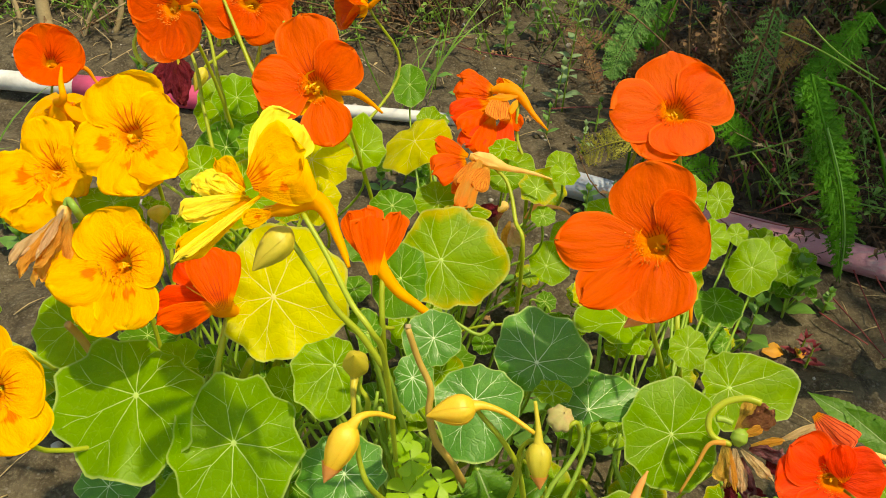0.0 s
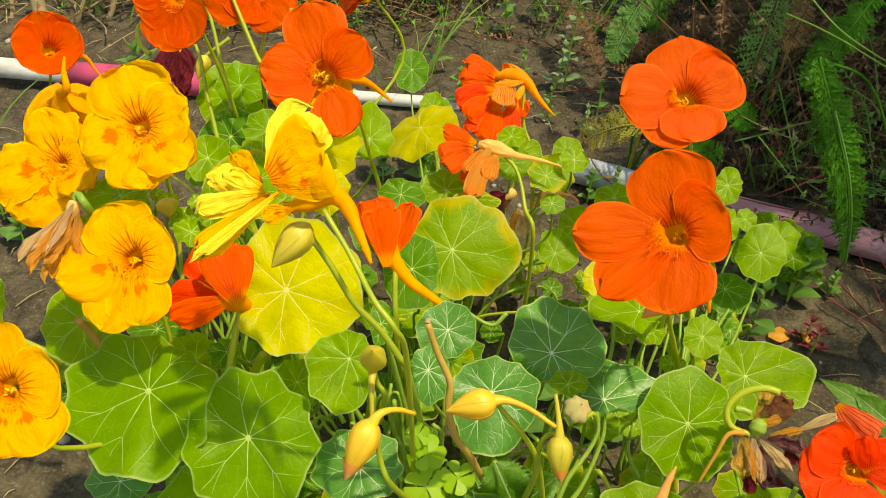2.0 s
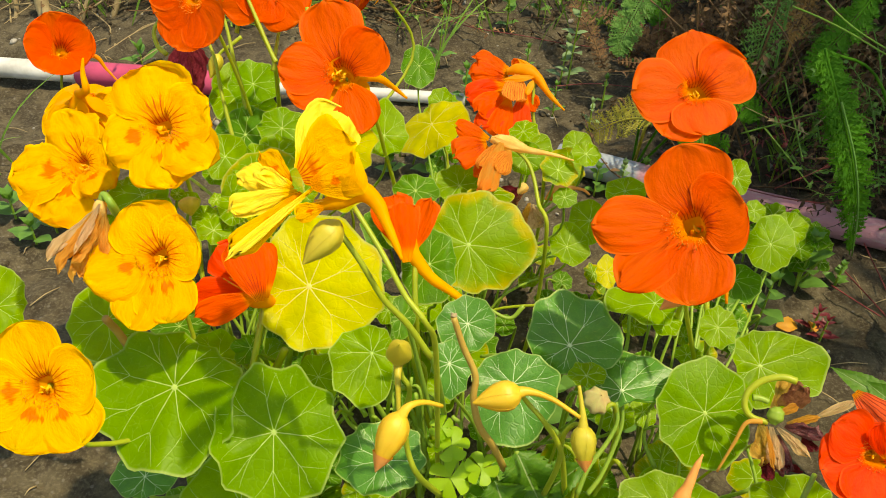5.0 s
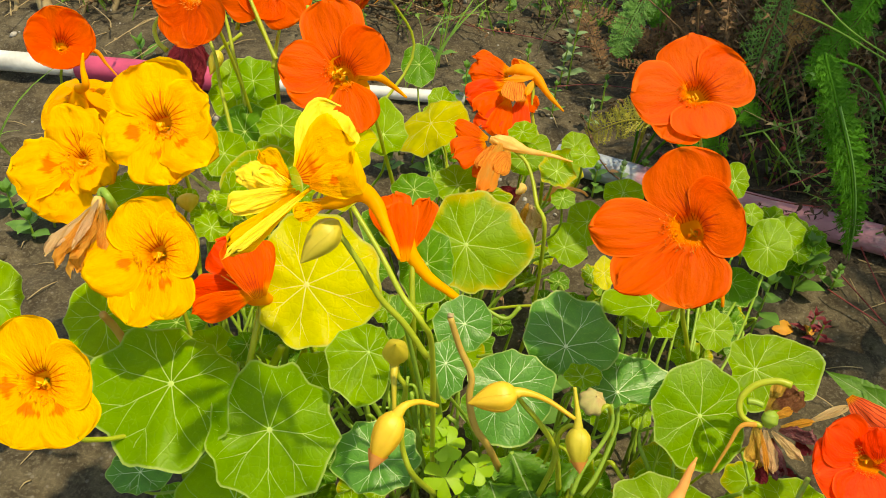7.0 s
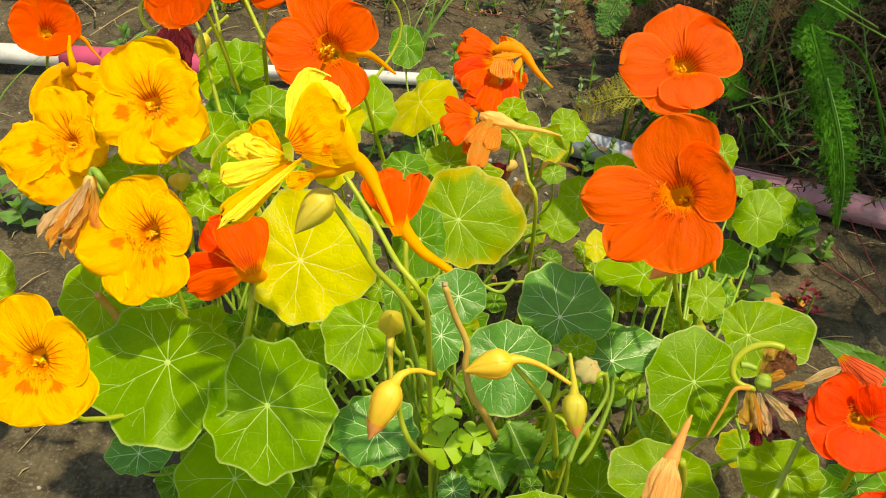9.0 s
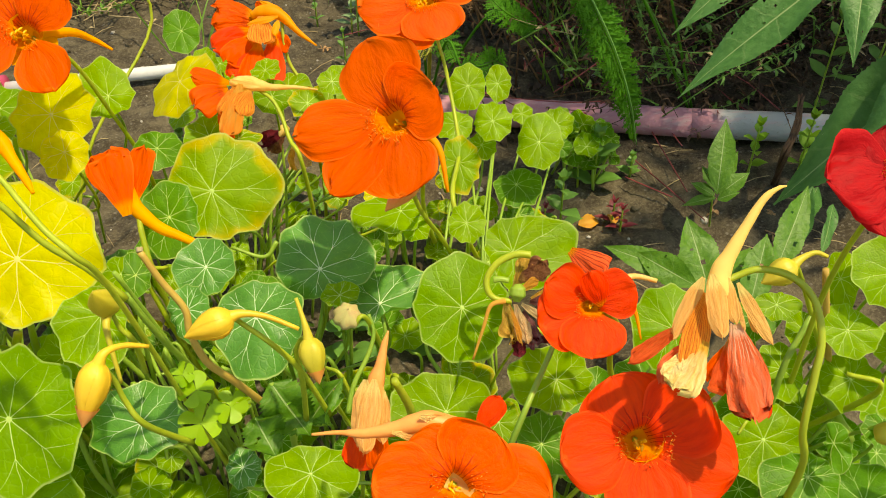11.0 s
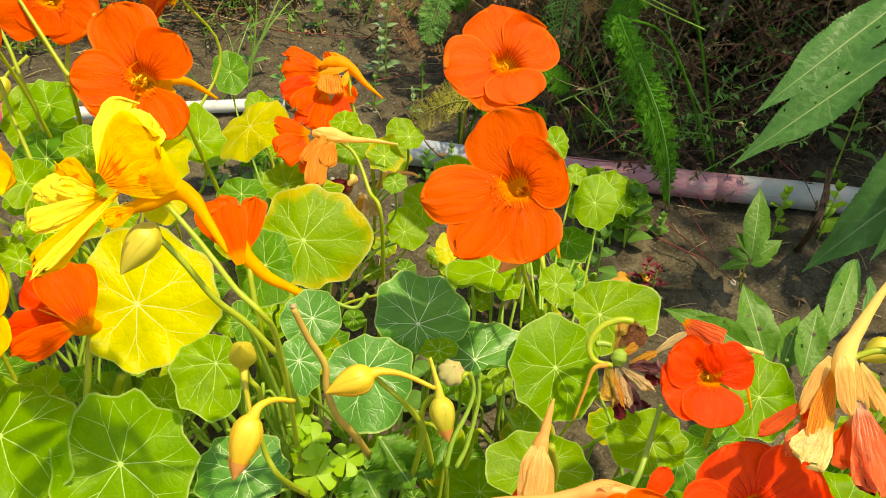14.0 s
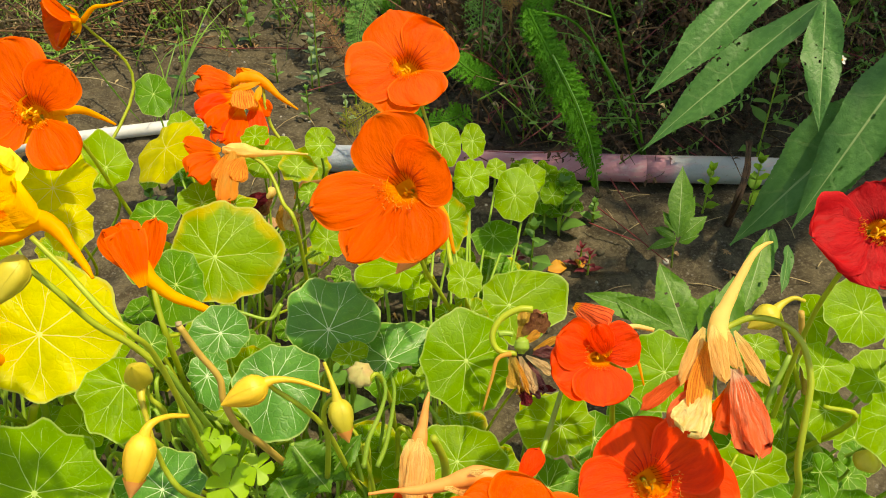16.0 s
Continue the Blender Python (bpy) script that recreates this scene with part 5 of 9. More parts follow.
leaf(yellow_plant, (-0.067, 0.3299, 0.2106), (-0.2, -0.5, 0.8), (0.998, 0.053, 0.034), (0.0093, 0.0085, 0.0089, 0.0082), LEAF_LIME, 6, ripple=0.16)
leaf(yellow_plant, (-0.0761, 0.323, 0.2024), (0.3, -0.4, 0.85), (0.998, 0.053, 0.034), (0.0078, 0.0070, 0.0074, 0.0068), LEAF_LIME, 6, ripple=0.2)
leaf(yellow_plant, (-0.0706, 0.3255, 0.1897), (-0.3, -0.6, 0.7), (0.998, 0.053, 0.034), (0.0102, 0.0092, 0.0097, 0.0089), LEAF_LIME, 6, ripple=0.12)
leaf(yellow_plant, (-0.0901, 0.3387, 0.2059), (0.4, -0.6, 0.7), (0.998, 0.053, 0.034), (0.0048, 0.0044, 0.0046, 0.0042), LEAF_LIME, 5)
leaf(yellow_plant, (-0.1051, 0.3357, 0.2025), (0.5, -0.5, 0.7), (0.998, 0.053, 0.034), (0.0080, 0.0072, 0.0076, 0.0070), LEAF_LIME, 6, ripple=0.14)
leaf(yellow_plant, (-0.1249, 0.3485, 0.2025), (-0.3, -0.4, 0.85), (0.998, 0.053, 0.034), (0.0077, 0.0069, 0.0073, 0.0067), LEAF_LIME, 6, ripple=0.14)
leaf(yellow_plant, (-0.1301, 0.3373, 0.1891), (0.2, -0.5, 0.85), (0.998, 0.053, 0.034), (0.0066, 0.0060, 0.0063, 0.0058), LEAF_LIME, 6)

# ---- tall nasturtium with orange flowers behind it ----
orange_back_plant = thing("nasturtium_plant", -0.085, 0.47, "tall nasturtium with bright orange flowers on bare yellow-green stems", "nasturtium", "nasturtium plants in the bed")
flower(orange_back_plant, (-0.0273, 0.3857, 0.2493), (-0.056, -0.705, 0.707), (0.997, 0.004, 0.083), [(104, 0.0330, 0.0128), (42, 0.0225, 0.0120), (176, 0.0275, 0.0105), (206, 0.0255, 0.0092), (288, 0.0300, 0.0100)], "orange", label="bright orange flower with a glowing yellow throat", flare=14, stamen=1.7, calyx=CALYX_YELLOW, spur=[(-0.014, 0.403, 0.238), (-0.006, 0.409, 0.23), (0.001, 0.406, 0.226)], stem=[(-0.017, 0.403, 0.223), (-0.011, 0.414, 0.189), (-0.006, 0.424, 0.154), (-0.007, 0.44, 0.11)])
flower(orange_back_plant, (-0.2426, 0.5442, 0.1702), (0.381, -0.61, 0.695), (0.923, 0.301, -0.242), [(110, 0.0244, 0.0160), (40, 0.0228, 0.0160), (185, 0.0228, 0.0152), (248, 0.0228, 0.0145), (312, 0.0221, 0.0152)], "orange", label="small cupped orange flower", flare=32, stamen=0.6, spur=[(-0.225, 0.552, 0.163), (-0.218, 0.551, 0.154), (-0.209, 0.546, 0.147)])
flower(orange_back_plant, (-0.1054, 0.4212, 0.2669), (-0.334, -0.875, 0.35), (0.941, -0.289, 0.175), [(70, 0.0190, 0.0136), (150, 0.0203, 0.0136), (205, 0.0203, 0.0136), (255, 0.0258, 0.0130), (300, 0.0250, 0.0125)], "orange", label="orange flower hanging forward", flare=20)
flower(orange_back_plant, (-0.0755, 0.4555, 0.2571), (0.03, -0.871, 0.49), (0.998, 0.053, 0.034), [(110, 0.0235, 0.0147), (45, 0.0235, 0.0147), (190, 0.0249, 0.0141), (245, 0.0161, 0.0135), (315, 0.0220, 0.0135)], "orange", label="orange flower with pale throat", flare=12, stem=[(-0.086, 0.458, 0.245), (-0.082, 0.459, 0.23), (-0.077, 0.459, 0.214), (-0.081, 0.476, 0.172)])
flower(orange_back_plant, (-0.0344, 0.5507, 0.222), (-0.957, -0.267, 0.11), (0.283, -0.943, 0.174), [(85, 0.0206, 0.0137), (140, 0.0206, 0.0137), (200, 0.0213, 0.0137), (250, 0.0172, 0.0117), (300, 0.0158, 0.0117)], "orange", label="orange flower in profile with yellow calyx", flare=45, calyx=CALYX_YELLOW, spur=[(-0.018, 0.552, 0.229), (-0.01, 0.551, 0.23), (0, 0.55, 0.232)])
withered(orange_back_plant, "shrivelled dark maroon flower on a stem", ((-0.142, 0.5078, 0.2004), (-0.1397, 0.4984, 0.1889), 0.004), [((-0.1433, 0.507, 0.1995), (-0.1479, 0.4928, 0.1886), 0.0118, "maroon"), ((-0.1398, 0.5038, 0.2002), (-0.141, 0.4875, 0.185), 0.0104, "maroon"), ((-0.1391, 0.5066, 0.1989), (-0.1321, 0.4864, 0.1804), 0.0118, "maroon"), ((-0.1394, 0.5093, 0.1975), (-0.1333, 0.5013, 0.1859), 0.0104, "maroon"), ((-0.138, 0.4963, 0.1958), (-0.135, 0.4834, 0.183), 0.0069, "maroon")], facing=(0.013, -0.707, 0.708), calyx=BUD_GREEN)
bud(orange_back_plant, (-0.1264, 0.4936, 0.1826), (-0.1221, 0.5031, 0.1941), 0.0045, BUD_GREEN, stem=[(-0.12, 0.505, 0.196), (-0.115, 0.507, 0.199), (-0.109, 0.511, 0.203)], label="green-yellow hanging bud")
leaf(orange_back_plant, (-0.115, 0.5057, 0.1655), (0.007, -0.625, 0.781), (0.998, 0.053, 0.034), (0.0223, 0.024, 0.0173, 0.0228), LEAF_LIME, 8)
leaf(orange_back_plant, (-0.096, 0.4846, 0.1708), (0.007, -0.625, 0.781), (0.998, 0.053, 0.034), (0.0111, 0.0096, 0.0111, 0.0102), LEAF_LIME, 7)
leaf(orange_back_plant, (-0.0989, 0.4606, 0.1573), (0.007, -0.625, 0.781), (0.998, 0.053, 0.034), (0.019, 0.0172, 0.0211, 0.0177), LEAF_LIME, 8)
leaf(orange_back_plant, (-0.0768, 0.4085, 0.1719), (-0.008, -0.434, 0.901), (0.998, 0.053, 0.034), (0.0189, 0.0185, 0.022, 0.0152), LEAF_LIME, 8)
leaf(orange_back_plant, (-0.0356, 0.404, 0.1972), (-0.144, -0.685, 0.714), (0.977, -0.211, -0.005), (0.0218, 0.0231, 0.0192, 0.0229), LEAF_YELLOW, 8)
leaf(orange_back_plant, (-0.0122, 0.4224, 0.1937), (0.187, -0.695, 0.694), (0.981, 0.176, -0.088), (0.0128, 0.0203, 0.0145, 0.0135), LEAF_LIME, 7)
leaf(orange_back_plant, (-0.0277, 0.3802, 0.1901), (0.009, -0.652, 0.758), (0.998, 0.053, 0.034), (0.0113, 0.0116, 0.0113, 0.0144), LEAF_YELLOW, 7)
shoot(orange_back_plant, [(-0.089, 0.456, 0.258), (-0.081, 0.446, 0.246), (-0.072, 0.435, 0.232), (-0.069, 0.432, 0.228)], 0.0009, 0.0013, STEM_YELLOW)
shoot(orange_back_plant, [(-0.115, 0.495, 0.232), (-0.109, 0.485, 0.219), (-0.104, 0.474, 0.205), (-0.098, 0.463, 0.192), (-0.093, 0.448, 0.173)], 0.0009, 0.0013, STEM_YELLOW)
shoot(orange_back_plant, [(-0.117, 0.472, 0.219), (-0.112, 0.465, 0.21), (-0.108, 0.455, 0.198), (-0.102, 0.443, 0.183), (-0.096, 0.431, 0.168), (-0.092, 0.421, 0.156)], 0.0009, 0.0013, STEM_YELLOW)
shoot(orange_back_plant, [(-0.125, 0.432, 0.249), (-0.128, 0.427, 0.244), (-0.126, 0.423, 0.238), (-0.121, 0.42, 0.235)], 0.0009, 0.0013, STEM_YELLOW)
shoot(orange_back_plant, [(-0.073, 0.461, 0.232), (-0.074, 0.455, 0.225), (-0.075, 0.447, 0.215)], 0.0009, 0.0013, STEM_YELLOW)
shoot(orange_back_plant, [(-0.049, 0.422, 0.263), (-0.047, 0.416, 0.255), (-0.044, 0.41, 0.248)], 0.0009, 0.0013, STEM_YELLOW)
shoot(orange_back_plant, [(-0.104, 0.474, 0.249), (-0.096, 0.465, 0.238), (-0.096, 0.459, 0.23)], 0.0009, 0.0013, STEM_YELLOW)
leaf(orange_back_plant, (-0.0989, 0.4889, 0.1834), (0.0, -0.6, 0.8), (0.998, 0.053, 0.034), (0.0173, 0.0157, 0.0165, 0.0152), LEAF_MID, 7)
leaf(orange_back_plant, (-0.0711, 0.4383, 0.1847), (0.1, -0.5, 0.85), (0.998, 0.053, 0.034), (0.0146, 0.0132, 0.0139, 0.0128), LEAF_MID, 7)
leaf(orange_back_plant, (-0.0939, 0.4436, 0.1757), (-0.1, -0.6, 0.8), (0.998, 0.053, 0.034), (0.0196, 0.0178, 0.0187, 0.0172), LEAF_GREEN, 7)
leaf(orange_back_plant, (-0.0659, 0.3691, 0.1952), (-0.15, -0.45, 0.85), (0.998, 0.053, 0.034), (0.0225, 0.0203, 0.0214, 0.0197), LEAF_TURNING, 7)
leaf(orange_back_plant, (-0.0983, 0.4049, 0.1762), (0.0, -0.6, 0.8), (0.998, 0.053, 0.034), (0.0096, 0.0086, 0.0091, 0.0084), LEAF_MID, 7)
leaf(orange_back_plant, (-0.0631, 0.3959, 0.196), (0.3, -0.5, 0.8), (0.998, 0.053, 0.034), (0.0121, 0.0109, 0.0115, 0.0106), LEAF_LIME, 7)

# ---- orange nasturtium in the middle ----
orange_mid_plant = thing("nasturtium_plant", 0.035, 0.45, "low nasturtium with small orange flowers and yellowing leaves", "nasturtium", "nasturtium plants in the bed")
shaped_flower(orange_mid_plant, "orange-red flower tilted sideways", [(0.0561, 0.5399, 0.1751), (0.0628, 0.5397, 0.1768), (0.0693, 0.5383, 0.1768), (0.0756, 0.5352, 0.1748), (0.0842, 0.5271, 0.1671), (0.0944, 0.5194, 0.1604)], [0.0022, 0.0044, 0.0048, 0.0033, 0.0018, 0.0006], [((0.0592, 0.543, 0.1733), (0.0349, 0.5443, 0.1811), 0.0163, "orange_low", 0.1), ((0.0573, 0.5387, 0.1707), (0.0319, 0.5361, 0.1733), 0.0185, "orange_up", 0.1), ((0.0561, 0.5343, 0.1681), (0.0307, 0.5231, 0.1632), 0.0185, "scarlet_low", 0.1), ((0.0566, 0.5319, 0.1652), (0.038, 0.5131, 0.1593), 0.017, "orange_low", 0.1), ((0.0577, 0.5293, 0.1624), (0.0415, 0.5048, 0.1532), 0.0178, "scarlet_low", 0.09), ((0.0583, 0.5269, 0.1628), (0.0517, 0.4989, 0.1519), 0.0163, "orange_low", 0.09), ((0.0683, 0.5315, 0.1648), (0.0638, 0.5009, 0.1482), 0.0163, "scarlet_low", 0.08), ((0.0694, 0.535, 0.1662), (0.0761, 0.5221, 0.1586), 0.0096, "orange_low", 0.1), ((0.0623, 0.5326, 0.1776), (0.0614, 0.5164, 0.1667), 0.017, "veined", 0.07), ((0.0595, 0.5471, 0.1754), (0.0636, 0.5492, 0.1791), 0.0081, "orange_low", 0.08)], CALYX_ORANGE, (-0.1749, -0.7682, 0.6158), stem=[(0.0749, 0.5367, 0.1733), (0.0742, 0.528, 0.1622), (0.0758, 0.5207, 0.1502), (0.0819, 0.5101, 0.1388), (0.0845, 0.4952, 0.1209), (0.0865, 0.5072, 0.0604), (0.0825, 0.5252, 0.0)], sepals=[((0.078, 0.5371, 0.1746), (0.0633, 0.5441, 0.1824), 0.0048), ((0.073, 0.5302, 0.1775), (0.0539, 0.5273, 0.1751), 0.0044), ((0.0729, 0.5288, 0.1758), (0.069, 0.5199, 0.1701), 0.0044)], kind="flower", stem_r=0.0010)
shaped_flower(orange_mid_plant, "orange flower in profile with long peach spur", [(0.0457, 0.4459, 0.181), (0.0506, 0.4446, 0.1807), (0.0562, 0.4432, 0.1805), (0.0616, 0.4413, 0.1797), (0.0678, 0.4394, 0.179), (0.0795, 0.4367, 0.1791), (0.0918, 0.4332, 0.1782)], [0.0019, 0.0041, 0.0044, 0.0032, 0.0019, 0.0011, 0.0004], [((0.0445, 0.4497, 0.1788), (0.025, 0.4513, 0.185), 0.0114, "orange_low", 0.08), ((0.0436, 0.447, 0.1768), (0.0256, 0.437, 0.1739), 0.0184, "orange_up", 0.07), ((0.0426, 0.4435, 0.1738), (0.0403, 0.4271, 0.1689), 0.0114, "orange_low", 0.08), ((0.0516, 0.4388, 0.1834), (0.0432, 0.4097, 0.1708), 0.012, "fading", 0.07), ((0.0486, 0.4407, 0.1817), (0.04, 0.4264, 0.1745), 0.0095, "veined", 0.07), ((0.0562, 0.4338, 0.1818), (0.049, 0.4223, 0.1751), 0.0127, "veined", 0.1), ((0.0443, 0.4167, 0.1733), (0.0419, 0.4088, 0.1693), 0.0076, "orange_low", 0.08)], SEPAL_CREAM, (-0.1749, -0.7682, 0.6158), stem=[(0.0597, 0.4414, 0.1776), (0.0666, 0.4356, 0.174), (0.0707, 0.4272, 0.1679), (0.0737, 0.415, 0.16), (0.0786, 0.4038, 0.1507), (0.0806, 0.4158, 0.0754), (0.0766, 0.4338, 0.0)], sepals=[((0.062, 0.4374, 0.1814), (0.0469, 0.4412, 0.1852), 0.0047)], kind="flower", stem_r=0.0010)
shaped_flower(orange_mid_plant, "orange trumpet flower seen from outside with a long golden tube", [(0.0044, 0.3342, 0.2026), (0.0071, 0.3297, 0.1982), (0.0119, 0.324, 0.1929), (0.0194, 0.3191, 0.1863), (0.0286, 0.3158, 0.1817), (0.0382, 0.3117, 0.1764), (0.0414, 0.3091, 0.1742)], [0.0069, 0.0049, 0.0032, 0.0025, 0.0019, 0.0014, 0.0007], [((0.0034, 0.3322, 0.191), (0.0001, 0.3536, 0.205), 0.0165, "orange_low", 0.04, 0.9), ((0.0041, 0.3301, 0.1949), (-0.0075, 0.3505, 0.2040), 0.0125, "orange_low", 0.05), ((0.0094, 0.3253, 0.1938), (0.0170, 0.3441, 0.2105), 0.0125, "orange_low", 0.05), ((0.0087, 0.3184, 0.195), (0.004, 0.336, 0.2136), 0.0165, "orange_low", 0.03, 0.93)], CALYX_YELLOW, (-0.158, -0.7364, 0.6579), stem=[(0.012, 0.3243, 0.1933), (0.0124, 0.316, 0.1842), (0.0139, 0.3106, 0.1632), (0.0159, 0.3226, 0.0816), (0.0119, 0.3406, 0.0)], sepals=[], kind="flower")
bud(orange_mid_plant, (0.0809, 0.4511, 0.1377), (0.0941, 0.4562, 0.1434), 0.0052, BUD_PINK, spur=[(0.097, 0.456, 0.144), (0.104, 0.456, 0.143), (0.108, 0.454, 0.141)], label="small peach bud")
withered(orange_mid_plant, "dried brown flower remains among the leaves", ((0.0703, 0.4646, 0.1386), (0.0654, 0.4606, 0.1339), 0.003), [((0.0687, 0.4634, 0.1372), (0.0535, 0.4577, 0.1308), 0.0089, "maroon"), ((0.0687, 0.463, 0.1367), (0.059, 0.4551, 0.1275), 0.0082, "brown"), ((0.0745, 0.4571, 0.1294), (0.0801, 0.4454, 0.1213), 0.0102, "papery"), ((0.0727, 0.4574, 0.1298), (0.0735, 0.4493, 0.1199), 0.0075, "tan_orange")], facing=(0.002, -0.559, 0.829))
leaf(orange_mid_plant, (0.0355, 0.3661, 0.1681), (0.046, -0.676, 0.736), (0.997, 0.076, 0.008), (0.0336, 0.0283, 0.0204, 0.0249), LEAF_TURNING, 8, label="round yellow-green leaf with a yellowing rim")
leaf(orange_mid_plant, (0.0293, 0.4368, 0.1543), (-0.002, -0.51, 0.86), (0.998, 0.053, 0.034), (0.0147, 0.0129, 0.0137, 0.0141), LEAF_LIME, 7)
leaf(orange_mid_plant, (0.0056, 0.4137, 0.1654), (-0.004, -0.48, 0.877), (0.998, 0.053, 0.034), (0.013, 0.0104, 0.013, 0.0135), LEAF_GREEN, 7)
leaf(orange_mid_plant, (0.0091, 0.5018, 0.1552), (-0.529, -0.33, 0.782), (0.847, -0.138, 0.514), (0.0267, 0.0194, 0.0265, 0.0222), LEAF_YELLOW, 6, dish=-0.15, label="yellow-green leaf catching the sun")
leaf(orange_mid_plant, (0.0115, 0.6068, 0.1117), (0.007, -0.625, 0.781), (0.998, 0.053, 0.034), (0.01, 0.013, 0.0109, 0.012), LEAF_LIME, 7)
leaf(orange_mid_plant, (-0.01, 0.6694, 0.1098), (0.009, -0.652, 0.758), (0.998, 0.053, 0.034), (0.0141, 0.0179, 0.0155, 0.0197), LEAF_GREEN, 7)
leaf(orange_mid_plant, (0.0973, 0.4402, 0.1112), (0.003, -0.583, 0.812), (0.998, 0.053, 0.034), (0.0146, 0.0166, 0.0104, 0.0128), LEAF_LIME, 7)
leaf(orange_mid_plant, (0.1118, 0.4592, 0.1181), (0, -0.54, 0.842), (0.998, 0.053, 0.034), (0.0127, 0.0144, 0.0134, 0.0156), LEAF_LIME, 7)
leaf(orange_mid_plant, (0.1153, 0.4013, 0.1263), (0.003, -0.583, 0.812), (0.998, 0.053, 0.034), (0.007, 0.0099, 0.0064, 0.0104), LEAF_YELLOW, 7)
leaf(orange_mid_plant, (0.0959, 0.4891, 0.1363), (0.007, -0.625, 0.781), (0.998, 0.053, 0.034), (0.0137, 0.0144, 0.0123, 0.0135), LEAF_TURNING, 7)
leaf(orange_mid_plant, (0.105, 0.5157, 0.1369), (-0.002, -0.51, 0.86), (0.998, 0.053, 0.034), (0.0113, 0.0109, 0.0098, 0.0116), LEAF_LIME, 7)
leaf(orange_mid_plant, (0.0732, 0.5049, 0.1404), (-0.013, -0.354, 0.935), (0.998, 0.053, 0.034), (0.0155, 0.0129, 0.0147, 0.0135), LEAF_LIME, 7)
leaf(orange_mid_plant, (0.1313, 0.4654, 0.1377), (-0.004, -0.48, 0.877), (0.998, 0.053, 0.034), (0.0146, 0.0093, 0.0132, 0.0115), LEAF_LIME, 7)
leaf(orange_mid_plant, (0.0172, 0.3481, 0.1693), (-0.13, -0.599, 0.79), (0.989, -0.028, 0.142), (0.0143, 0.0186, 0.0139, 0.022), LEAF_GREEN, 8)
leaf(orange_mid_plant, (0.0475, 0.4152, 0.1646), (-0.023, -0.186, 0.982), (0.998, 0.053, 0.034), (0.0124, 0.006, 0.0155, 0.0105), LEAF_TURNING, 6)
leaf(orange_mid_plant, (0.0151, 0.6607, 0.0827), (-0.023, -0.186, 0.982), (0.998, 0.053, 0.034), (0.0105, 0.011, 0.0105, 0.0129), LEAF_LIME, 6)
leaf(orange_mid_plant, (0.066, 0.449, 0.1679), (0, -0.6, 0.8), (0.998, 0.053, 0.034), (0.0117, 0.0102, 0.0111, 0.0105), LEAF_MID, 7)
leaf(orange_mid_plant, (0.0852, 0.4425, 0.1652), (0.2, -0.5, 0.85), (0.998, 0.053, 0.034), (0.0117, 0.0102, 0.0111, 0.0105), LEAF_TURNING, 7)
leaf(orange_mid_plant, (0.0643, 0.4588, 0.1795), (-0.2, -0.4, 0.9), (0.998, 0.053, 0.034), (0.0089, 0.0078, 0.0085, 0.0081), LEAF_LIME, 7)
leaf(orange_mid_plant, (0.1002, 0.4467, 0.1746), (0.1, -0.6, 0.8), (0.998, 0.053, 0.034), (0.0089, 0.0078, 0.0085, 0.0081), LEAF_LIME, 7)
leaf(orange_mid_plant, (0.039, 0.4456, 0.1559), (-0.1, -0.5, 0.85), (0.998, 0.053, 0.034), (0.0076, 0.0066, 0.0072, 0.0068), LEAF_MID, 7)
leaf(orange_mid_plant, (0.024, 0.4461, 0.1523), (0.3, -0.5, 0.8), (0.998, 0.053, 0.034), (0.0082, 0.0072, 0.0078, 0.0074), LEAF_LIME, 7)
leaf(orange_mid_plant, (0.0898, 0.4322, 0.1537), (0, -0.5, 0.85), (0.998, 0.053, 0.034), (0.0076, 0.0066, 0.0072, 0.0068), LEAF_MID, 7)

# ---- nasturtium with two large orange flowers ----
orange_right_plant = thing("nasturtium_plant", 0.165, 0.36, "nasturtium with two large bright orange flowers and small round leaves", "nasturtium", "nasturtium plants in the bed")
flower(orange_right_plant, (0.1196, 0.2982, 0.2409), (-0.3593, -0.6188, 0.6986), (0.9326, -0.2101, 0.2935), [(99, 0.0295, 0.0146), (21, 0.0174, 0.0172), (180, 0.0371, 0.0098), (219, 0.0361, 0.009), (264, 0.0302, 0.0133)], "orange", label="large bright orange flower with dark red throat lines", flare=16, ruffle=0.035, stamen=0.7, spur=[(0.13, 0.31, 0.226), (0.137, 0.304, 0.219), (0.138, 0.291, 0.207)], stem=[(0.126, 0.302, 0.198), (0.139, 0.317, 0.161), (0.151, 0.328, 0.127), (0.169, 0.353, 0.062)])
flower(orange_right_plant, (0.1545, 0.4466, 0.2194), (-0.06, -0.654, 0.754), (0.996, 0.008, 0.086), [(98, 0.0314, 0.0171), (32, 0.0275, 0.0169), (180, 0.0342, 0.0159), (231, 0.0306, 0.0138), (274, 0.025, 0.0159)], "orange", label="large orange flower with golden stamens", flare=8, ruffle=0.04, stem=[(0.16, 0.438, 0.193), (0.163, 0.43, 0.176), (0.162, 0.395, 0.156), (0.147, 0.331, 0.17), (0.163, 0.346, 0.116)])
bud(orange_right_plant, (0.1125, 0.2906, 0.2019), (0.1266, 0.2973, 0.2127), 0.005, BUD_PINK, label="peach bud below the flower", stem=[(0.129, 0.297, 0.213), (0.132, 0.322, 0.176), (0.138, 0.334, 0.145)])
leaf(orange_right_plant, (0.1853, 0.4873, 0.1384), (-0.123, -0.587, 0.8), (0.975, -0.22, -0.012), (0.0114, 0.0161, 0.0122, 0.0174), LEAF_LIME, 8)
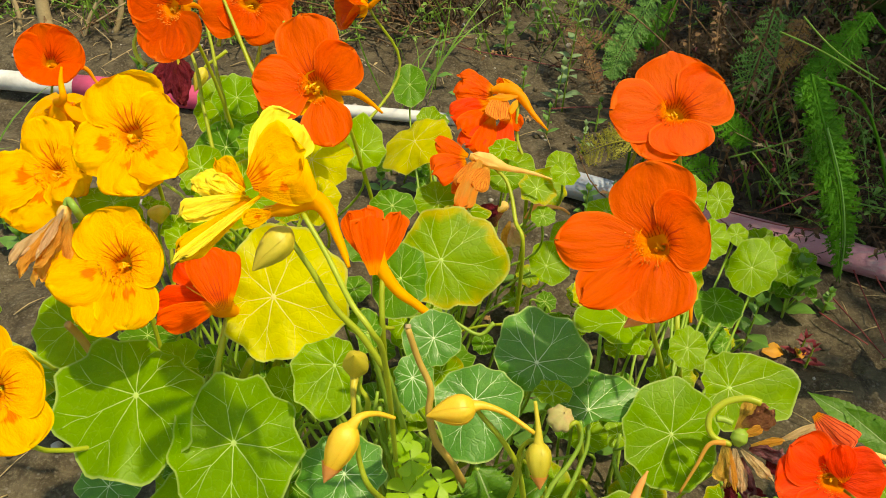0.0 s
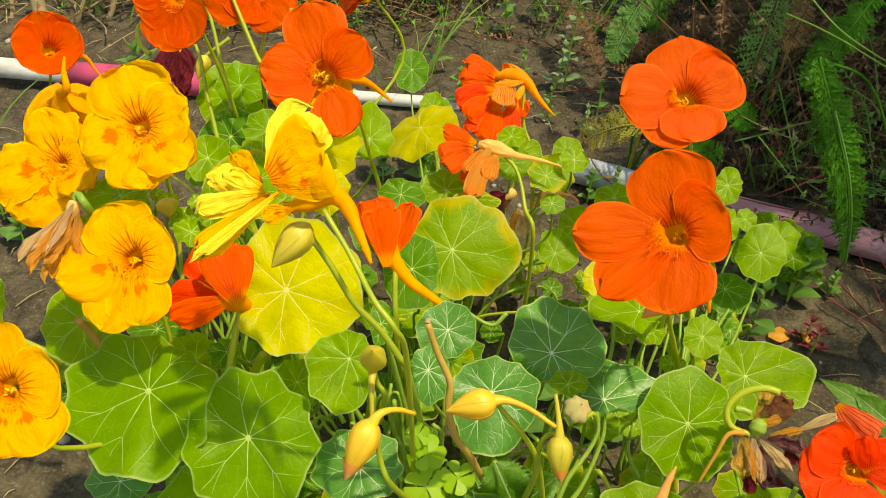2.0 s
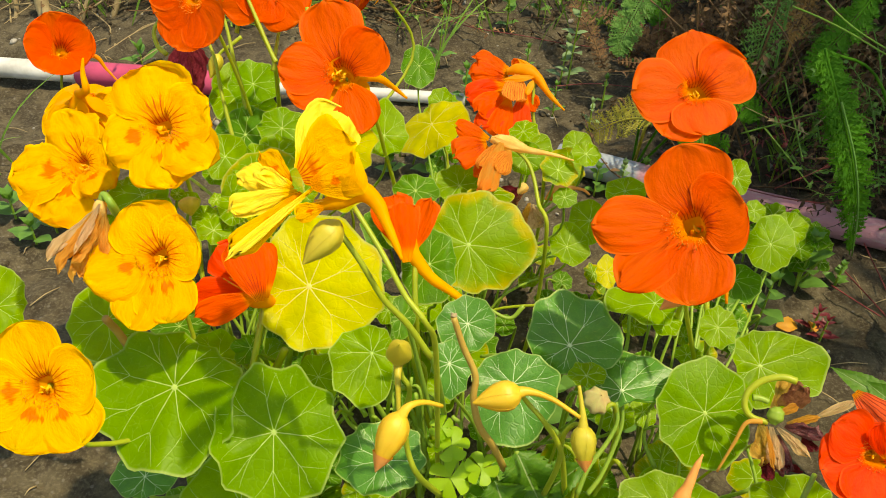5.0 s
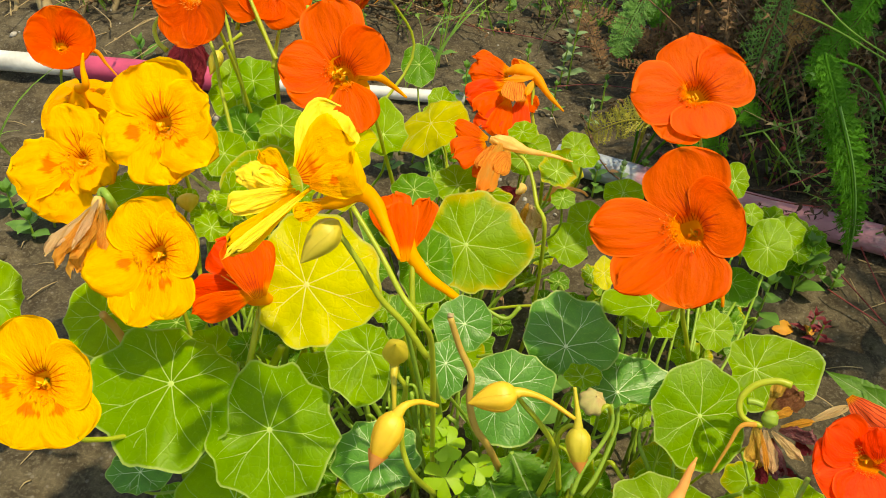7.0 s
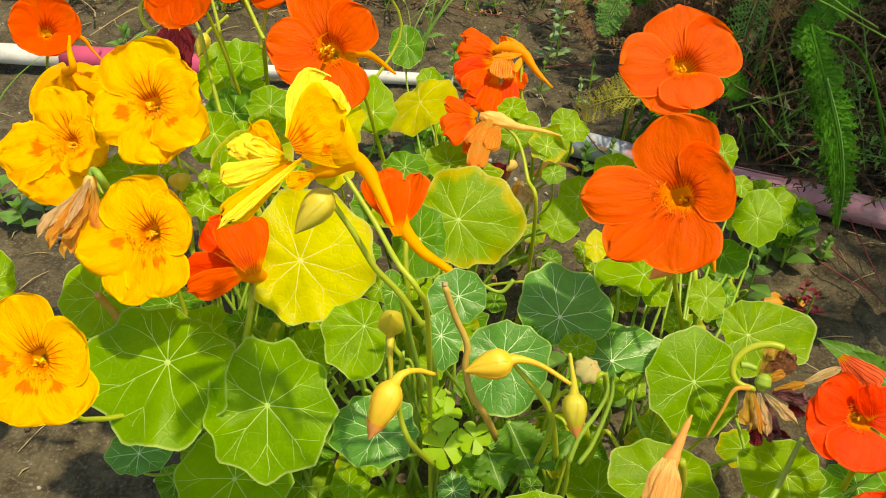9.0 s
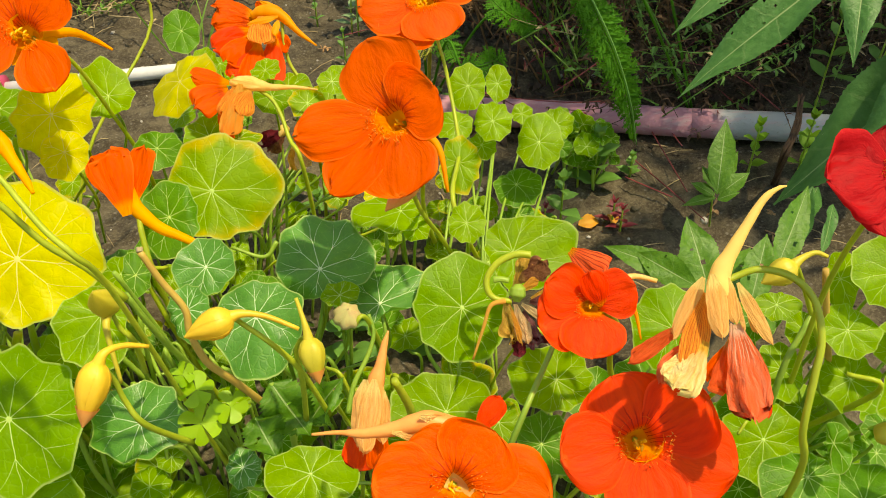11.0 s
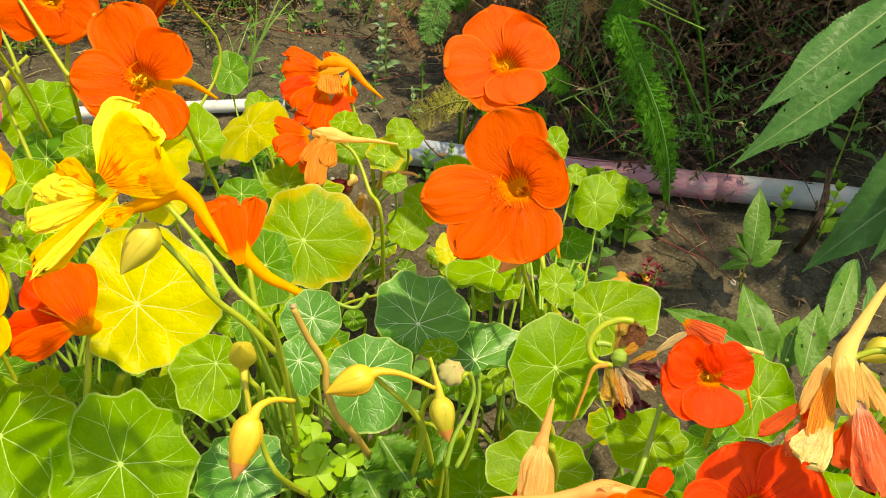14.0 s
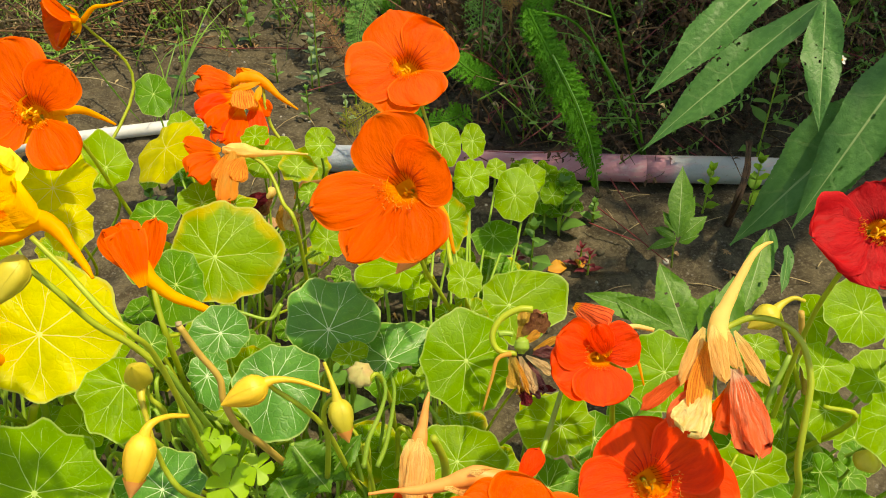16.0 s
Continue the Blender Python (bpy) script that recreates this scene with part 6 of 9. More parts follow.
leaf(orange_right_plant, (0.205, 0.4886, 0.137), (-0.123, -0.587, 0.8), (0.975, -0.22, -0.012), (0.0087, 0.0132, 0.0079, 0.0134), LEAF_LIME, 8)
leaf(orange_right_plant, (0.1943, 0.4549, 0.1312), (-0.11, -0.531, 0.84), (0.975, -0.22, -0.012), (0.0124, 0.014, 0.0128, 0.0142), LEAF_LIME, 8)
leaf(orange_right_plant, (0.1727, 0.4583, 0.1298), (-0.089, -0.443, 0.892), (0.975, -0.22, -0.012), (0.0104, 0.0096, 0.0138, 0.0126), LEAF_LIME, 8)
leaf(orange_right_plant, (0.2235, 0.4514, 0.1139), (-0.123, -0.587, 0.8), (0.975, -0.22, -0.012), (0.0149, 0.021, 0.0142, 0.0178), LEAF_LIME, 8)
leaf(orange_right_plant, (0.2392, 0.4686, 0.1141), (-0.11, -0.531, 0.84), (0.975, -0.22, -0.012), (0.0124, 0.0112, 0.0131, 0.0126), LEAF_LIME, 8)
leaf(orange_right_plant, (0.2108, 0.4544, 0.0809), (-0.096, -0.473, 0.876), (0.975, -0.22, -0.012), (0.0177, 0.0131, 0.0148, 0.0168), LEAF_GREEN, 8)
leaf(orange_right_plant, (0.1513, 0.3211, 0.165), (-0.11, -0.531, 0.84), (0.975, -0.22, -0.012), (0.0098, 0.0103, 0.0088, 0.0097), LEAF_LIME, 8)
leaf(orange_right_plant, (0.159, 0.38, 0.1567), (-0.123, -0.587, 0.8), (0.975, -0.22, -0.012), (0.0117, 0.0154, 0.0105, 0.0181), LEAF_TURNING, 8)
leaf(orange_right_plant, (0.1221, 0.3272, 0.1723), (-0.097, -0.171, 0.981), (0.971, -0.232, 0.056), (0.0103, 0.0089, 0.0233, 0.0144), LEAF_LIME, 6)
leaf(orange_right_plant, (0.1876, 0.4549, 0.1144), (-0.089, -0.443, 0.892), (0.975, -0.22, -0.012), (0.0099, 0.0089, 0.0092, 0.0103), LEAF_LIME, 7)
leaf(orange_right_plant, (0.1282, 0.3251, 0.1639), (-0.022, -0.153, 0.988), (0.975, -0.22, -0.012), (0.0077, 0.0063, 0.0072, 0.0101), LEAF_LIME, 6)
leaf(orange_right_plant, (0.1441, 0.3274, 0.1398), (-0.041, -0.236, 0.971), (0.975, -0.22, -0.012), (0.0076, 0.0053, 0.0065, 0.0065), LEAF_LIME, 6)
leaf(orange_right_plant, (0.22, 0.4818, 0.1167), (-0.096, -0.473, 0.876), (0.975, -0.22, -0.012), (0.0074, 0.0084, 0.0066, 0.0083), LEAF_LIME, 6)

# ---- nasturtium with golden buds and blue-green leaves ----
budding_plant = thing("nasturtium_plant", 0.055, 0.315, "nasturtium with drooping golden buds and blue-green round leaves", "nasturtium", "nasturtium plants in the bed")
leaf(budding_plant, (0.083, 0.3069, 0.1619), (0.047, -0.35, 0.936), (0.997, 0.074, -0.023), (0.0263, 0.0278, 0.02, 0.0134), LEAF_BLUE, 8, dish=-0.06, label="blue-green round leaf with pale veins")
leaf(budding_plant, (0.1069, 0.2934, 0.1493), (-0.021, -0.22, 0.975), (0.998, 0.053, 0.034), (0.0292, 0.0198, 0.0151, 0.0094), LEAF_BLUE, 8)
leaf(budding_plant, (0.09, 0.2933, 0.1576), (-0.018, -0.271, 0.962), (0.998, 0.053, 0.034), (0.0099, 0.0066, 0.0087, 0.0059), LEAF_LIME, 6)
leaf(budding_plant, (0.0366, 0.3036, 0.1745), (0.007, -0.625, 0.781), (0.998, 0.053, 0.034), (0.0129, 0.0124, 0.0138, 0.0132), LEAF_BLUE, 8)
leaf(budding_plant, (0.0297, 0.2823, 0.1716), (-0.077, -0.654, 0.753), (0.995, -0.003, 0.099), (0.0095, 0.0099, 0.0088, 0.0144), LEAF_BLUE, 9)
leaf(budding_plant, (0.0563, 0.2749, 0.1696), (0.041, -0.623, 0.781), (0.997, 0.074, 0.007), (0.0195, 0.0144, 0.0169, 0.0272), LEAF_BLUE, 8)
leaf(budding_plant, (0.0043, 0.2578, 0.1361), (0.002, -0.569, 0.822), (0.998, 0.053, 0.034), (0.0178, 0.0179, 0.0206, 0.016), LEAF_BLUE, 8)
leaf(budding_plant, (0.0686, 0.2833, 0.102), (-0.013, -0.354, 0.935), (0.998, 0.053, 0.034), (0.0161, 0.0064, 0.0161, 0.0105), LEAF_GREEN, 7)
bud(budding_plant, (0.0075, 0.2092, 0.1973), (0.0147, 0.2214, 0.2121), 0.0054, BUD_GOLD, spur=[(0.017, 0.223, 0.214), (0.022, 0.227, 0.212), (0.028, 0.23, 0.207)], stem=[(0.016, 0.224, 0.2), (0.017, 0.223, 0.19), (0.021, 0.221, 0.179), (0.029, 0.234, 0.149)], label="golden drooping bud", tip_material=BUD_PINK)
bud(budding_plant, (0.0385, 0.2344, 0.2043), (0.0549, 0.2378, 0.2079), 0.0056, BUD_GOLD, spur=[(0.058, 0.238, 0.208), (0.066, 0.237, 0.206), (0.076, 0.233, 0.202)], stem=[(0.058, 0.239, 0.201), (0.065, 0.238, 0.192), (0.073, 0.238, 0.176), (0.08, 0.246, 0.138)], label="golden bud with a long thin spur")
bud(budding_plant, (0.08, 0.2249, 0.1825), (0.0782, 0.235, 0.1949), 0.0048, BUD_GREEN, spur=[(0.078, 0.237, 0.198), (0.077, 0.241, 0.202), (0.076, 0.244, 0.206)], stem=[(0.076, 0.238, 0.192), (0.073, 0.239, 0.184), (0.073, 0.238, 0.167), (0.071, 0.243, 0.141)], label="pale green bud with orange tip", tip_material=BUD_PINK)
bud(budding_plant, (0.0117, 0.246, 0.2188), (0.0108, 0.2572, 0.201), 0.0050, BUD_GREEN, spur=[(0.0112, 0.247, 0.202), (0.012, 0.241, 0.194), (0.0125, 0.237, 0.184)], stem=[(0.012, 0.256, 0.192), (0.015, 0.256, 0.184), (0.012, 0.263, 0.16)], label="pale golden bud facing forward")
bud(budding_plant, (0.0929, 0.2738, 0.1676), (0.0918, 0.2768, 0.1587), 0.0062, POD, stem=[(0.094, 0.272, 0.159), (0.099, 0.274, 0.162), (0.105, 0.28, 0.136), (0.107, 0.285, 0.112)], label="round ribbed green seed pod")
shoot(budding_plant, [(0.03, 0.248, 0.232), (0.034, 0.246, 0.22), (0.039, 0.244, 0.208), (0.039, 0.241, 0.199), (0.042, 0.239, 0.186), (0.048, 0.243, 0.17), (0.055, 0.253, 0.142)], 0.0011, 0.0015, STEM_RUST, "rusty stem stub with a pale cut end")
shoot(budding_plant, [(0.03, 0.249, 0.233), (0.03, 0.248, 0.232)], 0.0011, 0.0011, STRAW, name="cut_end")
shoot(budding_plant, [(0.023, 0.242, 0.22), (0.027, 0.247, 0.194), (0.03, 0.275, 0.131), (0.029, 0.282, 0.076)], 0.0010, 0.0014, STEM, "green main stem")
shoot(budding_plant, [(0.101, 0.278, 0.159), (0.102, 0.273, 0.152), (0.098, 0.267, 0.145), (0.091, 0.26, 0.137), (0.087, 0.253, 0.128)], 0.0008, 0.0012, STEM)
shoot(budding_plant, [(0.107, 0.288, 0.147), (0.107, 0.281, 0.138), (0.1, 0.268, 0.123), (0.094, 0.262, 0.115)], 0.0008, 0.0012, STEM)
shoot(budding_plant, [(0.083, 0.324, 0.135), (0.081, 0.318, 0.128), (0.077, 0.309, 0.117), (0.074, 0.298, 0.104)], 0.0008, 0.0012, STEM)
shoot(budding_plant, [(-0.01, 0.301, 0.158), (-0.011, 0.288, 0.142), (-0.006, 0.282, 0.134)], 0.0008, 0.0012, STEM)
shoot(budding_plant, [(0.013, 0.298, 0.144), (0.013, 0.29, 0.134), (0.02, 0.28, 0.122)], 0.0008, 0.0012, STEM)
shoot(budding_plant, [(0.002, 0.303, 0.134), (0.009, 0.289, 0.118), (0.021, 0.277, 0.102)], 0.0008, 0.0012, STEM)
shoot(budding_plant, [(-0.021, 0.297, 0.122), (-0.013, 0.291, 0.114), (0.004, 0.288, 0.11)], 0.0008, 0.0012, STEM)
shoot(budding_plant, [(0.043, 0.339, 0.154), (0.057, 0.335, 0.149), (0.064, 0.339, 0.154)], 0.0008, 0.0012, STEM)
shoot(budding_plant, [(0.13, 0.314, 0.111), (0.128, 0.306, 0.1), (0.134, 0.297, 0.09)], 0.0008, 0.0012, STEM)
shoot(budding_plant, [(0.115, 0.337, 0.154), (0.114, 0.326, 0.142), (0.108, 0.317, 0.131)], 0.0008, 0.0012, STEM)

# ---- nasturtium with scarlet-orange flowers in front ----
front_plant = thing("nasturtium_plant", 0.165, 0.235, "nasturtium with scarlet-orange flowers, buds and lime leaves", "nasturtium", "nasturtium plants in the bed")
leaf(front_plant, (0.1415, 0.2823, 0.1504), (0.009, -0.652, 0.758), (0.998, 0.053, 0.034), (0.022, 0.0238, 0.0216, 0.0237), LEAF_MID, 8, label="broad light green round leaf")
leaf(front_plant, (0.1702, 0.3081, 0.1551), (0.005, -0.597, 0.802), (0.998, 0.053, 0.034), (0.0338, 0.0165, 0.0136, 0.0192), LEAF_LIME, 8)
leaf(front_plant, (0.1722, 0.2411, 0.1434), (-0.116, -0.56, 0.821), (0.975, -0.22, -0.012), (0.0149, 0.0152, 0.0202, 0.0139), LEAF_LIME, 8)
leaf(front_plant, (0.1277, 0.2479, 0.1251), (-0.089, -0.443, 0.892), (0.975, -0.22, -0.012), (0.0231, 0.0168, 0.0255, 0.0139), LEAF_LIME, 8)
leaf(front_plant, (0.1922, 0.2458, 0.123), (-0.096, -0.473, 0.876), (0.975, -0.22, -0.012), (0.0122, 0.0128, 0.0141, 0.0149), LEAF_GREEN, 8)
leaf(front_plant, (0.2266, 0.2542, 0.1483), (-0.11, -0.531, 0.84), (0.975, -0.22, -0.012), (0.0165, 0.0195, 0.0190, 0.0190), LEAF_MID, 8)
leaf(front_plant, (0.072, 0.2107, 0.1507), (-0.078, -0.397, 0.914), (0.975, -0.22, -0.012), (0.019, 0.0103, 0.0176, 0.0115), LEAF_LIME, 7)
leaf(front_plant, (0.0388, 0.2545, 0.1005), (-0.096, -0.473, 0.876), (0.975, -0.22, -0.012), (0.0087, 0.0085, 0.0077, 0.0093), LEAF_BLUE, 8)
leaf(front_plant, (0.1653, 0.2322, 0.1136), (-0.096, -0.473, 0.876), (0.975, -0.22, -0.012), (0.0171, 0.0146, 0.0105, 0.0138), LEAF_GREEN, 9, ripple=0.09)
small_scarlet = flower(front_plant, (0.1773, 0.2262, 0.2005), (-0.067, -0.654, 0.754), (0.982, -0.175, -0.064), [(96, 0.0105, 0.0085), (24, 0.0150, 0.0080), (158, 0.0178, 0.0088), (207, 0.0200, 0.0096), (268, 0.0182, 0.0106)], "scarlet", label="small scarlet-orange flower with yellow throat", flare=20, ruffle=0.06, stem=[(0.188, 0.228, 0.187), (0.189, 0.231, 0.164), (0.195, 0.238, 0.141)], spur=[(0.192, 0.235, 0.196), (0.195, 0.229, 0.19), (0.195, 0.221, 0.184)])
part("petal", scrap_shape((0.1759, 0.2503, 0.2047), (0.1844, 0.2369, 0.2035), (-0.177, -0.7647, 0.6196), 0.0129, 4, 0.06, 0.9), PETAL["striped"], small_scarlet)
part("petal", scrap_shape((0.1807, 0.2261, 0.1988), (0.1761, 0.2308, 0.2114), (-0.177, -0.7647, 0.6196), 0.0096, 5, 0.06, 0.6), PETAL["scarlet_up"], small_scarlet)
flower(front_plant, (0.1867, 0.1902, 0.1686), (-0.073, -0.598, 0.798), (0.98, -0.189, -0.053), [(116, 0.0222, 0.015), (32, 0.0256, 0.0137), (195, 0.0282, 0.012), (274, 0.0279, 0.0129), (344, 0.0318, 0.0129)], "scarlet", label="large scarlet-orange flower with deep open throat", flare=10, ruffle=0.05, throat=0.28)
front_big = flower(front_plant, (0.1146, 0.1496, 0.2252), (0.027, -0.527, 0.849), (0.98, -0.151, -0.125), [(147, 0.0148, 0.0088), (53, 0.0149, 0.0111), (185, 0.02, 0.0092), (260, 0.0148, 0.0112), (350, 0.0232, 0.0112)], "orange", label="large orange flower with peach calyx and spur", flare=12, ruffle=0.04, calyx=CALYX_PALE, spur=[(0.1236, 0.1653, 0.2146), (0.1199, 0.1641, 0.2246)])
part("spur", limb([(0.0798, 0.1712, 0.225), (0.0864, 0.1702, 0.2255), (0.0938, 0.1685, 0.2255), (0.1014, 0.1677, 0.2265), (0.1068, 0.1675, 0.2277), (0.1106, 0.1671, 0.2281), (0.1157, 0.1653, 0.2274), (0.1204, 0.163, 0.2259)], [0.0004, 0.0006, 0.0014, 0.002, 0.0026, 0.003, 0.0027, 0.0018]), BUD_PINK, front_big, "peach calyx with a long spur")
part("petal", scrap_shape((0.1081, 0.1659, 0.2324), (0.1233, 0.1648, 0.2241), (-0.1655, -0.749, 0.6415), 0.0043, 1000, 0.06, 0.5), PETAL["sepal"], front_big)
part("petal", scrap_shape((0.1006, 0.1654, 0.2283), (0.1172, 0.1639, 0.2199), (-0.1655, -0.749, 0.6415), 0.004, 950, 0.08, 0.6), PETAL["sepal"], front_big)
part("petal", scrap_shape((0.1227, 0.1651, 0.2227), (0.1311, 0.1708, 0.2284), (-0.1655, -0.749, 0.6415), 0.0067, 1084, 0.05, 0.7), PETAL["scarlet_low"], front_big)
shaped_flower(front_plant, "large peach bud opening orange", [(0.1039, 0.1961, 0.2338), (0.1023, 0.1938, 0.2307), (0.1005, 0.1906, 0.2265), (0.0986, 0.1878, 0.2227), (0.0969, 0.1846, 0.2185), (0.0955, 0.1801, 0.213)], [0.0003, 0.001, 0.0015, 0.0025, 0.0034, 0.002], [((0.0965, 0.1852, 0.2145), (0.0898, 0.1745, 0.2019), 0.0098, "scarlet_low", 0.05, 0.8), ((0.0972, 0.1828, 0.2135), (0.0962, 0.1724, 0.2026), 0.0072, "orange_low", 0.05, 0.8)], BUD_PINK, (-0.1655, -0.749, 0.6415), stem=[(0.104, 0.192, 0.217), (0.108, 0.194, 0.201), (0.11, 0.2, 0.178)], kind="bud", sepal_look="peach", sepals=[((0.0957, 0.1861, 0.2262), (0.0916, 0.1747, 0.2118), 0.0062), ((0.0982, 0.1856, 0.2263), (0.0928, 0.1714, 0.213), 0.0062), ((0.0999, 0.1858, 0.2223), (0.0979, 0.1746, 0.2119), 0.0049), ((0.0945, 0.1878, 0.2201), (0.0924, 0.1828, 0.2138), 0.0021)])
shaped_flower(front_plant, "withered tan and purple flower with a green seed head", [(0.1618, 0.2679, 0.174), (0.1616, 0.2667, 0.1725), (0.1611, 0.2653, 0.1706), (0.1604, 0.2636, 0.1684)], [0.0014, 0.0031, 0.0034, 0.0014], [((0.1561, 0.2642, 0.1678), (0.1557, 0.2518, 0.1589), 0.0091, "tan_yellow", 0.2), ((0.1595, 0.2625, 0.1683), (0.1615, 0.25, 0.1599), 0.0062, "papery", 0.2), ((0.1627, 0.2614, 0.1647), (0.1651, 0.2491, 0.1566), 0.0077, "plum", 0.22), ((0.1566, 0.2529, 0.1589), (0.1595, 0.2468, 0.1554), 0.0067, "maroon", 0.2), ((0.1634, 0.2522, 0.1584), (0.1705, 0.2495, 0.1586), 0.0026, "maroon", 0.2), ((0.1622, 0.2627, 0.1677), (0.1725, 0.253, 0.1635), 0.0048, "papery", 0.2), ((0.1661, 0.2646, 0.1663), (0.1789, 0.2607, 0.1668), 0.0072, "plum", 0.25), ((0.1733, 0.2625, 0.1642), (0.1772, 0.2577, 0.1611), 0.0048, "maroon", 0.2), ((0.1667, 0.2654, 0.1675), (0.1789, 0.2664, 0.1706), 0.0036, "tan_orange", 0.15), ((0.1617, 0.2661, 0.1718), (0.1702, 0.2693, 0.1733), 0.0038, "tan_orange", 0.15), ((0.1634, 0.2711, 0.172), (0.175, 0.2763, 0.1753), 0.0091, "brown", 0.25), ((0.1605, 0.2694, 0.1707), (0.1689, 0.2788, 0.1766), 0.0062, "tan_yellow", 0.22), ((0.1776, 0.2678, 0.1687), (0.1927, 0.2718, 0.1747), 0.0036, "papery", 0.12), ((0.1567, 0.2609, 0.1704), (0.159, 0.2478, 0.1614), 0.0022, "tan_orange", 0.2)], STEM, (-0.177, -0.7647, 0.6196), stem=[(0.1585, 0.2642, 0.1685), (0.1523, 0.2662, 0.1692), (0.1496, 0.269, 0.1719), (0.1503, 0.2724, 0.1763), (0.1554, 0.275, 0.1809), (0.1627, 0.2753, 0.1835), (0.1683, 0.2739, 0.1833)], sepals=[], kind="wilted_flower", stem_r=0.0012)
shoot(front_plant, [(0.1556, 0.2635, 0.17), (0.1495, 0.2628, 0.1691), (0.1456, 0.2582, 0.1622), (0.14, 0.2518, 0.1512)], 0.0011, 0.0005, PETAL["tan_orange"], name="spur")
shoot(front_plant, [(0.1523, 0.271, 0.1752), (0.1552, 0.2706, 0.1755), (0.1584, 0.2695, 0.175)], 0.0014, 0.0012, STEM)
shoot(front_plant, [(0.17, 0.24, 0.169), (0.161, 0.227, 0.167), (0.151, 0.213, 0.164), (0.143, 0.208, 0.142), (0.14, 0.213, 0.1)], 0.0010, 0.0013, STEM)
shoot(front_plant, [(0.207, 0.24, 0.193), (0.2, 0.243, 0.194), (0.192, 0.24, 0.197)], 0.0008, 0.0013, CALYX_PALE, name="spur")

# ---- nasturtium with a dark red flower ----
red_plant = thing("nasturtium_plant", 0.285, 0.245, "nasturtium with a dark red flower and crowded lime-green leaves", "nasturtium", "nasturtium plants in the bed")
flower(red_plant, (0.2596, 0.2035, 0.2612), (-0.129, -0.614, 0.779), (0.975, -0.22, -0.012), [(108, 0.0143, 0.0094), (35, 0.0191, 0.0108), (189, 0.0232, 0.0126), (255, 0.0204, 0.0122), (311, 0.0222, 0.0108)], "red", label="velvety dark red flower with golden stamens", flare=12, ruffle=0.12, crumple=0.05, stamen=2.3)
shaped_flower(red_plant, "withering orange flower hanging with limp petals and long spur", [(0.2346, 0.2217, 0.2459), (0.2318, 0.2218, 0.2453), (0.2274, 0.2208, 0.2427), (0.2217, 0.2172, 0.2366), (0.2157, 0.2128, 0.2296), (0.2118, 0.2097, 0.2246), (0.2099, 0.2053, 0.2203), (0.2106, 0.1997, 0.2135)], [0.0003, 0.0007, 0.0012, 0.0016, 0.0023, 0.0033, 0.0039, 0.0017], [((0.2067, 0.2075, 0.2108), (0.1999, 0.2001, 0.1997), 0.0051, "scarlet_low", 0.1), ((0.1984, 0.2016, 0.2108), (0.18, 0.1971, 0.2032), 0.0056, "faded", 0.12), ((0.2041, 0.1999, 0.2072), (0.1894, 0.1911, 0.1984), 0.0086, "pale_veined", 0.16), ((0.206, 0.2057, 0.2197), (0.1972, 0.1904, 0.203), 0.0103, "veined", 0.06), ((0.2031, 0.1952, 0.209), (0.1907, 0.1847, 0.2007), 0.0139, "bleached", 0.10, 0.85), ((0.2135, 0.1964, 0.2055), (0.2047, 0.1893, 0.1958), 0.0078, "orange_low", 0.08), ((0.2134, 0.1965, 0.2072), (0.2086, 0.1832, 0.1943), 0.0121, "faded", 0.12, 0.86), ((0.2132, 0.1972, 0.2128), (0.2117, 0.174, 0.1966), 0.0143, "pale_veined", 0.13, 0.86), ((0.2182, 0.1902, 0.2024), (0.2177, 0.1748, 0.1929), 0.0058, "scarlet_low", 0.1), ((0.2128, 0.1979, 0.2087), (0.2156, 0.195, 0.2108), 0.0035, "scarlet_low", 0.12)], PETAL["sepal"], (-0.177, -0.7647, 0.6196), stem=[(0.2152, 0.2096, 0.2201), (0.2187, 0.21, 0.2212), (0.225, 0.2091, 0.2234), (0.2344, 0.2055, 0.2216), (0.2404, 0.1992, 0.216), (0.241, 0.1906, 0.2065), (0.2383, 0.1846, 0.196), (0.2355, 0.1773, 0.1779), (0.241, 0.1769, 0.1555), (0.252, 0.19, 0.09), (0.268, 0.21, 0.0)], sepals=[((0.2058, 0.209, 0.2236), (0.1943, 0.1988, 0.2095), 0.0058), ((0.2064, 0.2057, 0.2278), (0.2064, 0.1918, 0.2139), 0.0066), ((0.2119, 0.2065, 0.2256), (0.2116, 0.1948, 0.2158), 0.0039), ((0.2164, 0.2063, 0.2217), (0.2227, 0.1898, 0.2096), 0.0043), ((0.2206, 0.2036, 0.2148), (0.2209, 0.1957, 0.2084), 0.0031), ((0.2142, 0.2018, 0.2204), (0.215, 0.194, 0.2126), 0.0016)], kind="wilted_flower", stem_r=0.0011)
bud(red_plant, (0.2443, 0.2319, 0.1922), (0.2573, 0.2338, 0.1974), 0.0054, BUD_GREEN, spur=[(0.26, 0.235, 0.199), (0.265, 0.235, 0.201), (0.269, 0.233, 0.2)], stem=[(0.261, 0.235, 0.192), (0.271, 0.237, 0.173), (0.284, 0.234, 0.143)], label="small peach and orange bud")
shoot(red_plant, [(0.278, 0.242, 0.184), (0.282, 0.239, 0.166), (0.291, 0.238, 0.137), (0.311, 0.243, 0.086)], 0.0013, 0.0016, STEM_RUST, "rusty cut stem stub")
shoot(red_plant, [(0.274, 0.236, 0.165), (0.262, 0.226, 0.13), (0.27, 0.22, 0.0)], 0.0012, 0.0016, STEM, "pale green main stem")
shoot(red_plant, [(0.288, 0.239, 0.122), (0.295, 0.229, 0.112), (0.306, 0.222, 0.093)], 0.0016, 0.0022, STEM)
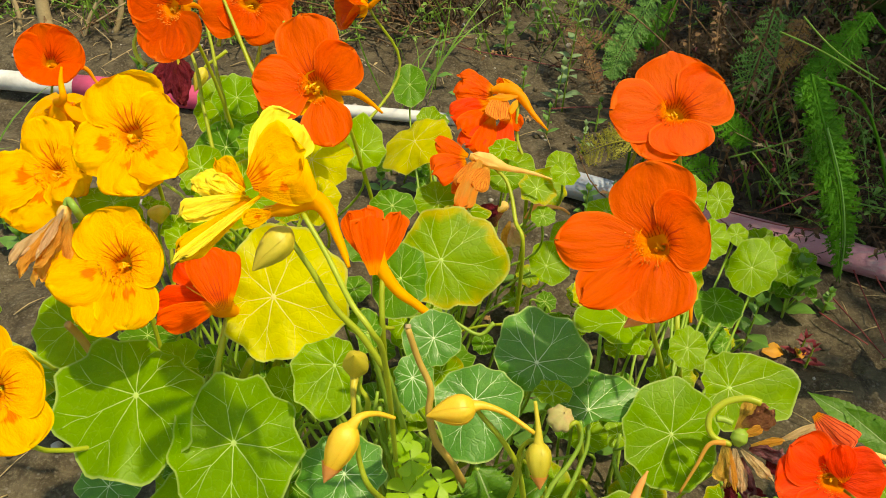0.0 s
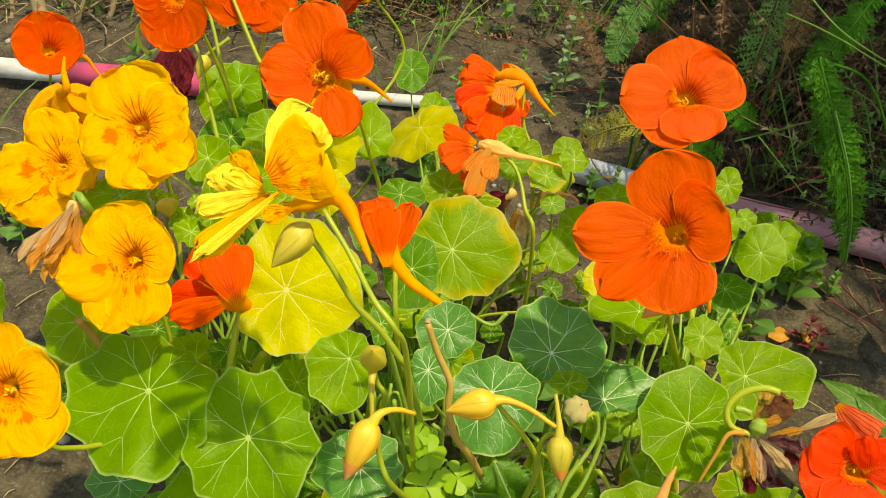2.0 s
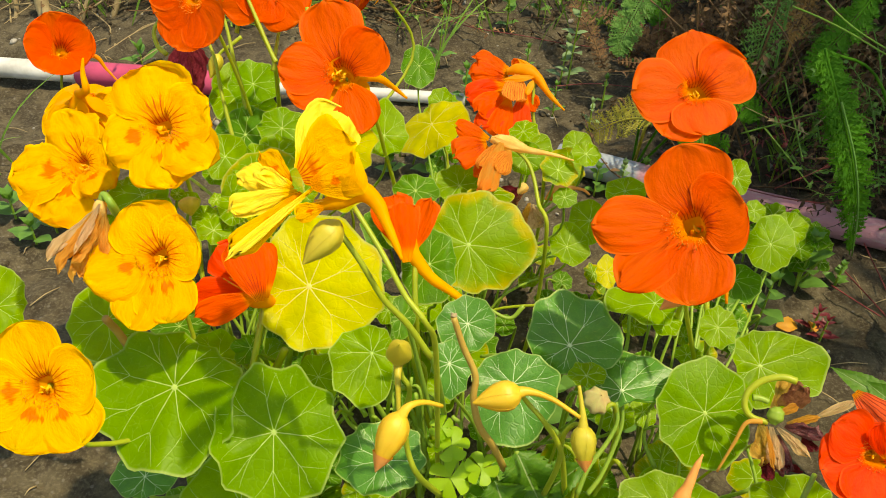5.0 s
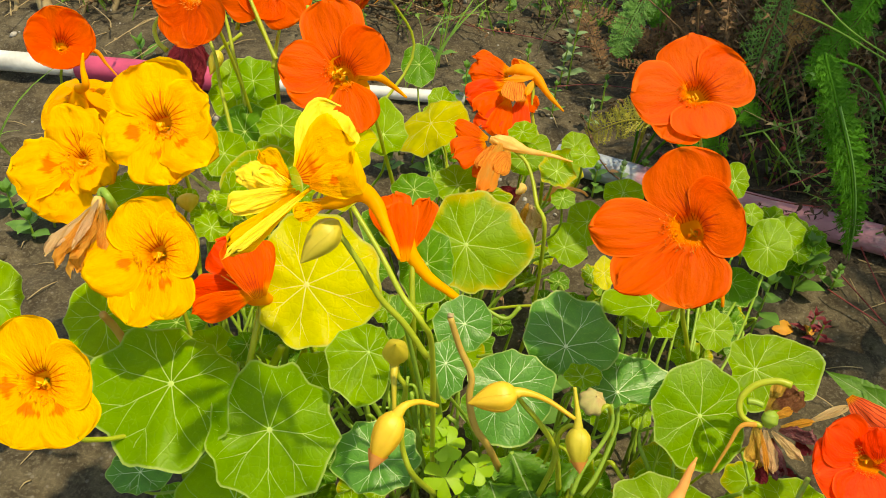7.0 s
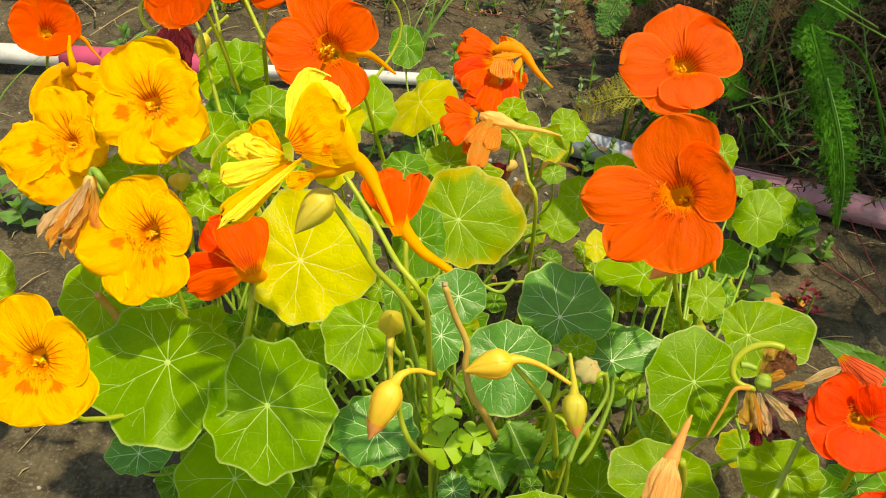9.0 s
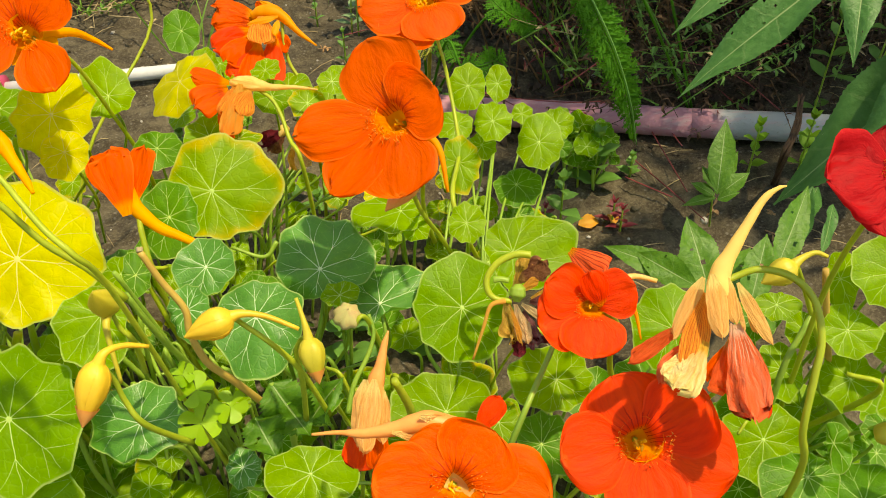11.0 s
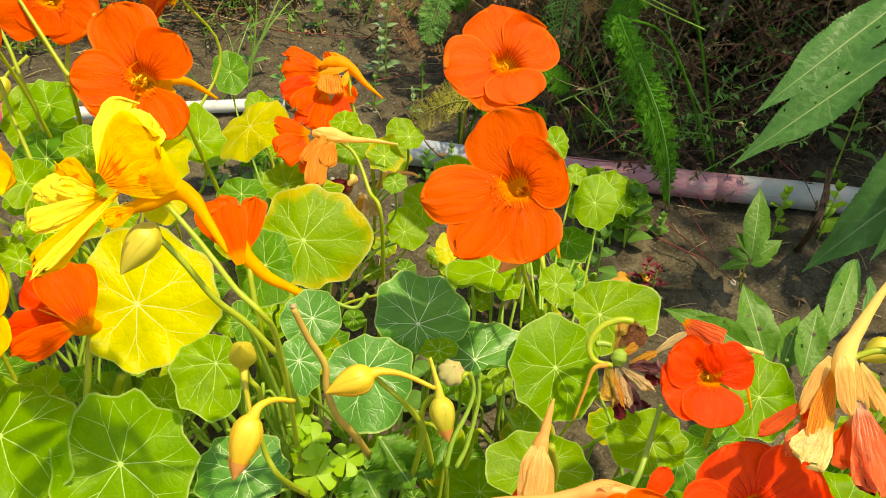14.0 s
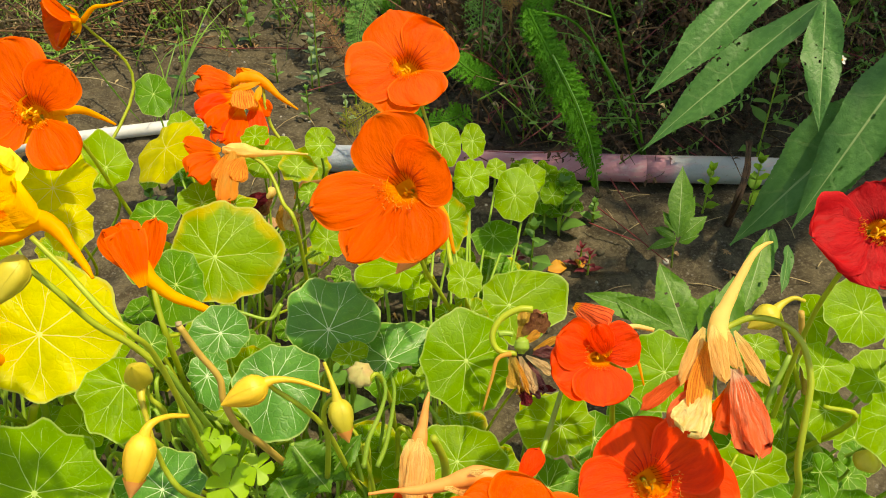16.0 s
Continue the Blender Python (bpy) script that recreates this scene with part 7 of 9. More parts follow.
leaf(red_plant, (0.2534, 0.2124, 0.1203), (-0.116, -0.56, 0.821), (0.975, -0.22, -0.012), (0.0164, 0.0176, 0.0178, 0.019), LEAF_LIME, 8)
leaf(red_plant, (0.2691, 0.2354, 0.1346), (-0.11, -0.531, 0.84), (0.975, -0.22, -0.012), (0.0092, 0.0117, 0.012, 0.0148), LEAF_LIME, 8)
leaf(red_plant, (0.2889, 0.2308, 0.1588), (-0.116, -0.56, 0.821), (0.975, -0.22, -0.012), (0.0133, 0.0117, 0.0101, 0.0115), LEAF_LIME, 8)
leaf(red_plant, (0.3068, 0.2388, 0.1796), (-0.116, -0.56, 0.821), (0.975, -0.22, -0.012), (0.0113, 0.0146, 0.0177, 0.0152), LEAF_LIME, 8)
leaf(red_plant, (0.2989, 0.2288, 0.1285), (-0.103, -0.503, 0.858), (0.975, -0.22, -0.012), (0.0127, 0.013, 0.0141, 0.0146), LEAF_LIME, 8)
leaf(red_plant, (0.3006, 0.1968, 0.1593), (-0.215, -0.535, 0.817), (0.959, -0.275, 0.071), (0.0142, 0.0133, 0.0189, 0.0193), LEAF_LIME, 8)
leaf(red_plant, (0.2563, 0.1872, 0.1304), (-0.082, -0.412, 0.907), (0.975, -0.22, -0.012), (0.0113, 0.0091, 0.0187, 0.0189), LEAF_GREEN, 8)
leaf(red_plant, (0.2784, 0.1789, 0.1188), (-0.116, -0.56, 0.821), (0.975, -0.22, -0.012), (0.0216, 0.0168, 0.0137, 0.0147), LEAF_GREEN, 8)
leaf(red_plant, (0.3183, 0.2219, 0.1711), (-0.116, -0.56, 0.821), (0.975, -0.22, -0.012), (0.0111, 0.0101, 0.0085, 0.009), LEAF_LIME, 8)
leaf(red_plant, (0.2804, 0.2431, 0.1476), (-0.096, -0.473, 0.876), (0.975, -0.22, -0.012), (0.0072, 0.008, 0.0091, 0.0089), LEAF_LIME, 7)
leaf(red_plant, (0.2728, 0.2556, 0.1522), (-0.089, -0.443, 0.892), (0.975, -0.22, -0.012), (0.0112, 0.0057, 0.0093, 0.0077), LEAF_LIME, 7)
leaf(red_plant, (0.3185, 0.2268, 0.1462), (-0.096, -0.473, 0.876), (0.975, -0.22, -0.012), (0.0147, 0.0144, 0.0147, 0.0112), LEAF_LIME, 8)
leaf(red_plant, (0.2957, 0.2523, 0.1662), (-0.524, -0.466, 0.713), (0.833, -0.456, 0.314), (0.0074, 0.0125, 0.0057, 0.0143), LEAF_LIME, 7)
leaf(red_plant, (0.2996, 0.1742, 0.1338), (-0.116, -0.56, 0.821), (0.975, -0.22, -0.012), (0.0107, 0.0105, 0.0064, 0.0124), LEAF_LIME, 7)
leaf(red_plant, (0.2494, 0.2111, 0.0875), (-0.096, -0.473, 0.876), (0.975, -0.22, -0.012), (0.0104, 0.0121, 0.0099, 0.0142), LEAF_GREEN, 7)
leaf(red_plant, (0.2716, 0.2666, 0.1338), (-0.078, -0.397, 0.914), (0.975, -0.22, -0.012), (0.0129, 0.0084, 0.0103, 0.0109), LEAF_GREEN, 7)
leaf(red_plant, (0.3079, 0.2106, 0.1157), (-0.06, -0.318, 0.946), (0.975, -0.22, -0.012), (0.0096, 0.0077, 0.0096, 0.0101), LEAF_GREEN, 7)
bud(red_plant, (0.2897, 0.1943, 0.1464), (0.2898, 0.1924, 0.1367), 0.0058, BUD_GREEN, label="green bud")
leaf(red_plant, (0.2619, 0.1886, 0.1484), (-0.679, -0.235, 0.695), (0.707, -0.466, 0.533), (0.006, 0.0083, 0.0029, 0.0122), LEAF_GREEN, 5, ripple=0.2, label="curled leaf with a brown withered edge")
shoot(red_plant, [(0.287, 0.178, 0.15), (0.294, 0.174, 0.15), (0.299, 0.171, 0.149)], 0.0018, 0.002, STEM_YELLOW)


# ---- background growth ----
def yarrow(x, y, label, fronds):
    p = thing("yarrow_plant", x, y, label, "yarrow", "feathery yarrow plants")
    for k, (pts, wide, mt, pairs) in enumerate(fronds):
        frond(p, pts, wide, mt, int(x * 1000) + k, pairs, 0.30 if pairs > 40 else 0.26, fine=0.00045 if pairs > 34 else 0.0004)
        if pairs > 60:
            part("midrib", tube([Vector(q) + Vector((0, -0.004, 0.002)) for q in pts[1:]], 0.0008, 0.0005, 6), FERN_PALE, p)
        foot = Vector((x, y, -0.004))
        top = Vector(pts[0])
        part("stalk", tube([foot, foot.lerp(top, 0.6) + Vector((0, 0, 0.04)), top], 0.0013, 0.001, 6), mt, p)
    return p


def sorrel_leaf(parent, c, n, r, k):
    m = frame_of(c, n, (1, 0, 0)) @ pose(0, 0, 0, 0, 0, 40 * k)
    for j in range(3):
        verts, faces = [m @ Vector((0, 0, 0))], []
        a0 = j * 2.094
        for i in range(13):
            t = -1 + 2 * i / 12
            rr = r * (0.55 + 0.55 * math.sqrt(abs(t))) * (1 - 0.25 * t * t)
            a = a0 + t * 0.95
            verts.append(m @ Vector((rr * math.cos(a), rr * math.sin(a), r * (0.35 * abs(t) - 0.1))))
        for i in range(12):
            faces.append((0, 1 + i, 2 + i))
        part("leaflet", (verts, faces), SORREL, parent)
    p = Vector(c)
    foot = Vector((BASE[parent.name].x, BASE[parent.name].y, 0))
    part("stalk", tube([p, p.lerp(foot, 0.5) + Vector((0, 0, 0.01)), foot], 0.0006, 0.0008, 5), STEM, parent)


SORREL = plain_material("sorrel_leaf", (0.27, 0.44, 0.012), (0.19, 0.36, 0.010), 0.5, (0.5, 0.75, 0.03), 0.4)


def build_shrub():
    """The tall shrub behind the bed: woody stems below, a leafy crown above, out of view, added to shade one end of the
    bed.
    """
    rng = random.Random(21)
    p = thing("garden_shrub", 0.62, 1.05, "tall leafy shrub with brown woody stems, dark inside", "shrub")
    for k in range(16):
        x, y = rng.uniform(0.30, 1.0), rng.uniform(0.78, 1.2)
        top = Vector((x + rng.uniform(-0.25, 0.2), y + rng.uniform(-0.2, 0.2), rng.uniform(0.7, 1.1)))
        mid = Vector((x, y, 0)).lerp(top, 0.5) + Vector((rng.uniform(-0.06, 0.06), rng.uniform(-0.06, 0.06), 0))
        part("stem", tube([(x, y, -0.01), mid, top], rng.uniform(0.004, 0.009), 0.003, 8), WOOD, p)
    part("stem", tube([(0.4309, 1.0112, 0.0887), (0.4265, 0.982, 0.053), (0.4191, 0.9548, 0.0196), (0.4123, 0.9235, -0.0188), (0.413, 0.8947, -0.0543)], 0.005, 0.0072, 8), WOOD, p)
    part("stem", tube([(0.3299, 1.001, 0.079), (0.3306, 0.9722, 0.0435), (0.3296, 0.9474, 0.0129), (0.3381, 0.9191, -0.0222)], 0.0038, 0.0055, 8), WOOD, p)
    part("stem", tube([(0.4006, 1.0011, 0.0772), (0.3971, 0.9638, 0.0313), (0.3637, 0.9247, -0.016), (0.3475, 0.8949, -0.0523)], 0.0028, 0.004, 8), WOOD, p)
    part("stem", tube([(0.4847, 1.0102, 0.0862), (0.4695, 0.9722, 0.0397), (0.4618, 0.9264, -0.0165), (0.4647, 0.8895, -0.0621)], 0.0035, 0.005, 8), WOOD, p)
    verts, faces = [], []
    for k in range(CROWN_LEAVES):
        c = Vector((rng.uniform(*CROWN[0]), rng.uniform(*CROWN[1]), rng.uniform(*CROWN[2])))
        # Where the leaf's shadow lands; leaves stay only where shade is wanted.
        gx, gy = c.x - 0.32 * c.z, c.y + 0.15 * c.z
        if noise.noise(c * 5.0) < -0.25 or gx < 0.21 + 0.06 * noise.noise(c * 6.0):
            continue
        far = Vector(((c.x - 1.16) / 0.92, (c.y - 1.12) / 0.98, (c.z - 0.92) / 0.54)).length
        if far > 1.0 + 0.30 * noise.noise(c * 3.0) + 0.12 * noise.noise(c * 9.0):
            continue
        if gy < 0.58 - 0.42 * (gx - 0.125) + 0.06 * noise.noise(c * 7.0) and rng.random() > (THIN if gx < 0.34 else 0.40):
            continue
        d = Vector((rng.uniform(-1, 1), rng.uniform(-1, 1), rng.uniform(-0.8, 0.3))).normalized()
        s = d.cross(Vector((rng.uniform(-0.4, 0.4), rng.uniform(-0.4, 0.4), 1))).normalized()
        ln, w = rng.uniform(0.03, 0.055), rng.uniform(0.010, 0.018)
        k0 = len(verts)
        up = s.cross(d) * w * 0.3
        verts += [c, c + d * ln * 0.45 + s * w + up, c + d * ln, c + d * ln * 0.45 - s * w + up, c + d * ln * 0.5]
        faces += [(k0, k0 + 1, k0 + 4), (k0 + 1, k0 + 2, k0 + 4), (k0 + 2, k0 + 3, k0 + 4), (k0 + 3, k0, k0 + 4)]
    for k in range(15000):
        c = Vector((rng.uniform(0.40, 1.3), rng.uniform(0.80, 1.4), rng.uniform(0.10, 0.5)))
        if c.z < 0.10 + 0.28 * (0.62 - c.x) + 0.05 * noise.noise(c * 9):
            continue
        d = Vector((rng.uniform(-1, 1), rng.uniform(-1, 1), rng.uniform(-0.8, 0.3))).normalized()
        s = d.cross(Vector((rng.uniform(-0.4, 0.4), rng.uniform(-0.4, 0.4), 1))).normalized()
        ln, w, k0 = rng.uniform(0.03, 0.055), rng.uniform(0.010, 0.018), len(verts)
        verts += [c, c + d * ln * 0.45 + s * w, c + d * ln, c + d * ln * 0.45 - s * w]
        faces.append((k0, k0 + 1, k0 + 2, k0 + 3))
    crown = part("crown", (verts, faces), SHRUB, p, "dense dark green leaves")
    crown["kind"] = "stuff"


CROWN = ((0.20, 2.1), (0.36, 2.3), (0.45, 1.5))
THIN = 0.05
CROWN_LEAVES = 56000
build_shrub()

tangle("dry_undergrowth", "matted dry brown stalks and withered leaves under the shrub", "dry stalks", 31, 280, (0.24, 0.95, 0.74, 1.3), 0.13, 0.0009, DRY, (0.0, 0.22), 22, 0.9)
tangle("brown_stem_mat", "brown dry weed stems with curled leaf scraps under the shrub", "dry stalks", 41, 330, (0.22, 0.95, 0.62, 1.15), 0.10, 0.0008, DRY_FERN, (0.0, 0.14), 14, 0.9)
tangle("tan_seed_heads", "pale tan dry seed husks on thin stalks in the shade", "dry stalks", 42, 120, (0.28, 0.85, 0.60, 0.95), 0.06, 0.0004, STRAW, (0.02, 0.12), 5, 0.9)
tangle("red_stem_tangle", "thin red weed stems under the shrub", "weed stem", 43, 70, (0.25, 0.80, 0.55, 0.95), 0.11, 0.0006, REDSTEM, (0.0, 0.10), 2, 0.6)
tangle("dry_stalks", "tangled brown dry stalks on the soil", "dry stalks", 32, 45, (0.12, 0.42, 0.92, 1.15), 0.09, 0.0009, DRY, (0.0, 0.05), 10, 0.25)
tangle("dry_grass", "dry pale grass and stalk litter at the bed edge", "dry grass", 33, 110, (-0.75, -0.1, 0.9, 1.3), 0.14, 0.0010, STRAW, (0.0, 0.03), 3, 0.25)
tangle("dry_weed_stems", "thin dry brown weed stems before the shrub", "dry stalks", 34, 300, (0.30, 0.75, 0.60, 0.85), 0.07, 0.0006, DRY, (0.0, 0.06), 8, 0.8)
tangle("dead_stems", "brown dead stems matted behind the pole", "dry stalks", 38, 520, (-0.75, 0.0, 1.0, 1.4), 0.08, 0.0010, DRY, (0.0, 0.05), 16, 0.7)
tangle("brown_root_mat", "brown dead stems and roots matted at the bed edge", "dry stalks", 44, 420, (-0.80, 0.02, 0.98, 1.35), 0.13, 0.0014, DRY_FERN, (0.0, 0.04), 9, 0.5)
tangle("edge_greenery", "small green plants behind the pole", "greenery", 39, 260, (-0.75, -0.05, 0.95, 1.3), 0.08, 0.0009, GRASS, (0.0, 0.03), 9, 1.0)
tangle("low_greenery", "low green plants growing behind the bed", "greenery", 35, 180, (-0.2, 0.7, 0.98, 1.4), 0.10, 0.0009, GRASS, (0.0, 0.04), 14, 1.0)
tangle("shade_greenery", "low dark green weeds under the shrub", "greenery", 36, 230, (0.34, 0.90, 0.60, 0.95), 0.10, 0.0007, WEED, (0.0, 0.10), 16, 1.0)
tangle("fallen_leaves", "brown curled fallen leaves on the soil", "leaf litter", 37, 60, (0.0, 0.6, 0.4, 1.1), 0.012, 0.0006, LITTER, (0.0, 0.004), 4, 0.1)


def build_shade_litter():
    """Near-black pieces laid over the soil; they put the shrub's shade into colour."""
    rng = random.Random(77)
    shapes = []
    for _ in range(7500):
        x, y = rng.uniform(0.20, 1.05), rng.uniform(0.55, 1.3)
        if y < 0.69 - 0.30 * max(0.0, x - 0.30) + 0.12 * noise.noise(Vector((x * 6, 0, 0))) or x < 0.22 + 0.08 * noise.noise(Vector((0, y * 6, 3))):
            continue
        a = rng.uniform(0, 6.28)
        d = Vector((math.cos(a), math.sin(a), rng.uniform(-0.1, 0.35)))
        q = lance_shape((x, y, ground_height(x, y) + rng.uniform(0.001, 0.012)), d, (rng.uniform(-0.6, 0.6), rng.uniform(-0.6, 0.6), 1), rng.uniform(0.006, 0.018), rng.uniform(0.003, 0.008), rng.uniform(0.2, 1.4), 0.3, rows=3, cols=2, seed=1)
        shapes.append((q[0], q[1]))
    tagged(mesh_object("leaf_mould", *joined(shapes), SHADE_LITTER), "near-black litter pieces added for the shade under the shrub", "leaf litter", kind="stuff")


build_shade_litter()


def build_dried_yarrow():
    """Brown dried feathery stems lying and leaning under the shrub."""
    rng = random.Random(55)
    for k in range(5):
        x, y = 0.24 + 0.13 * k, rng.uniform(0.84, 0.98)
        p = thing("dried_yarrow", x, y, "dead brown feathery stems, dry and tangled", "dry stalks", "dead yarrow clumps")
        for j in range(9):
            a = rng.uniform(0, 6.28)
            q = Vector((x + rng.uniform(-0.08, 0.08), y + rng.uniform(-0.10, 0.08), rng.uniform(0.0, 0.03)))
            d = Vector((math.cos(a), math.sin(a) * 0.7, rng.uniform(0.0, 0.7)))
            pts = [q, q + d * 0.05 + Vector((0, 0, 0.01)), q + d * 0.10 + Vector((0, 0, 0.008)), q + d * 0.145]
            frond(p, pts, rng.uniform(0.018, 0.032), DRY_FERN, 100 * k + j, 30, 0.4, 0.3, "stem")


build_dried_yarrow()



def build_dry_spikes():
    """Brown withered flower spikes that stand and hang in the shade behind the pole."""
    rng = random.Random(91)
    for k in range(9):
        x, y = 0.32 + 0.068 * k, rng.uniform(0.72, 0.84) - 0.10 * max(0.0, k - 3) / 5
        p = thing("dried_flower_spikes", x, y, "withered brown fuzzy flower spikes in the shade", "dry stalks", "dead flower spikes")
        for j in range(11):
            q = Vector((x + rng.uniform(-0.07, 0.07), y + rng.uniform(-0.05, 0.14), 0.0))
            tall = rng.uniform(0.08, 0.30)
            lean = Vector((rng.uniform(-0.10, 0.10), rng.uniform(-0.05, 0.05), 0))
            top = q + lean + Vector((0, 0, tall))
            end = top + Vector((rng.uniform(-0.05, 0.05), rng.uniform(-0.04, 0.02), -rng.uniform(0.0, 0.08)))
            pts = [q, q.lerp(top, 0.5) + lean * 0.2, top, end]
            shapes = [tube(pts, 0.0011, 0.0006, 5, 6)]
            line = smooth_line(pts, 12)
            line = line[int(len(line) * rng.uniform(0.2, 0.45)):]
            for _ in range(170):
                i = rng.randrange(len(line))
                f = i / len(line)
                c = line[i]
                e = Vector((rng.uniform(-1, 1), rng.uniform(-1, 1), rng.uniform(-0.8, 0.8)))
                r = rng.uniform(0.003, 0.011) * (1.1 - 0.6 * f)
                o = c + e * r * 0.4
                sh = lance_shape(o, e, (rng.uniform(-1, 1), rng.uniform(-1, 1), 1), r, r * 0.5, 0.8, 0.4, rows=2, cols=2, seed=1)
                shapes.append((sh[0], sh[1]))
            part("spike", joined(shapes), DRY_FERN, p)


build_dry_spikes()


def build_dead_tufts():
    """Matted tufts of dead and green grass on the soil behind the pole."""
    rng = random.Random(64)
    looks = ((DRY, "matted dead brown grass tuft on the soil"), (STRAW, "dry straw-coloured grass tuft on the soil"), (GRASS, "short green grass tuft on the soil"))
    for k in range(26):
        mt, text = looks[(0, 0, 1, 2)[k % 4]]
        x = -0.72 + 0.031 * k + rng.uniform(-0.04, 0.04)
        y = 1.02 + 0.16 * (k % 3) / 2 + rng.uniform(-0.02, 0.16)
        grass_tuft("grass_tuft", x, y, 46, rng.uniform(0.05, 0.10), 300 + k, text, 0.05, mt, lean=(rng.uniform(-0.05, 0.05), rng.uniform(-0.05, 0.02)))


build_dead_tufts()

FALLEN = plain_material("fallen_yellow", (0.62, 0.30, 0.03), (0.45, 0.16, 0.02), 0.6, (0.8, 0.4, 0.03), 0.3)
WHITE_PETAL = plain_material("white_petal", (0.80, 0.80, 0.74), (0.70, 0.70, 0.62), 0.6, (0.8, 0.8, 0.7), 0.3)
# ---- feathery yarrow behind the bed ----
yarrow(0.42, 0.62, "feathery dark green yarrow with finely cut drooping leaves", [
    ([(0.275, 0.585, 0.183), (0.288, 0.565, 0.154), (0.305, 0.55, 0.118), (0.32, 0.545, 0.077), (0.333, 0.55, 0.032)], 0.034, FERN, 150),
    ([(0.334, 0.66, 0.202), (0.319, 0.65, 0.178), (0.302, 0.64, 0.154), (0.293, 0.63, 0.135)], 0.030, FERN, 46),
])
yarrow(0.33, 0.78, "pale green yarrow with open feathery leaves", [
    ([(0.287, 0.72, 0.179), (0.281, 0.71, 0.154), (0.275, 0.7, 0.128), (0.276, 0.7, 0.096)], 0.042, FERN_PALE, 22),
    ([(0.333, 0.78, 0.148), (0.328, 0.77, 0.13), (0.319, 0.76, 0.107)], 0.034, FERN_BROWN, 26),
    ([(0.256, 0.7, 0.101), (0.274, 0.69, 0.08), (0.282, 0.68, 0.069)], 0.030, FERN, 24),
])
yarrow(0.24, 0.9, "bright green feathery yarrow leaves", [
    ([(0.214, 0.86, 0.131), (0.197, 0.84, 0.104), (0.183, 0.82, 0.079), (0.179, 0.81, 0.059)], 0.036, FERN_PALE, 44),
    ([(0.25, 0.92, 0.104), (0.231, 0.9, 0.08), (0.222, 0.88, 0.063)], 0.030, FERN, 36),
])
yarrow(0.19, 0.7, "low yarrow with yellowed feathery leaves", [
    ([(0.19, 0.66, 0.078), (0.171, 0.67, 0.071), (0.152, 0.68, 0.055), (0.141, 0.69, 0.039)], 0.036, FERN_YELLOW, 24),
    ([(0.196, 0.67, 0.086), (0.178, 0.69, 0.071), (0.161, 0.71, 0.052)], 0.028, FERN_YELLOW, 20),
    ([(0.21, 0.64, 0.067), (0.228, 0.63, 0.072), (0.243, 0.62, 0.085)], 0.034, FERN, 26),
    ([(0.185, 0.7, 0.096), (0.203, 0.68, 0.073), (0.21, 0.66, 0.06)], 0.034, FERN, 26),
    ([(0.267, 0.64, 0.098), (0.247, 0.64, 0.112), (0.236, 0.65, 0.121)], 0.034, FERN, 26),
])

# ---- broad lance-leaved plant at the bed's end ----
broad = thing("broadleaf_weed", 0.52, 0.40, "tall weed with large dark green lance-shaped leaves, insect-bitten", "weed")
part("leaf", lance_shape((0.418, 0.449, 0.228), (-0.113, -0.004, -0.086), (-0.093, -0.25, 0.964), 0.142, 0.030, 0.1, 0.16, 0.022, 0.30, rows=92, peak=0.42, cols=20, seed=1, holes=9), BROAD, broad)
part("leaf", lance_shape((0.347, 0.383, 0.289), (-0.091, -0.019, -0.061), (-0.002, -0.347, 0.938), 0.111, 0.024, 0.1, 0.16, 0.022, 0.30, rows=92, peak=0.42, cols=20, seed=2, holes=9), BROAD, broad)
part("leaf", lance_shape((0.298, 0.306, 0.297), (-0.021, -0.042, -0.036), (-0.485, -0.351, 0.801), 0.059, 0.015, 0.1, 0.16, 0.022, 0.30, rows=92, peak=0.42, cols=20, seed=3, holes=9), BROAD, broad)
part("leaf", lance_shape((0.546, 0.471, 0.162), (-0.14, -0.008, -0.134), (-0.265, -0.299, 0.917), 0.194, 0.058, 0.08, 0.10, 0.02, 0.28, rows=92, peak=0.42, cols=20, seed=4, holes=9), BROAD, broad)
part("leaf", lance_shape((0.546, 0.476, 0.198), (-0.114, -0.044, -0.138), (-0.217, -0.313, 0.924), 0.184, 0.044, 0.08, 0.10, 0.02, 0.28, rows=92, peak=0.42, cols=20, seed=14, holes=9), BROAD, broad)
part("leaf", lance_shape((0.397, 0.409, 0.083), (-0.042, -0.043, -0.013), (-0.638, -0.254, 0.727), 0.062, 0.016, 0.1, 0.16, 0.022, 0.30, rows=92, peak=0.42, cols=20, seed=6, holes=9), BROAD, broad)
part("leaf", lance_shape((0.399, 0.393, 0.081), (-0.027, -0.039, -0.004), (0.411, -0.512, 0.754), 0.047, 0.011, 0.1, 0.16, 0.022, 0.30, rows=92, peak=0.42, cols=20, seed=7, holes=9), BROAD, broad)
part("leaf", lance_shape((0.37, 0.38, 0.109), (-0.032, -0.039, -0.026), (-0.585, -0.275, 0.763), 0.057, 0.014, 0.1, 0.16, 0.022, 0.30, rows=92, peak=0.42, cols=20, seed=8, holes=9), BROAD, broad)
part("stem", tube([(0.52, 0.40, -0.01), (0.51, 0.39, 0.16), (0.49, 0.375, 0.32), (0.47, 0.36, 0.46)], 0.004, 0.0025, 9), STEM, broad)

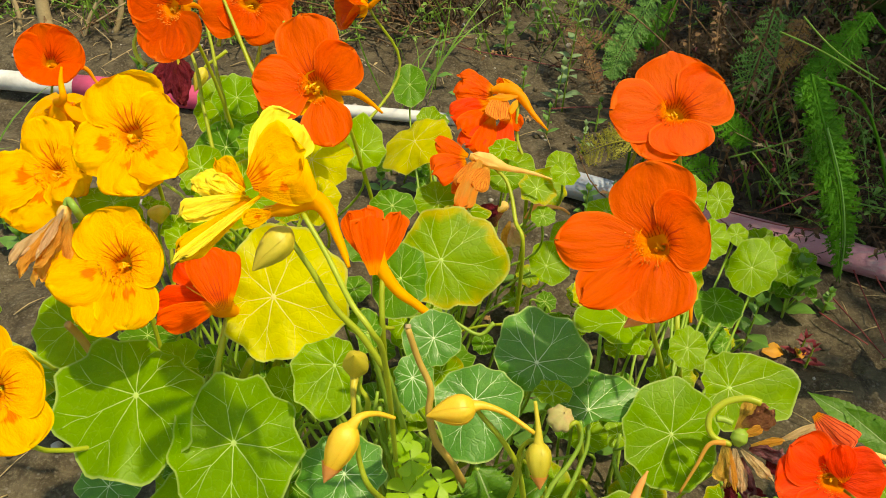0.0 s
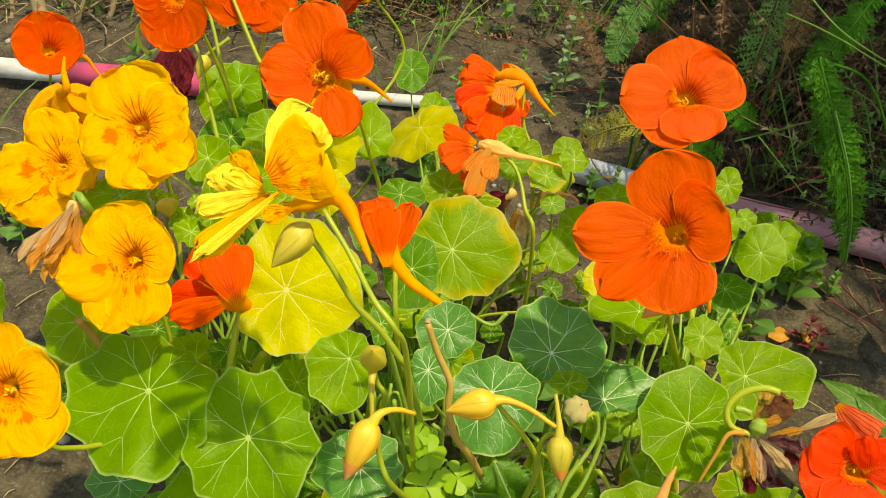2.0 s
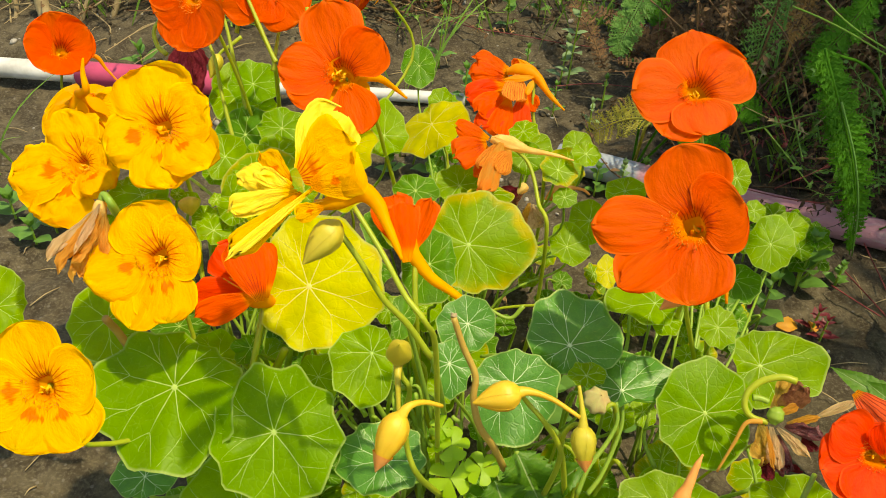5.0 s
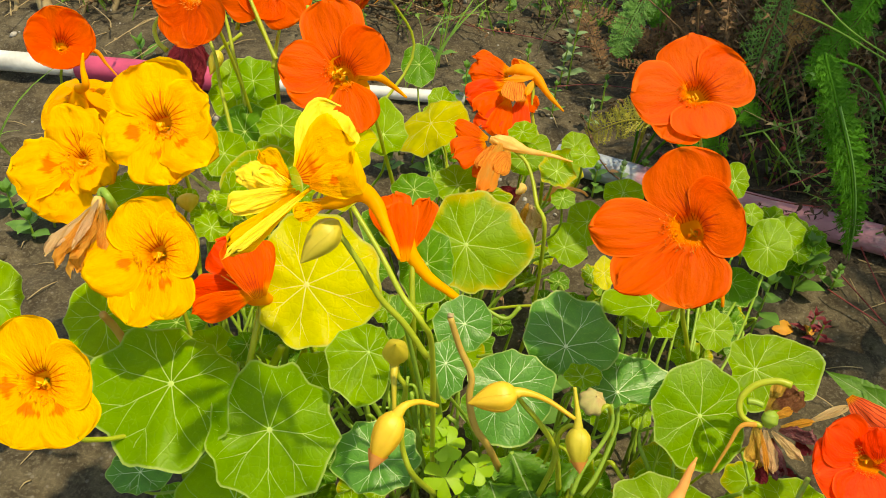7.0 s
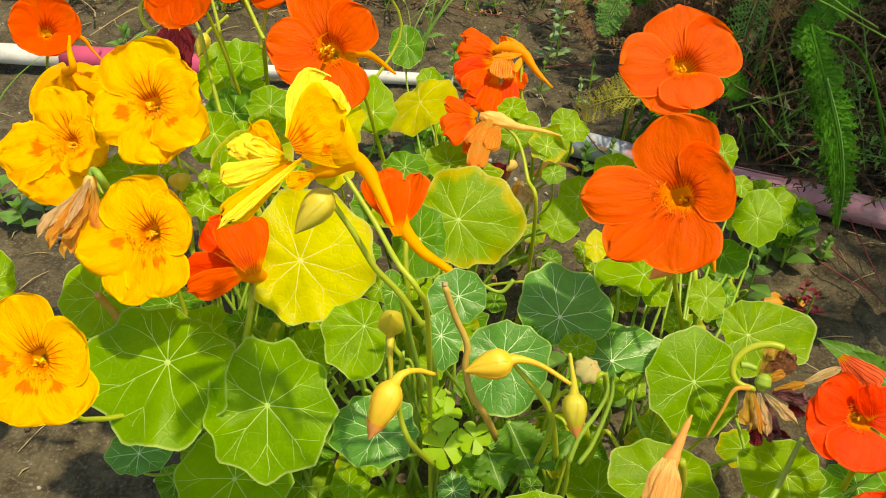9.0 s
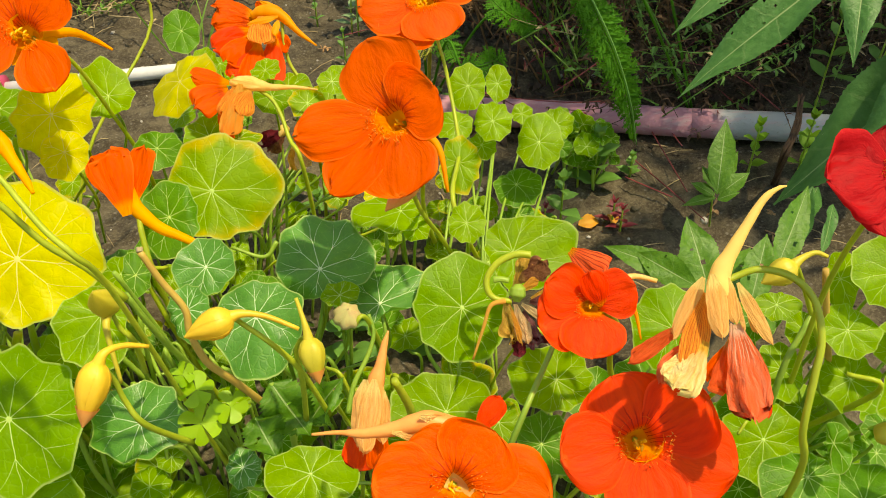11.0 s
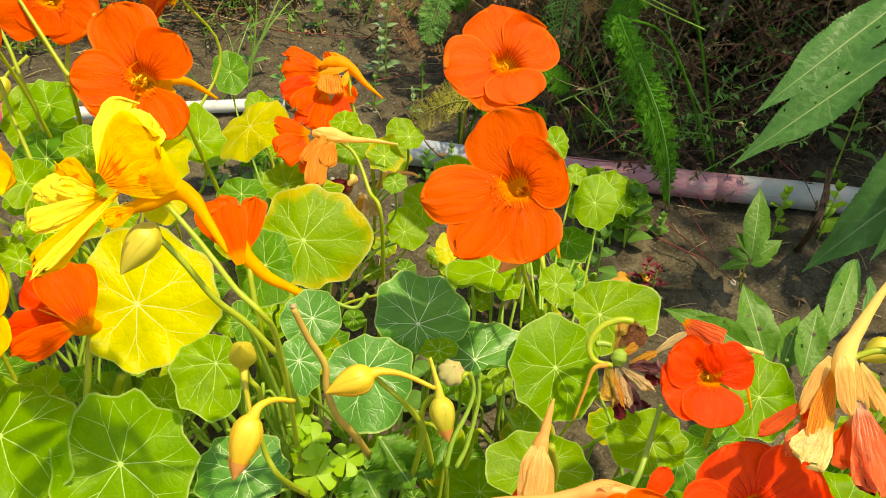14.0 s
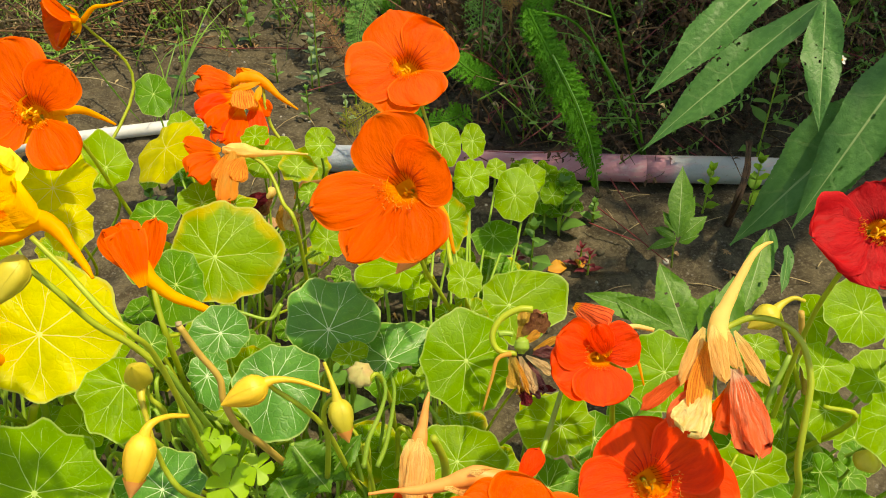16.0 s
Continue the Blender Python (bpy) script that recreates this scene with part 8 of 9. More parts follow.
low_weed = thing("lance_leaf_weed", 0.295, 0.365, "young weed with pointed mid-green leaves on soil", "weed")
part("leaf", lance_shape((0.2881, 0.3243, 0.0838), (-0.0025, 0.0399, 0.0291), (-0.1464, -0.6325, 0.7606), 0.050, 0.0233, 0.12, 0.22, 0.03, 0.16, rows=40, peak=0.5, cols=10, seed=30, holes=2), LOW_BROAD, low_weed)
part("leaf", lance_shape((0.3016, 0.3287, 0.0769), (0.025, 0.0294, 0.0111), (-0.0036, -0.6394, 0.7689), 0.041, 0.0227, 0.12, 0.22, 0.03, 0.16, rows=40, peak=0.5, cols=10, seed=31, holes=2), LOW_BROAD, low_weed)
part("leaf", lance_shape((0.3067, 0.3174, 0.0806), (0.0204, 0.0312, 0.025), (-0.2818, -0.6135, 0.7377), 0.046, 0.0181, 0.12, 0.22, 0.03, 0.16, rows=40, peak=0.5, cols=10, seed=32, holes=2), LOW_BROAD, low_weed)
part("leaf", lance_shape((0.327, 0.3329, 0.0894), (0.0357, 0.0401, 0.0273), (-0.1437, -0.6327, 0.7609), 0.061, 0.0168, 0.12, 0.22, 0.03, 0.16, rows=40, peak=0.5, cols=10, seed=33, holes=2), LOW_BROAD, low_weed)
part("leaf", lance_shape((0.2798, 0.3339, 0.0933), (-0.0416, 0.0292, 0.0079), (-0.0051, -0.6394, 0.7689), 0.052, 0.0155, 0.12, 0.22, 0.03, 0.16, rows=40, peak=0.5, cols=10, seed=34, holes=2), LOW_BROAD, low_weed)
part("leaf", lance_shape((0.2784, 0.3274, 0.0946), (-0.0252, 0.0267, 0.0063), (-0.283, -0.6132, 0.7375), 0.038, 0.0168, 0.12, 0.22, 0.03, 0.16, rows=40, peak=0.5, cols=10, seed=35, holes=2), LOW_BROAD, low_weed)
part("leaf", lance_shape((0.3109, 0.3349, 0.0712), (0.0031, 0.0315, 0.0074), (-0.1409, -0.633, 0.7612), 0.033, 0.0162, 0.12, 0.22, 0.03, 0.16, rows=40, peak=0.5, cols=10, seed=36, holes=2), LOW_BROAD, low_weed)
low_weed_two = thing("lance_leaf_weed", 0.36, 0.47, "upright weed with soft pointed leaves before the pole", "weed")
part("leaf", lance_shape((0.364, 0.467, 0.039), (0.015, 0.035, 0.042), (-0.157, -0.287, 0.945), 0.057, 0.019, 0.25, 0.18, 0.02, 0.08, rows=16, peak=0.45, cols=6, seed=20), LOW_BROAD, low_weed_two)
part("leaf", lance_shape((0.363, 0.47, 0.042), (-0.004, 0.017, 0.011), (-0.058, -0.31, 0.949), 0.020, 0.009, 0.25, 0.18, 0.02, 0.08, rows=16, peak=0.45, cols=6, seed=21), LOW_BROAD, low_weed_two)
part("leaf", lance_shape((0.366, 0.467, 0.039), (0.021, 0.003, 0.015), (0.04, -0.331, 0.943), 0.026, 0.013, 0.25, 0.18, 0.02, 0.08, rows=16, peak=0.45, cols=6, seed=22), LOW_BROAD, low_weed_two)
part("leaf", lance_shape((0.364, 0.465, 0.036), (0.012, -0.005, 0.009), (-0.157, -0.287, 0.945), 0.016, 0.01, 0.25, 0.18, 0.02, 0.08, rows=16, peak=0.45, cols=6, seed=23), LOW_BROAD, low_weed_two)
part("leaf", lance_shape((0.362, 0.467, 0.038), (-0.014, 0.01, 0.008), (-0.058, -0.31, 0.949), 0.019, 0.01, 0.25, 0.18, 0.02, 0.08, rows=16, peak=0.45, cols=6, seed=24), LOW_BROAD, low_weed_two)
part("leaf", lance_shape((0.363, 0.466, 0.037), (-0.026, -0.002, 0), (0.04, -0.331, 0.943), 0.026, 0.008, 0.25, 0.18, 0.02, 0.08, rows=16, peak=0.45, cols=6, seed=25), LOW_BROAD, low_weed_two)
part("leaf", lance_shape((0.365, 0.468, 0.04), (0.022, 0.022, 0.021), (-0.157, -0.287, 0.945), 0.037, 0.01, 0.25, 0.18, 0.02, 0.08, rows=16, peak=0.45, cols=6, seed=26), LOW_BROAD, low_weed_two)
part("stem", tube([(0.366, 0.473, 0.039), (0.362, 0.468, 0.033), (0.369, 0.475, 0.002)], 0.0006, 0.0008, 7), STEM, low_weed_two)

# ---- small weeds on the soil ----
def mallow(x, y, seed):
    """A low rosette of small rounded, lobed leaves on thin stalks."""
    rng = random.Random(seed)
    p = thing("mallow_seedling", x, y, "low weed with small rounded lobed green leaves", "weed", "mallow seedlings by the pole")
    for k in range(9):
        a = k * 2.4 + rng.uniform(-0.3, 0.3)
        d = 0.008 + 0.022 * math.sqrt(rng.random())
        c = (x + d * math.cos(a), y + d * math.sin(a) * 0.7, rng.uniform(0.018, 0.052))
        r = rng.uniform(0.007, 0.0125)
        rr = [r * rng.uniform(0.8, 1.15) for _ in range(4)]
        leaf(p, c, (0.3 * math.cos(a), -0.45 + 0.2 * math.sin(a), 0.9), (1, 0.2, 0), rr, rng.choice((LEAF_GREEN, LEAF_GREEN, LEAF_MID)), 5, seed=seed * 13 + k, ripple=0.14, dish=0.1)


weed("seedling", 0.432, 0.539, 0.045, 4, 0.018, 0.0116, WEED_BRIGHT, 42, "small bright green weed before the pole", (0, 0))
weed("seedling", 0.471, 0.530, 0.05, 4, 0.020, 0.0130, WEED_BRIGHT, 46, "small bright green weed before the pole", (0, 0))
weed("seedling", 0.134, 0.875, 0.05, 3, 0.022, 0.0130, WEED_GREY, 47, "slender grey-green weed with paired leaves", (0.004, 0.0))
weed("seedling", 0.202, 1.015, 0.06, 4, 0.018, 0.0116, WEED, 48, "small green weed with pointed leaves", (0, 0))
weed("seedling", 0.215, 0.926, 0.05, 4, 0.016, 0.0116, WEED, 49, "small green weed with pointed leaves", (0, 0))
weed("seedling", 0.076, 0.999, 0.05, 4, 0.018, 0.0130, WEED, 50, "small leafy weed on the soil", (0, 0))
weed("seedling", 0.116, 1.037, 0.06, 4, 0.018, 0.0130, WEED, 51, "small leafy weed on the soil", (0, 0))
weed("seedling", 0.153, 0.667, 0.03, 3, 0.016, 0.0116, WEED, 52, "small leafy weed on the soil", (0, 0))
weed("seedling", 0.175, 0.665, 0.035, 4, 0.014, 0.0101, WEED_GREY, 53, "small grey-green weed before the pole", (0, 0))
weed("seedling", 0.196, 0.676, 0.03, 3, 0.016, 0.0116, WEED, 54, "small leafy weed before the pole", (0, 0))
weed("seedling", 0.140, 0.857, 0.115, 5, 0.020, 0.0116, WEED_GREY, 55, "slender grey-green weed with paired leaves", (0.004, 0.0))
weed("seedling", 0.174, 0.818, 0.035, 2, 0.014, 0.0087, WEED, 56, "small green seedling on bare soil", (0, 0))
weed("seedling", 0.157, 0.776, 0.03, 2, 0.014, 0.0072, WEED_GREY, 57, "small grey-green seedling on soil", (0, 0))
weed("seedling", 0.121, 0.794, 0.035, 3, 0.013, 0.0072, WEED, 58, "small green seedling on bare soil", (0, 0))
weed("seedling", 0.098, 0.905, 0.03, 2, 0.014, 0.0087, WEED, 59, "small green seedling on bare soil", (0, 0))
weed("seedling", -0.002, 0.900, 0.07, 3, 0.020, 0.0101, WEED, 60, "small green weed with pointed leaves", (0.004, 0))
weed("seedling", 0.030, 0.802, 0.04, 3, 0.018, 0.0130, WEED, 61, "small leafy weed on the soil", (0, 0))
weed("seedling", 0.053, 0.787, 0.04, 3, 0.018, 0.0130, WEED, 62, "small leafy weed on the soil", (0, 0))
weed("seedling", -0.035, 0.680, 0.02, 2, 0.020, 0.0145, WEED, 63, "low green seedling on grey soil", (0, 0))
weed("seedling", 0.002, 0.675, 0.02, 2, 0.020, 0.0145, WEED, 64, "low green seedling on grey soil", (0, 0))
weed("seedling", -0.337, 0.574, 0.02, 2, 0.026, 0.0174, WEED, 65, "low green seedling on grey soil", (0, 0))
weed("seedling", -0.308, 0.546, 0.018, 2, 0.024, 0.0145, WEED, 66, "low green seedling on grey soil", (0, 0))
weed("seedling", -0.298, 0.562, 0.02, 2, 0.022, 0.0145, WEED_GREY, 67, "low green seedling on grey soil", (0, 0))
weed("seedling", -0.328, 0.861, 0.02, 2, 0.030, 0.0130, WEED, 68, "small green weed with pointed leaves", (0, 0))
mallow(0.295, 0.56, 69)
weed("seedling", 0.260, 0.502, 0.05, 4, 0.022, 0.0130, WEED, 72, "small leafy weed on the soil", (0, 0))
weed("seedling", 0.323, 0.703, 0.03, 3, 0.0099, 0.0056, WEED_RED, 73, "small dark red weed on soil", (0, 0))
weed("seedling", 0.248, 0.504, 0.025, 3, 0.0124, 0.0056, WEED_RED, 74, "small dark red weed on soil", (0, 0))
weed("seedling", 0.306, 0.494, 0.02, 3, 0.0136, 0.0056, WEED_RED, 75, "small dark red weed on soil", (0, 0))
weed("seedling", 0.303, 0.504, 0.02, 3, 0.0149, 0.0056, WEED_RED, 76, "small dark red weed on soil", (0, 0))
weed("seedling", 0.308, 0.726, 0.03, 3, 0.0099, 0.0048, WEED_RED, 77, "small dark red weed on soil", (0, 0))
weed("seedling", 0.058, 0.578, 0.02, 2, 0.022, 0.0130, WEED, 78, "low green seedling on grey soil", (0, 0))
weed("seedling", 0.079, 0.558, 0.015, 2, 0.020, 0.0116, WEED, 79, "low green seedling on grey soil", (0, 0))
weed("seedling", 0.095, 0.421, 0.02, 3, 0.024, 0.0145, WEED, 80, "low green seedling on grey soil", (0, 0))
weed("seedling", 0.140, 0.390, 0.04, 3, 0.022, 0.0130, WEED, 81, "low green seedling on grey soil", (0, 0))
weed("seedling", 0.087, 0.393, 0.05, 4, 0.024, 0.0159, WEED, 82, "leafy green weed on the soil", (0, 0))
weed("seedling", 0.520, 0.599, 0.1, 4, 0.026, 0.0145, WEED, 84, "green weed with small pointed leaves", (0, 0))
weed("seedling", 0.564, 0.598, 0.15, 5, 0.028, 0.0145, WEED, 85, "green weed with small pointed leaves", (0.01, 0))
weed("seedling", 0.701, 0.727, 0.14, 4, 0.034, 0.0203, WEED, 86, "green weed with broad leaves and tiny white flowers", (0.01, 0))
weed("seedling", 0.335, 0.554, 0.02, 3, 0.012, 0.0101, WEED, 89, "low green seedling on grey soil", (0, 0))
weed("seedling", 0.301, 0.546, 0.05, 4, 0.024, 0.0174, WEED, 90, "leafy green weed on the soil", (0, 0))
mallow(0.283, 0.559, 91)
weed("goosefoot_sprout", 0.027, 0.491, 0.085, 4, 0.034, 0.011, WEED_GREY, 9, "grey-green sprout with narrow upright leaves", (0.0, -0.004), up=1.3)

# ---- grasses, runners, dry stalks ----
grass_tuft("grass_tuft", -0.019, 0.826, 7, 0.16, 5, "bright green grass blades in the sun", 0.03, lean=(-0.05, 0.0))
grass_tuft("grass_tuft", -0.383, 0.653, 6, 0.12, 6, "green grass blades by the bed", 0.03, lean=(0.1, 0.0))
grass_tuft("grass_tuft", 0.337, 0.718, 26, 0.10, 7, "dark green grass in the shade", 0.05)
grass_tuft("grass_tuft", 0.170, 1.011, 26, 0.12, 8, "dark green grass in the shade", 0.08)
grass_tuft("grass_tuft", -0.431, 1.000, 22, 0.12, 9, "dry and green grass at the bed edge", 0.10)
grass_tuft("grass_tuft", 0.331, 0.819, 24, 0.12, 10, "dark green grass in the shade", 0.08)
grass_tuft("grass_tuft", 0.030, 1.061, 30, 0.08, 12, "low green grass behind the bed", 0.14)
stalks = thing("grass_stalk", 0.45, 0.75, "long thin green grass stalks bent across", "grass")
part("stalk", tube([(0.258, 0.62, 0.198), (0.271, 0.6, 0.199), (0.285, 0.58, 0.198), (0.3, 0.56, 0.195), (0.321, 0.54, 0.19)], 0.0007, 0.0006, 5), GRASS, stalks)
part("stalk", tube([(0.263, 0.6, 0.218), (0.277, 0.59, 0.207), (0.287, 0.57, 0.203), (0.303, 0.55, 0.199)], 0.0007, 0.0006, 5), GRASS, stalks)
part("stalk", tube([(0.242, 0.6, 0.104), (0.265, 0.59, 0.121), (0.282, 0.58, 0.136), (0.301, 0.58, 0.14)], 0.0007, 0.0006, 5), GRASS, stalks)
part("stalk", tube([(0.285, 0.66, 0.124), (0.297, 0.64, 0.094), (0.301, 0.61, 0.076)], 0.0007, 0.0006, 5), GRASS, stalks)
part("stalk", tube([(0.266, 0.62, 0.099), (0.282, 0.6, 0.087), (0.297, 0.58, 0.075)], 0.0007, 0.0006, 5), GRASS, stalks)
runners = thing("red_runner", 0.1, 0.9, "thin dark red creeping stems on the soil", "weed stem")
part("runner", tube([(-0.004, 1, 0.006), (0.038, 0.978, 0.006), (0.092, 0.965, 0.006), (0.138, 0.951, 0.006), (0.203, 0.941, 0.006)], 0.0006, 0.0005, 5), REDSTEM, runners)
part("runner", tube([(0.125, 0.844, 0.006), (0.169, 0.855, 0.006), (0.217, 0.851, 0.006)], 0.0006, 0.0005, 5), REDSTEM, runners)
part("runner", tube([(0.375, 0.635, 0.006), (0.371, 0.597, 0.006), (0.369, 0.554, 0.006), (0.367, 0.514, 0.006)], 0.0006, 0.0005, 5), REDSTEM, runners)
part("runner", tube([(0.34, 0.569, 0.006), (0.353, 0.526, 0.006), (0.366, 0.478, 0.006)], 0.0006, 0.0005, 5), REDSTEM, runners)
part("runner", tube([(0.448, 0.778, 0.006), (0.475, 0.738, 0.006), (0.525, 0.739, 0.006)], 0.0006, 0.0005, 5), REDSTEM, runners)
part("runner", tube([(0.326, 0.543, 0.006), (0.338, 0.528, 0.006), (0.353, 0.51, 0.006)], 0.0006, 0.0005, 5), REDSTEM, runners)
part("runner", tube([(0.367, 0.657, 0.006), (0.385, 0.618, 0.006), (0.388, 0.575, 0.006)], 0.0006, 0.0005, 5), REDSTEM, runners)
part("runner", tube([(0.456, 0.667, 0.006), (0.463, 0.623, 0.006), (0.479, 0.599, 0.006)], 0.0006, 0.0005, 5), REDSTEM, runners)
flower_stalks = thing("dry_stem", -0.42, 0.95, "pale dry woody stems rising from the soil", "stem")
part("stem", tube([(-0.458, 0.93, -0.001), (-0.466, 0.94, 0.024), (-0.469, 0.95, 0.06)], 0.009, 0.0072, 10), STRAW, flower_stalks)
part("stem", tube([(-0.437, 0.95, -0.018), (-0.422, 0.96, 0.018), (-0.402, 0.97, 0.049)], 0.003, 0.0024, 10), STRAW, flower_stalks)
part("stem", tube([(-0.406, 0.97, -0.015), (-0.392, 0.98, 0.018), (-0.392, 0.99, 0.049)], 0.004, 0.0032, 10), STRAW, flower_stalks)
part("stem", tube([(-0.512, 0.93, -0.024), (-0.504, 0.95, 0.01), (-0.511, 0.96, 0.047)], 0.003, 0.0024, 10), STRAW, flower_stalks)
roots = thing("woody_stump", -0.50, 1.05, "bare brown woody stems and roots of a dead plant", "stem")
root_rng = random.Random(71)
for k in range(16):
    p0 = Vector((-0.50 + root_rng.uniform(-0.16, 0.30), 1.03 + root_rng.uniform(-0.05, 0.14), -0.004))
    d = Vector((root_rng.uniform(-0.8, 0.8), root_rng.uniform(-0.5, 0.3), root_rng.uniform(0.15, 1.0))) * root_rng.uniform(0.06, 0.15)
    bow = Vector((root_rng.uniform(-0.02, 0.02), root_rng.uniform(-0.02, 0.02), root_rng.uniform(0.0, 0.02)))
    part("stem", tube([p0, p0 + d * 0.5 + bow, p0 + d], root_rng.uniform(0.002, 0.006), 0.0015, 8), WOOD, roots)
stalk = thing("woody_stalk", 0.443, 0.516, "gnarled dry brown stalk standing by the pole", "stem")
for k in range(5):
    bend = [Vector(v) + Vector((0.0022 * math.cos(1.3 * k + 2.0 * i), 0.0022 * math.sin(1.3 * k + 2.0 * i), 0)) for i, v in enumerate(((0.443, 0.516, 0), (0.415, 0.476, 0.061), (0.437, 0.502, 0.064), (0.449, 0.524, 0.077)))]
    part("stem", tube(bend, 0.0013, 0.0008, 7), DRY, stalk)
# clover-like sorrel with three heart-shaped leaflets
sorrel = thing("wood_sorrel", 0.03, 0.30, "lime-green wood sorrel with heart-shaped leaflets", "sorrel")
sorrel_leaf(sorrel, (0.0327, 0.2398, 0.1521), (-0.096, -0.473, 0.876), 0.0098, 0)
sorrel_leaf(sorrel, (0.0326, 0.2485, 0.1617), (-0.096, -0.473, 0.876), 0.0082, 1)
sorrel_leaf(sorrel, (0.0447, 0.2416, 0.157), (-0.096, -0.473, 0.876), 0.0078, 2)
sorrel_leaf(sorrel, (0.0281, 0.2532, 0.1659), (-0.096, -0.473, 0.876), 0.0058, 3)

toothed = thing("toothed_weed", 0.09, 0.26, "dark green toothed weed leaves with bite holes", "weed")
part("leaf", lance_shape((0.059, 0.255, 0.152), (0.013, -0.018, -0.017), (-0.231, -0.357, 0.905), 0.027, 0.022, 0.3, 0.35, 0.10, 0.6, rows=36, peak=0.4, cols=10, holes=3, seed=0), LOW_BROAD, toothed)
part("leaf", lance_shape((0.071, 0.248, 0.132), (0.014, 0.002, 0.021), (-0.078, -0.397, 0.914), 0.026, 0.016, 0.3, 0.35, 0.10, 0.6, rows=36, peak=0.4, cols=10, holes=3, seed=1), LOW_BROAD, toothed)
part("leaf", lance_shape((0.051, 0.247, 0.142), (0.007, -0.015, -0.007), (0.077, -0.427, 0.901), 0.018, 0.018, 0.3, 0.35, 0.10, 0.6, rows=36, peak=0.4, cols=10, holes=3, seed=2), LOW_BROAD, toothed)
part("stem", tube([(0.059, 0.255, 0.152), (0.062, 0.258, 0.126), (0.059, 0.277, 0.071)], 0.0012, 0.0016, 7), STEM, toothed)

# ---- fallen leaves and tiny white flowers ----
leaf_ob = thing("fallen_leaf", 0.276, 0.505, "yellow-orange fallen leaf on the soil", "leaf")
part("blade", lance_shape((0.276, 0.505, ground_height(0.276, 0.505) + 0.003), (1.00, 0.00, 0.25), (0.2, -0.4, 1), 0.02, 0.012, 0.9, 0.35, 0.05, 0.2, rows=14, cols=6, seed=0), FALLEN, leaf_ob)
leaf_ob = thing("fallen_leaf", 0.055, 0.506, "curled brown fallen leaf on the soil", "leaf")
part("blade", lance_shape((0.055, 0.506, ground_height(0.055, 0.506) + 0.003), (-0.32, 0.95, 0.25), (0.2, -0.4, 1), 0.024, 0.014, 0.9, 0.35, 0.05, 0.2, rows=14, cols=6, seed=1), LITTER, leaf_ob)
leaf_ob = thing("fallen_leaf", 0.072, 0.619, "curled brown fallen leaf on the soil", "leaf")
part("blade", lance_shape((0.072, 0.619, ground_height(0.072, 0.619) + 0.003), (-0.79, -0.61, 0.25), (0.2, -0.4, 1), 0.022, 0.012, 0.9, 0.35, 0.05, 0.2, rows=14, cols=6, seed=2), LITTER, leaf_ob)
leaf_ob = thing("fallen_leaf", 0.380, 0.428, "curled brown fallen leaf on the soil", "leaf")
part("blade", lance_shape((0.380, 0.428, ground_height(0.380, 0.428) + 0.003), (0.83, -0.55, 0.25), (0.2, -0.4, 1), 0.018, 0.01, 0.9, 0.35, 0.05, 0.2, rows=14, cols=6, seed=3), LITTER, leaf_ob)
leaf_ob = thing("fallen_leaf", 0.302, 0.499, "yellow-orange fallen leaf on the soil", "leaf")
part("blade", lance_shape((0.302, 0.499, ground_height(0.302, 0.499) + 0.003), (0.25, 0.97, 0.25), (0.2, -0.4, 1), 0.016, 0.009, 0.9, 0.35, 0.05, 0.2, rows=14, cols=6, seed=4), FALLEN, leaf_ob)
daisy = thing("tiny_white_flower", 0.514, 0.525, "tiny white flower with a yellow middle on a thin stem", "flower")
for k in range(5):
    part("petal", lance_shape((0.5144, 0.5252, 0.1396), (math.cos(1.257 * k), math.sin(1.257 * k) * 0.5, 0.6 * math.sin(1.257 * k) + 0.2), (0, -0.7, 0.7), 0.0045, 0.0028, 0.2, 0.1, rows=6, cols=4, peak=0.6, seed=k), WHITE_PETAL, daisy)
part("middle", cone_rings(frame_of((0.5144, 0.5252, 0.1396), (0, -0.7, 0.7), (1, 0, 0)), [(0.0012, 0.0001), (0.001, 0.0009), (0, 0.0012)], 8), STAMEN, daisy)
part("stem", tube([(0.5144, 0.5252, 0.1396), (0.514, 0.535, 0.070), (0.524, 0.545, 0)], 0.0006, 0.0009, 6), STEM, daisy)

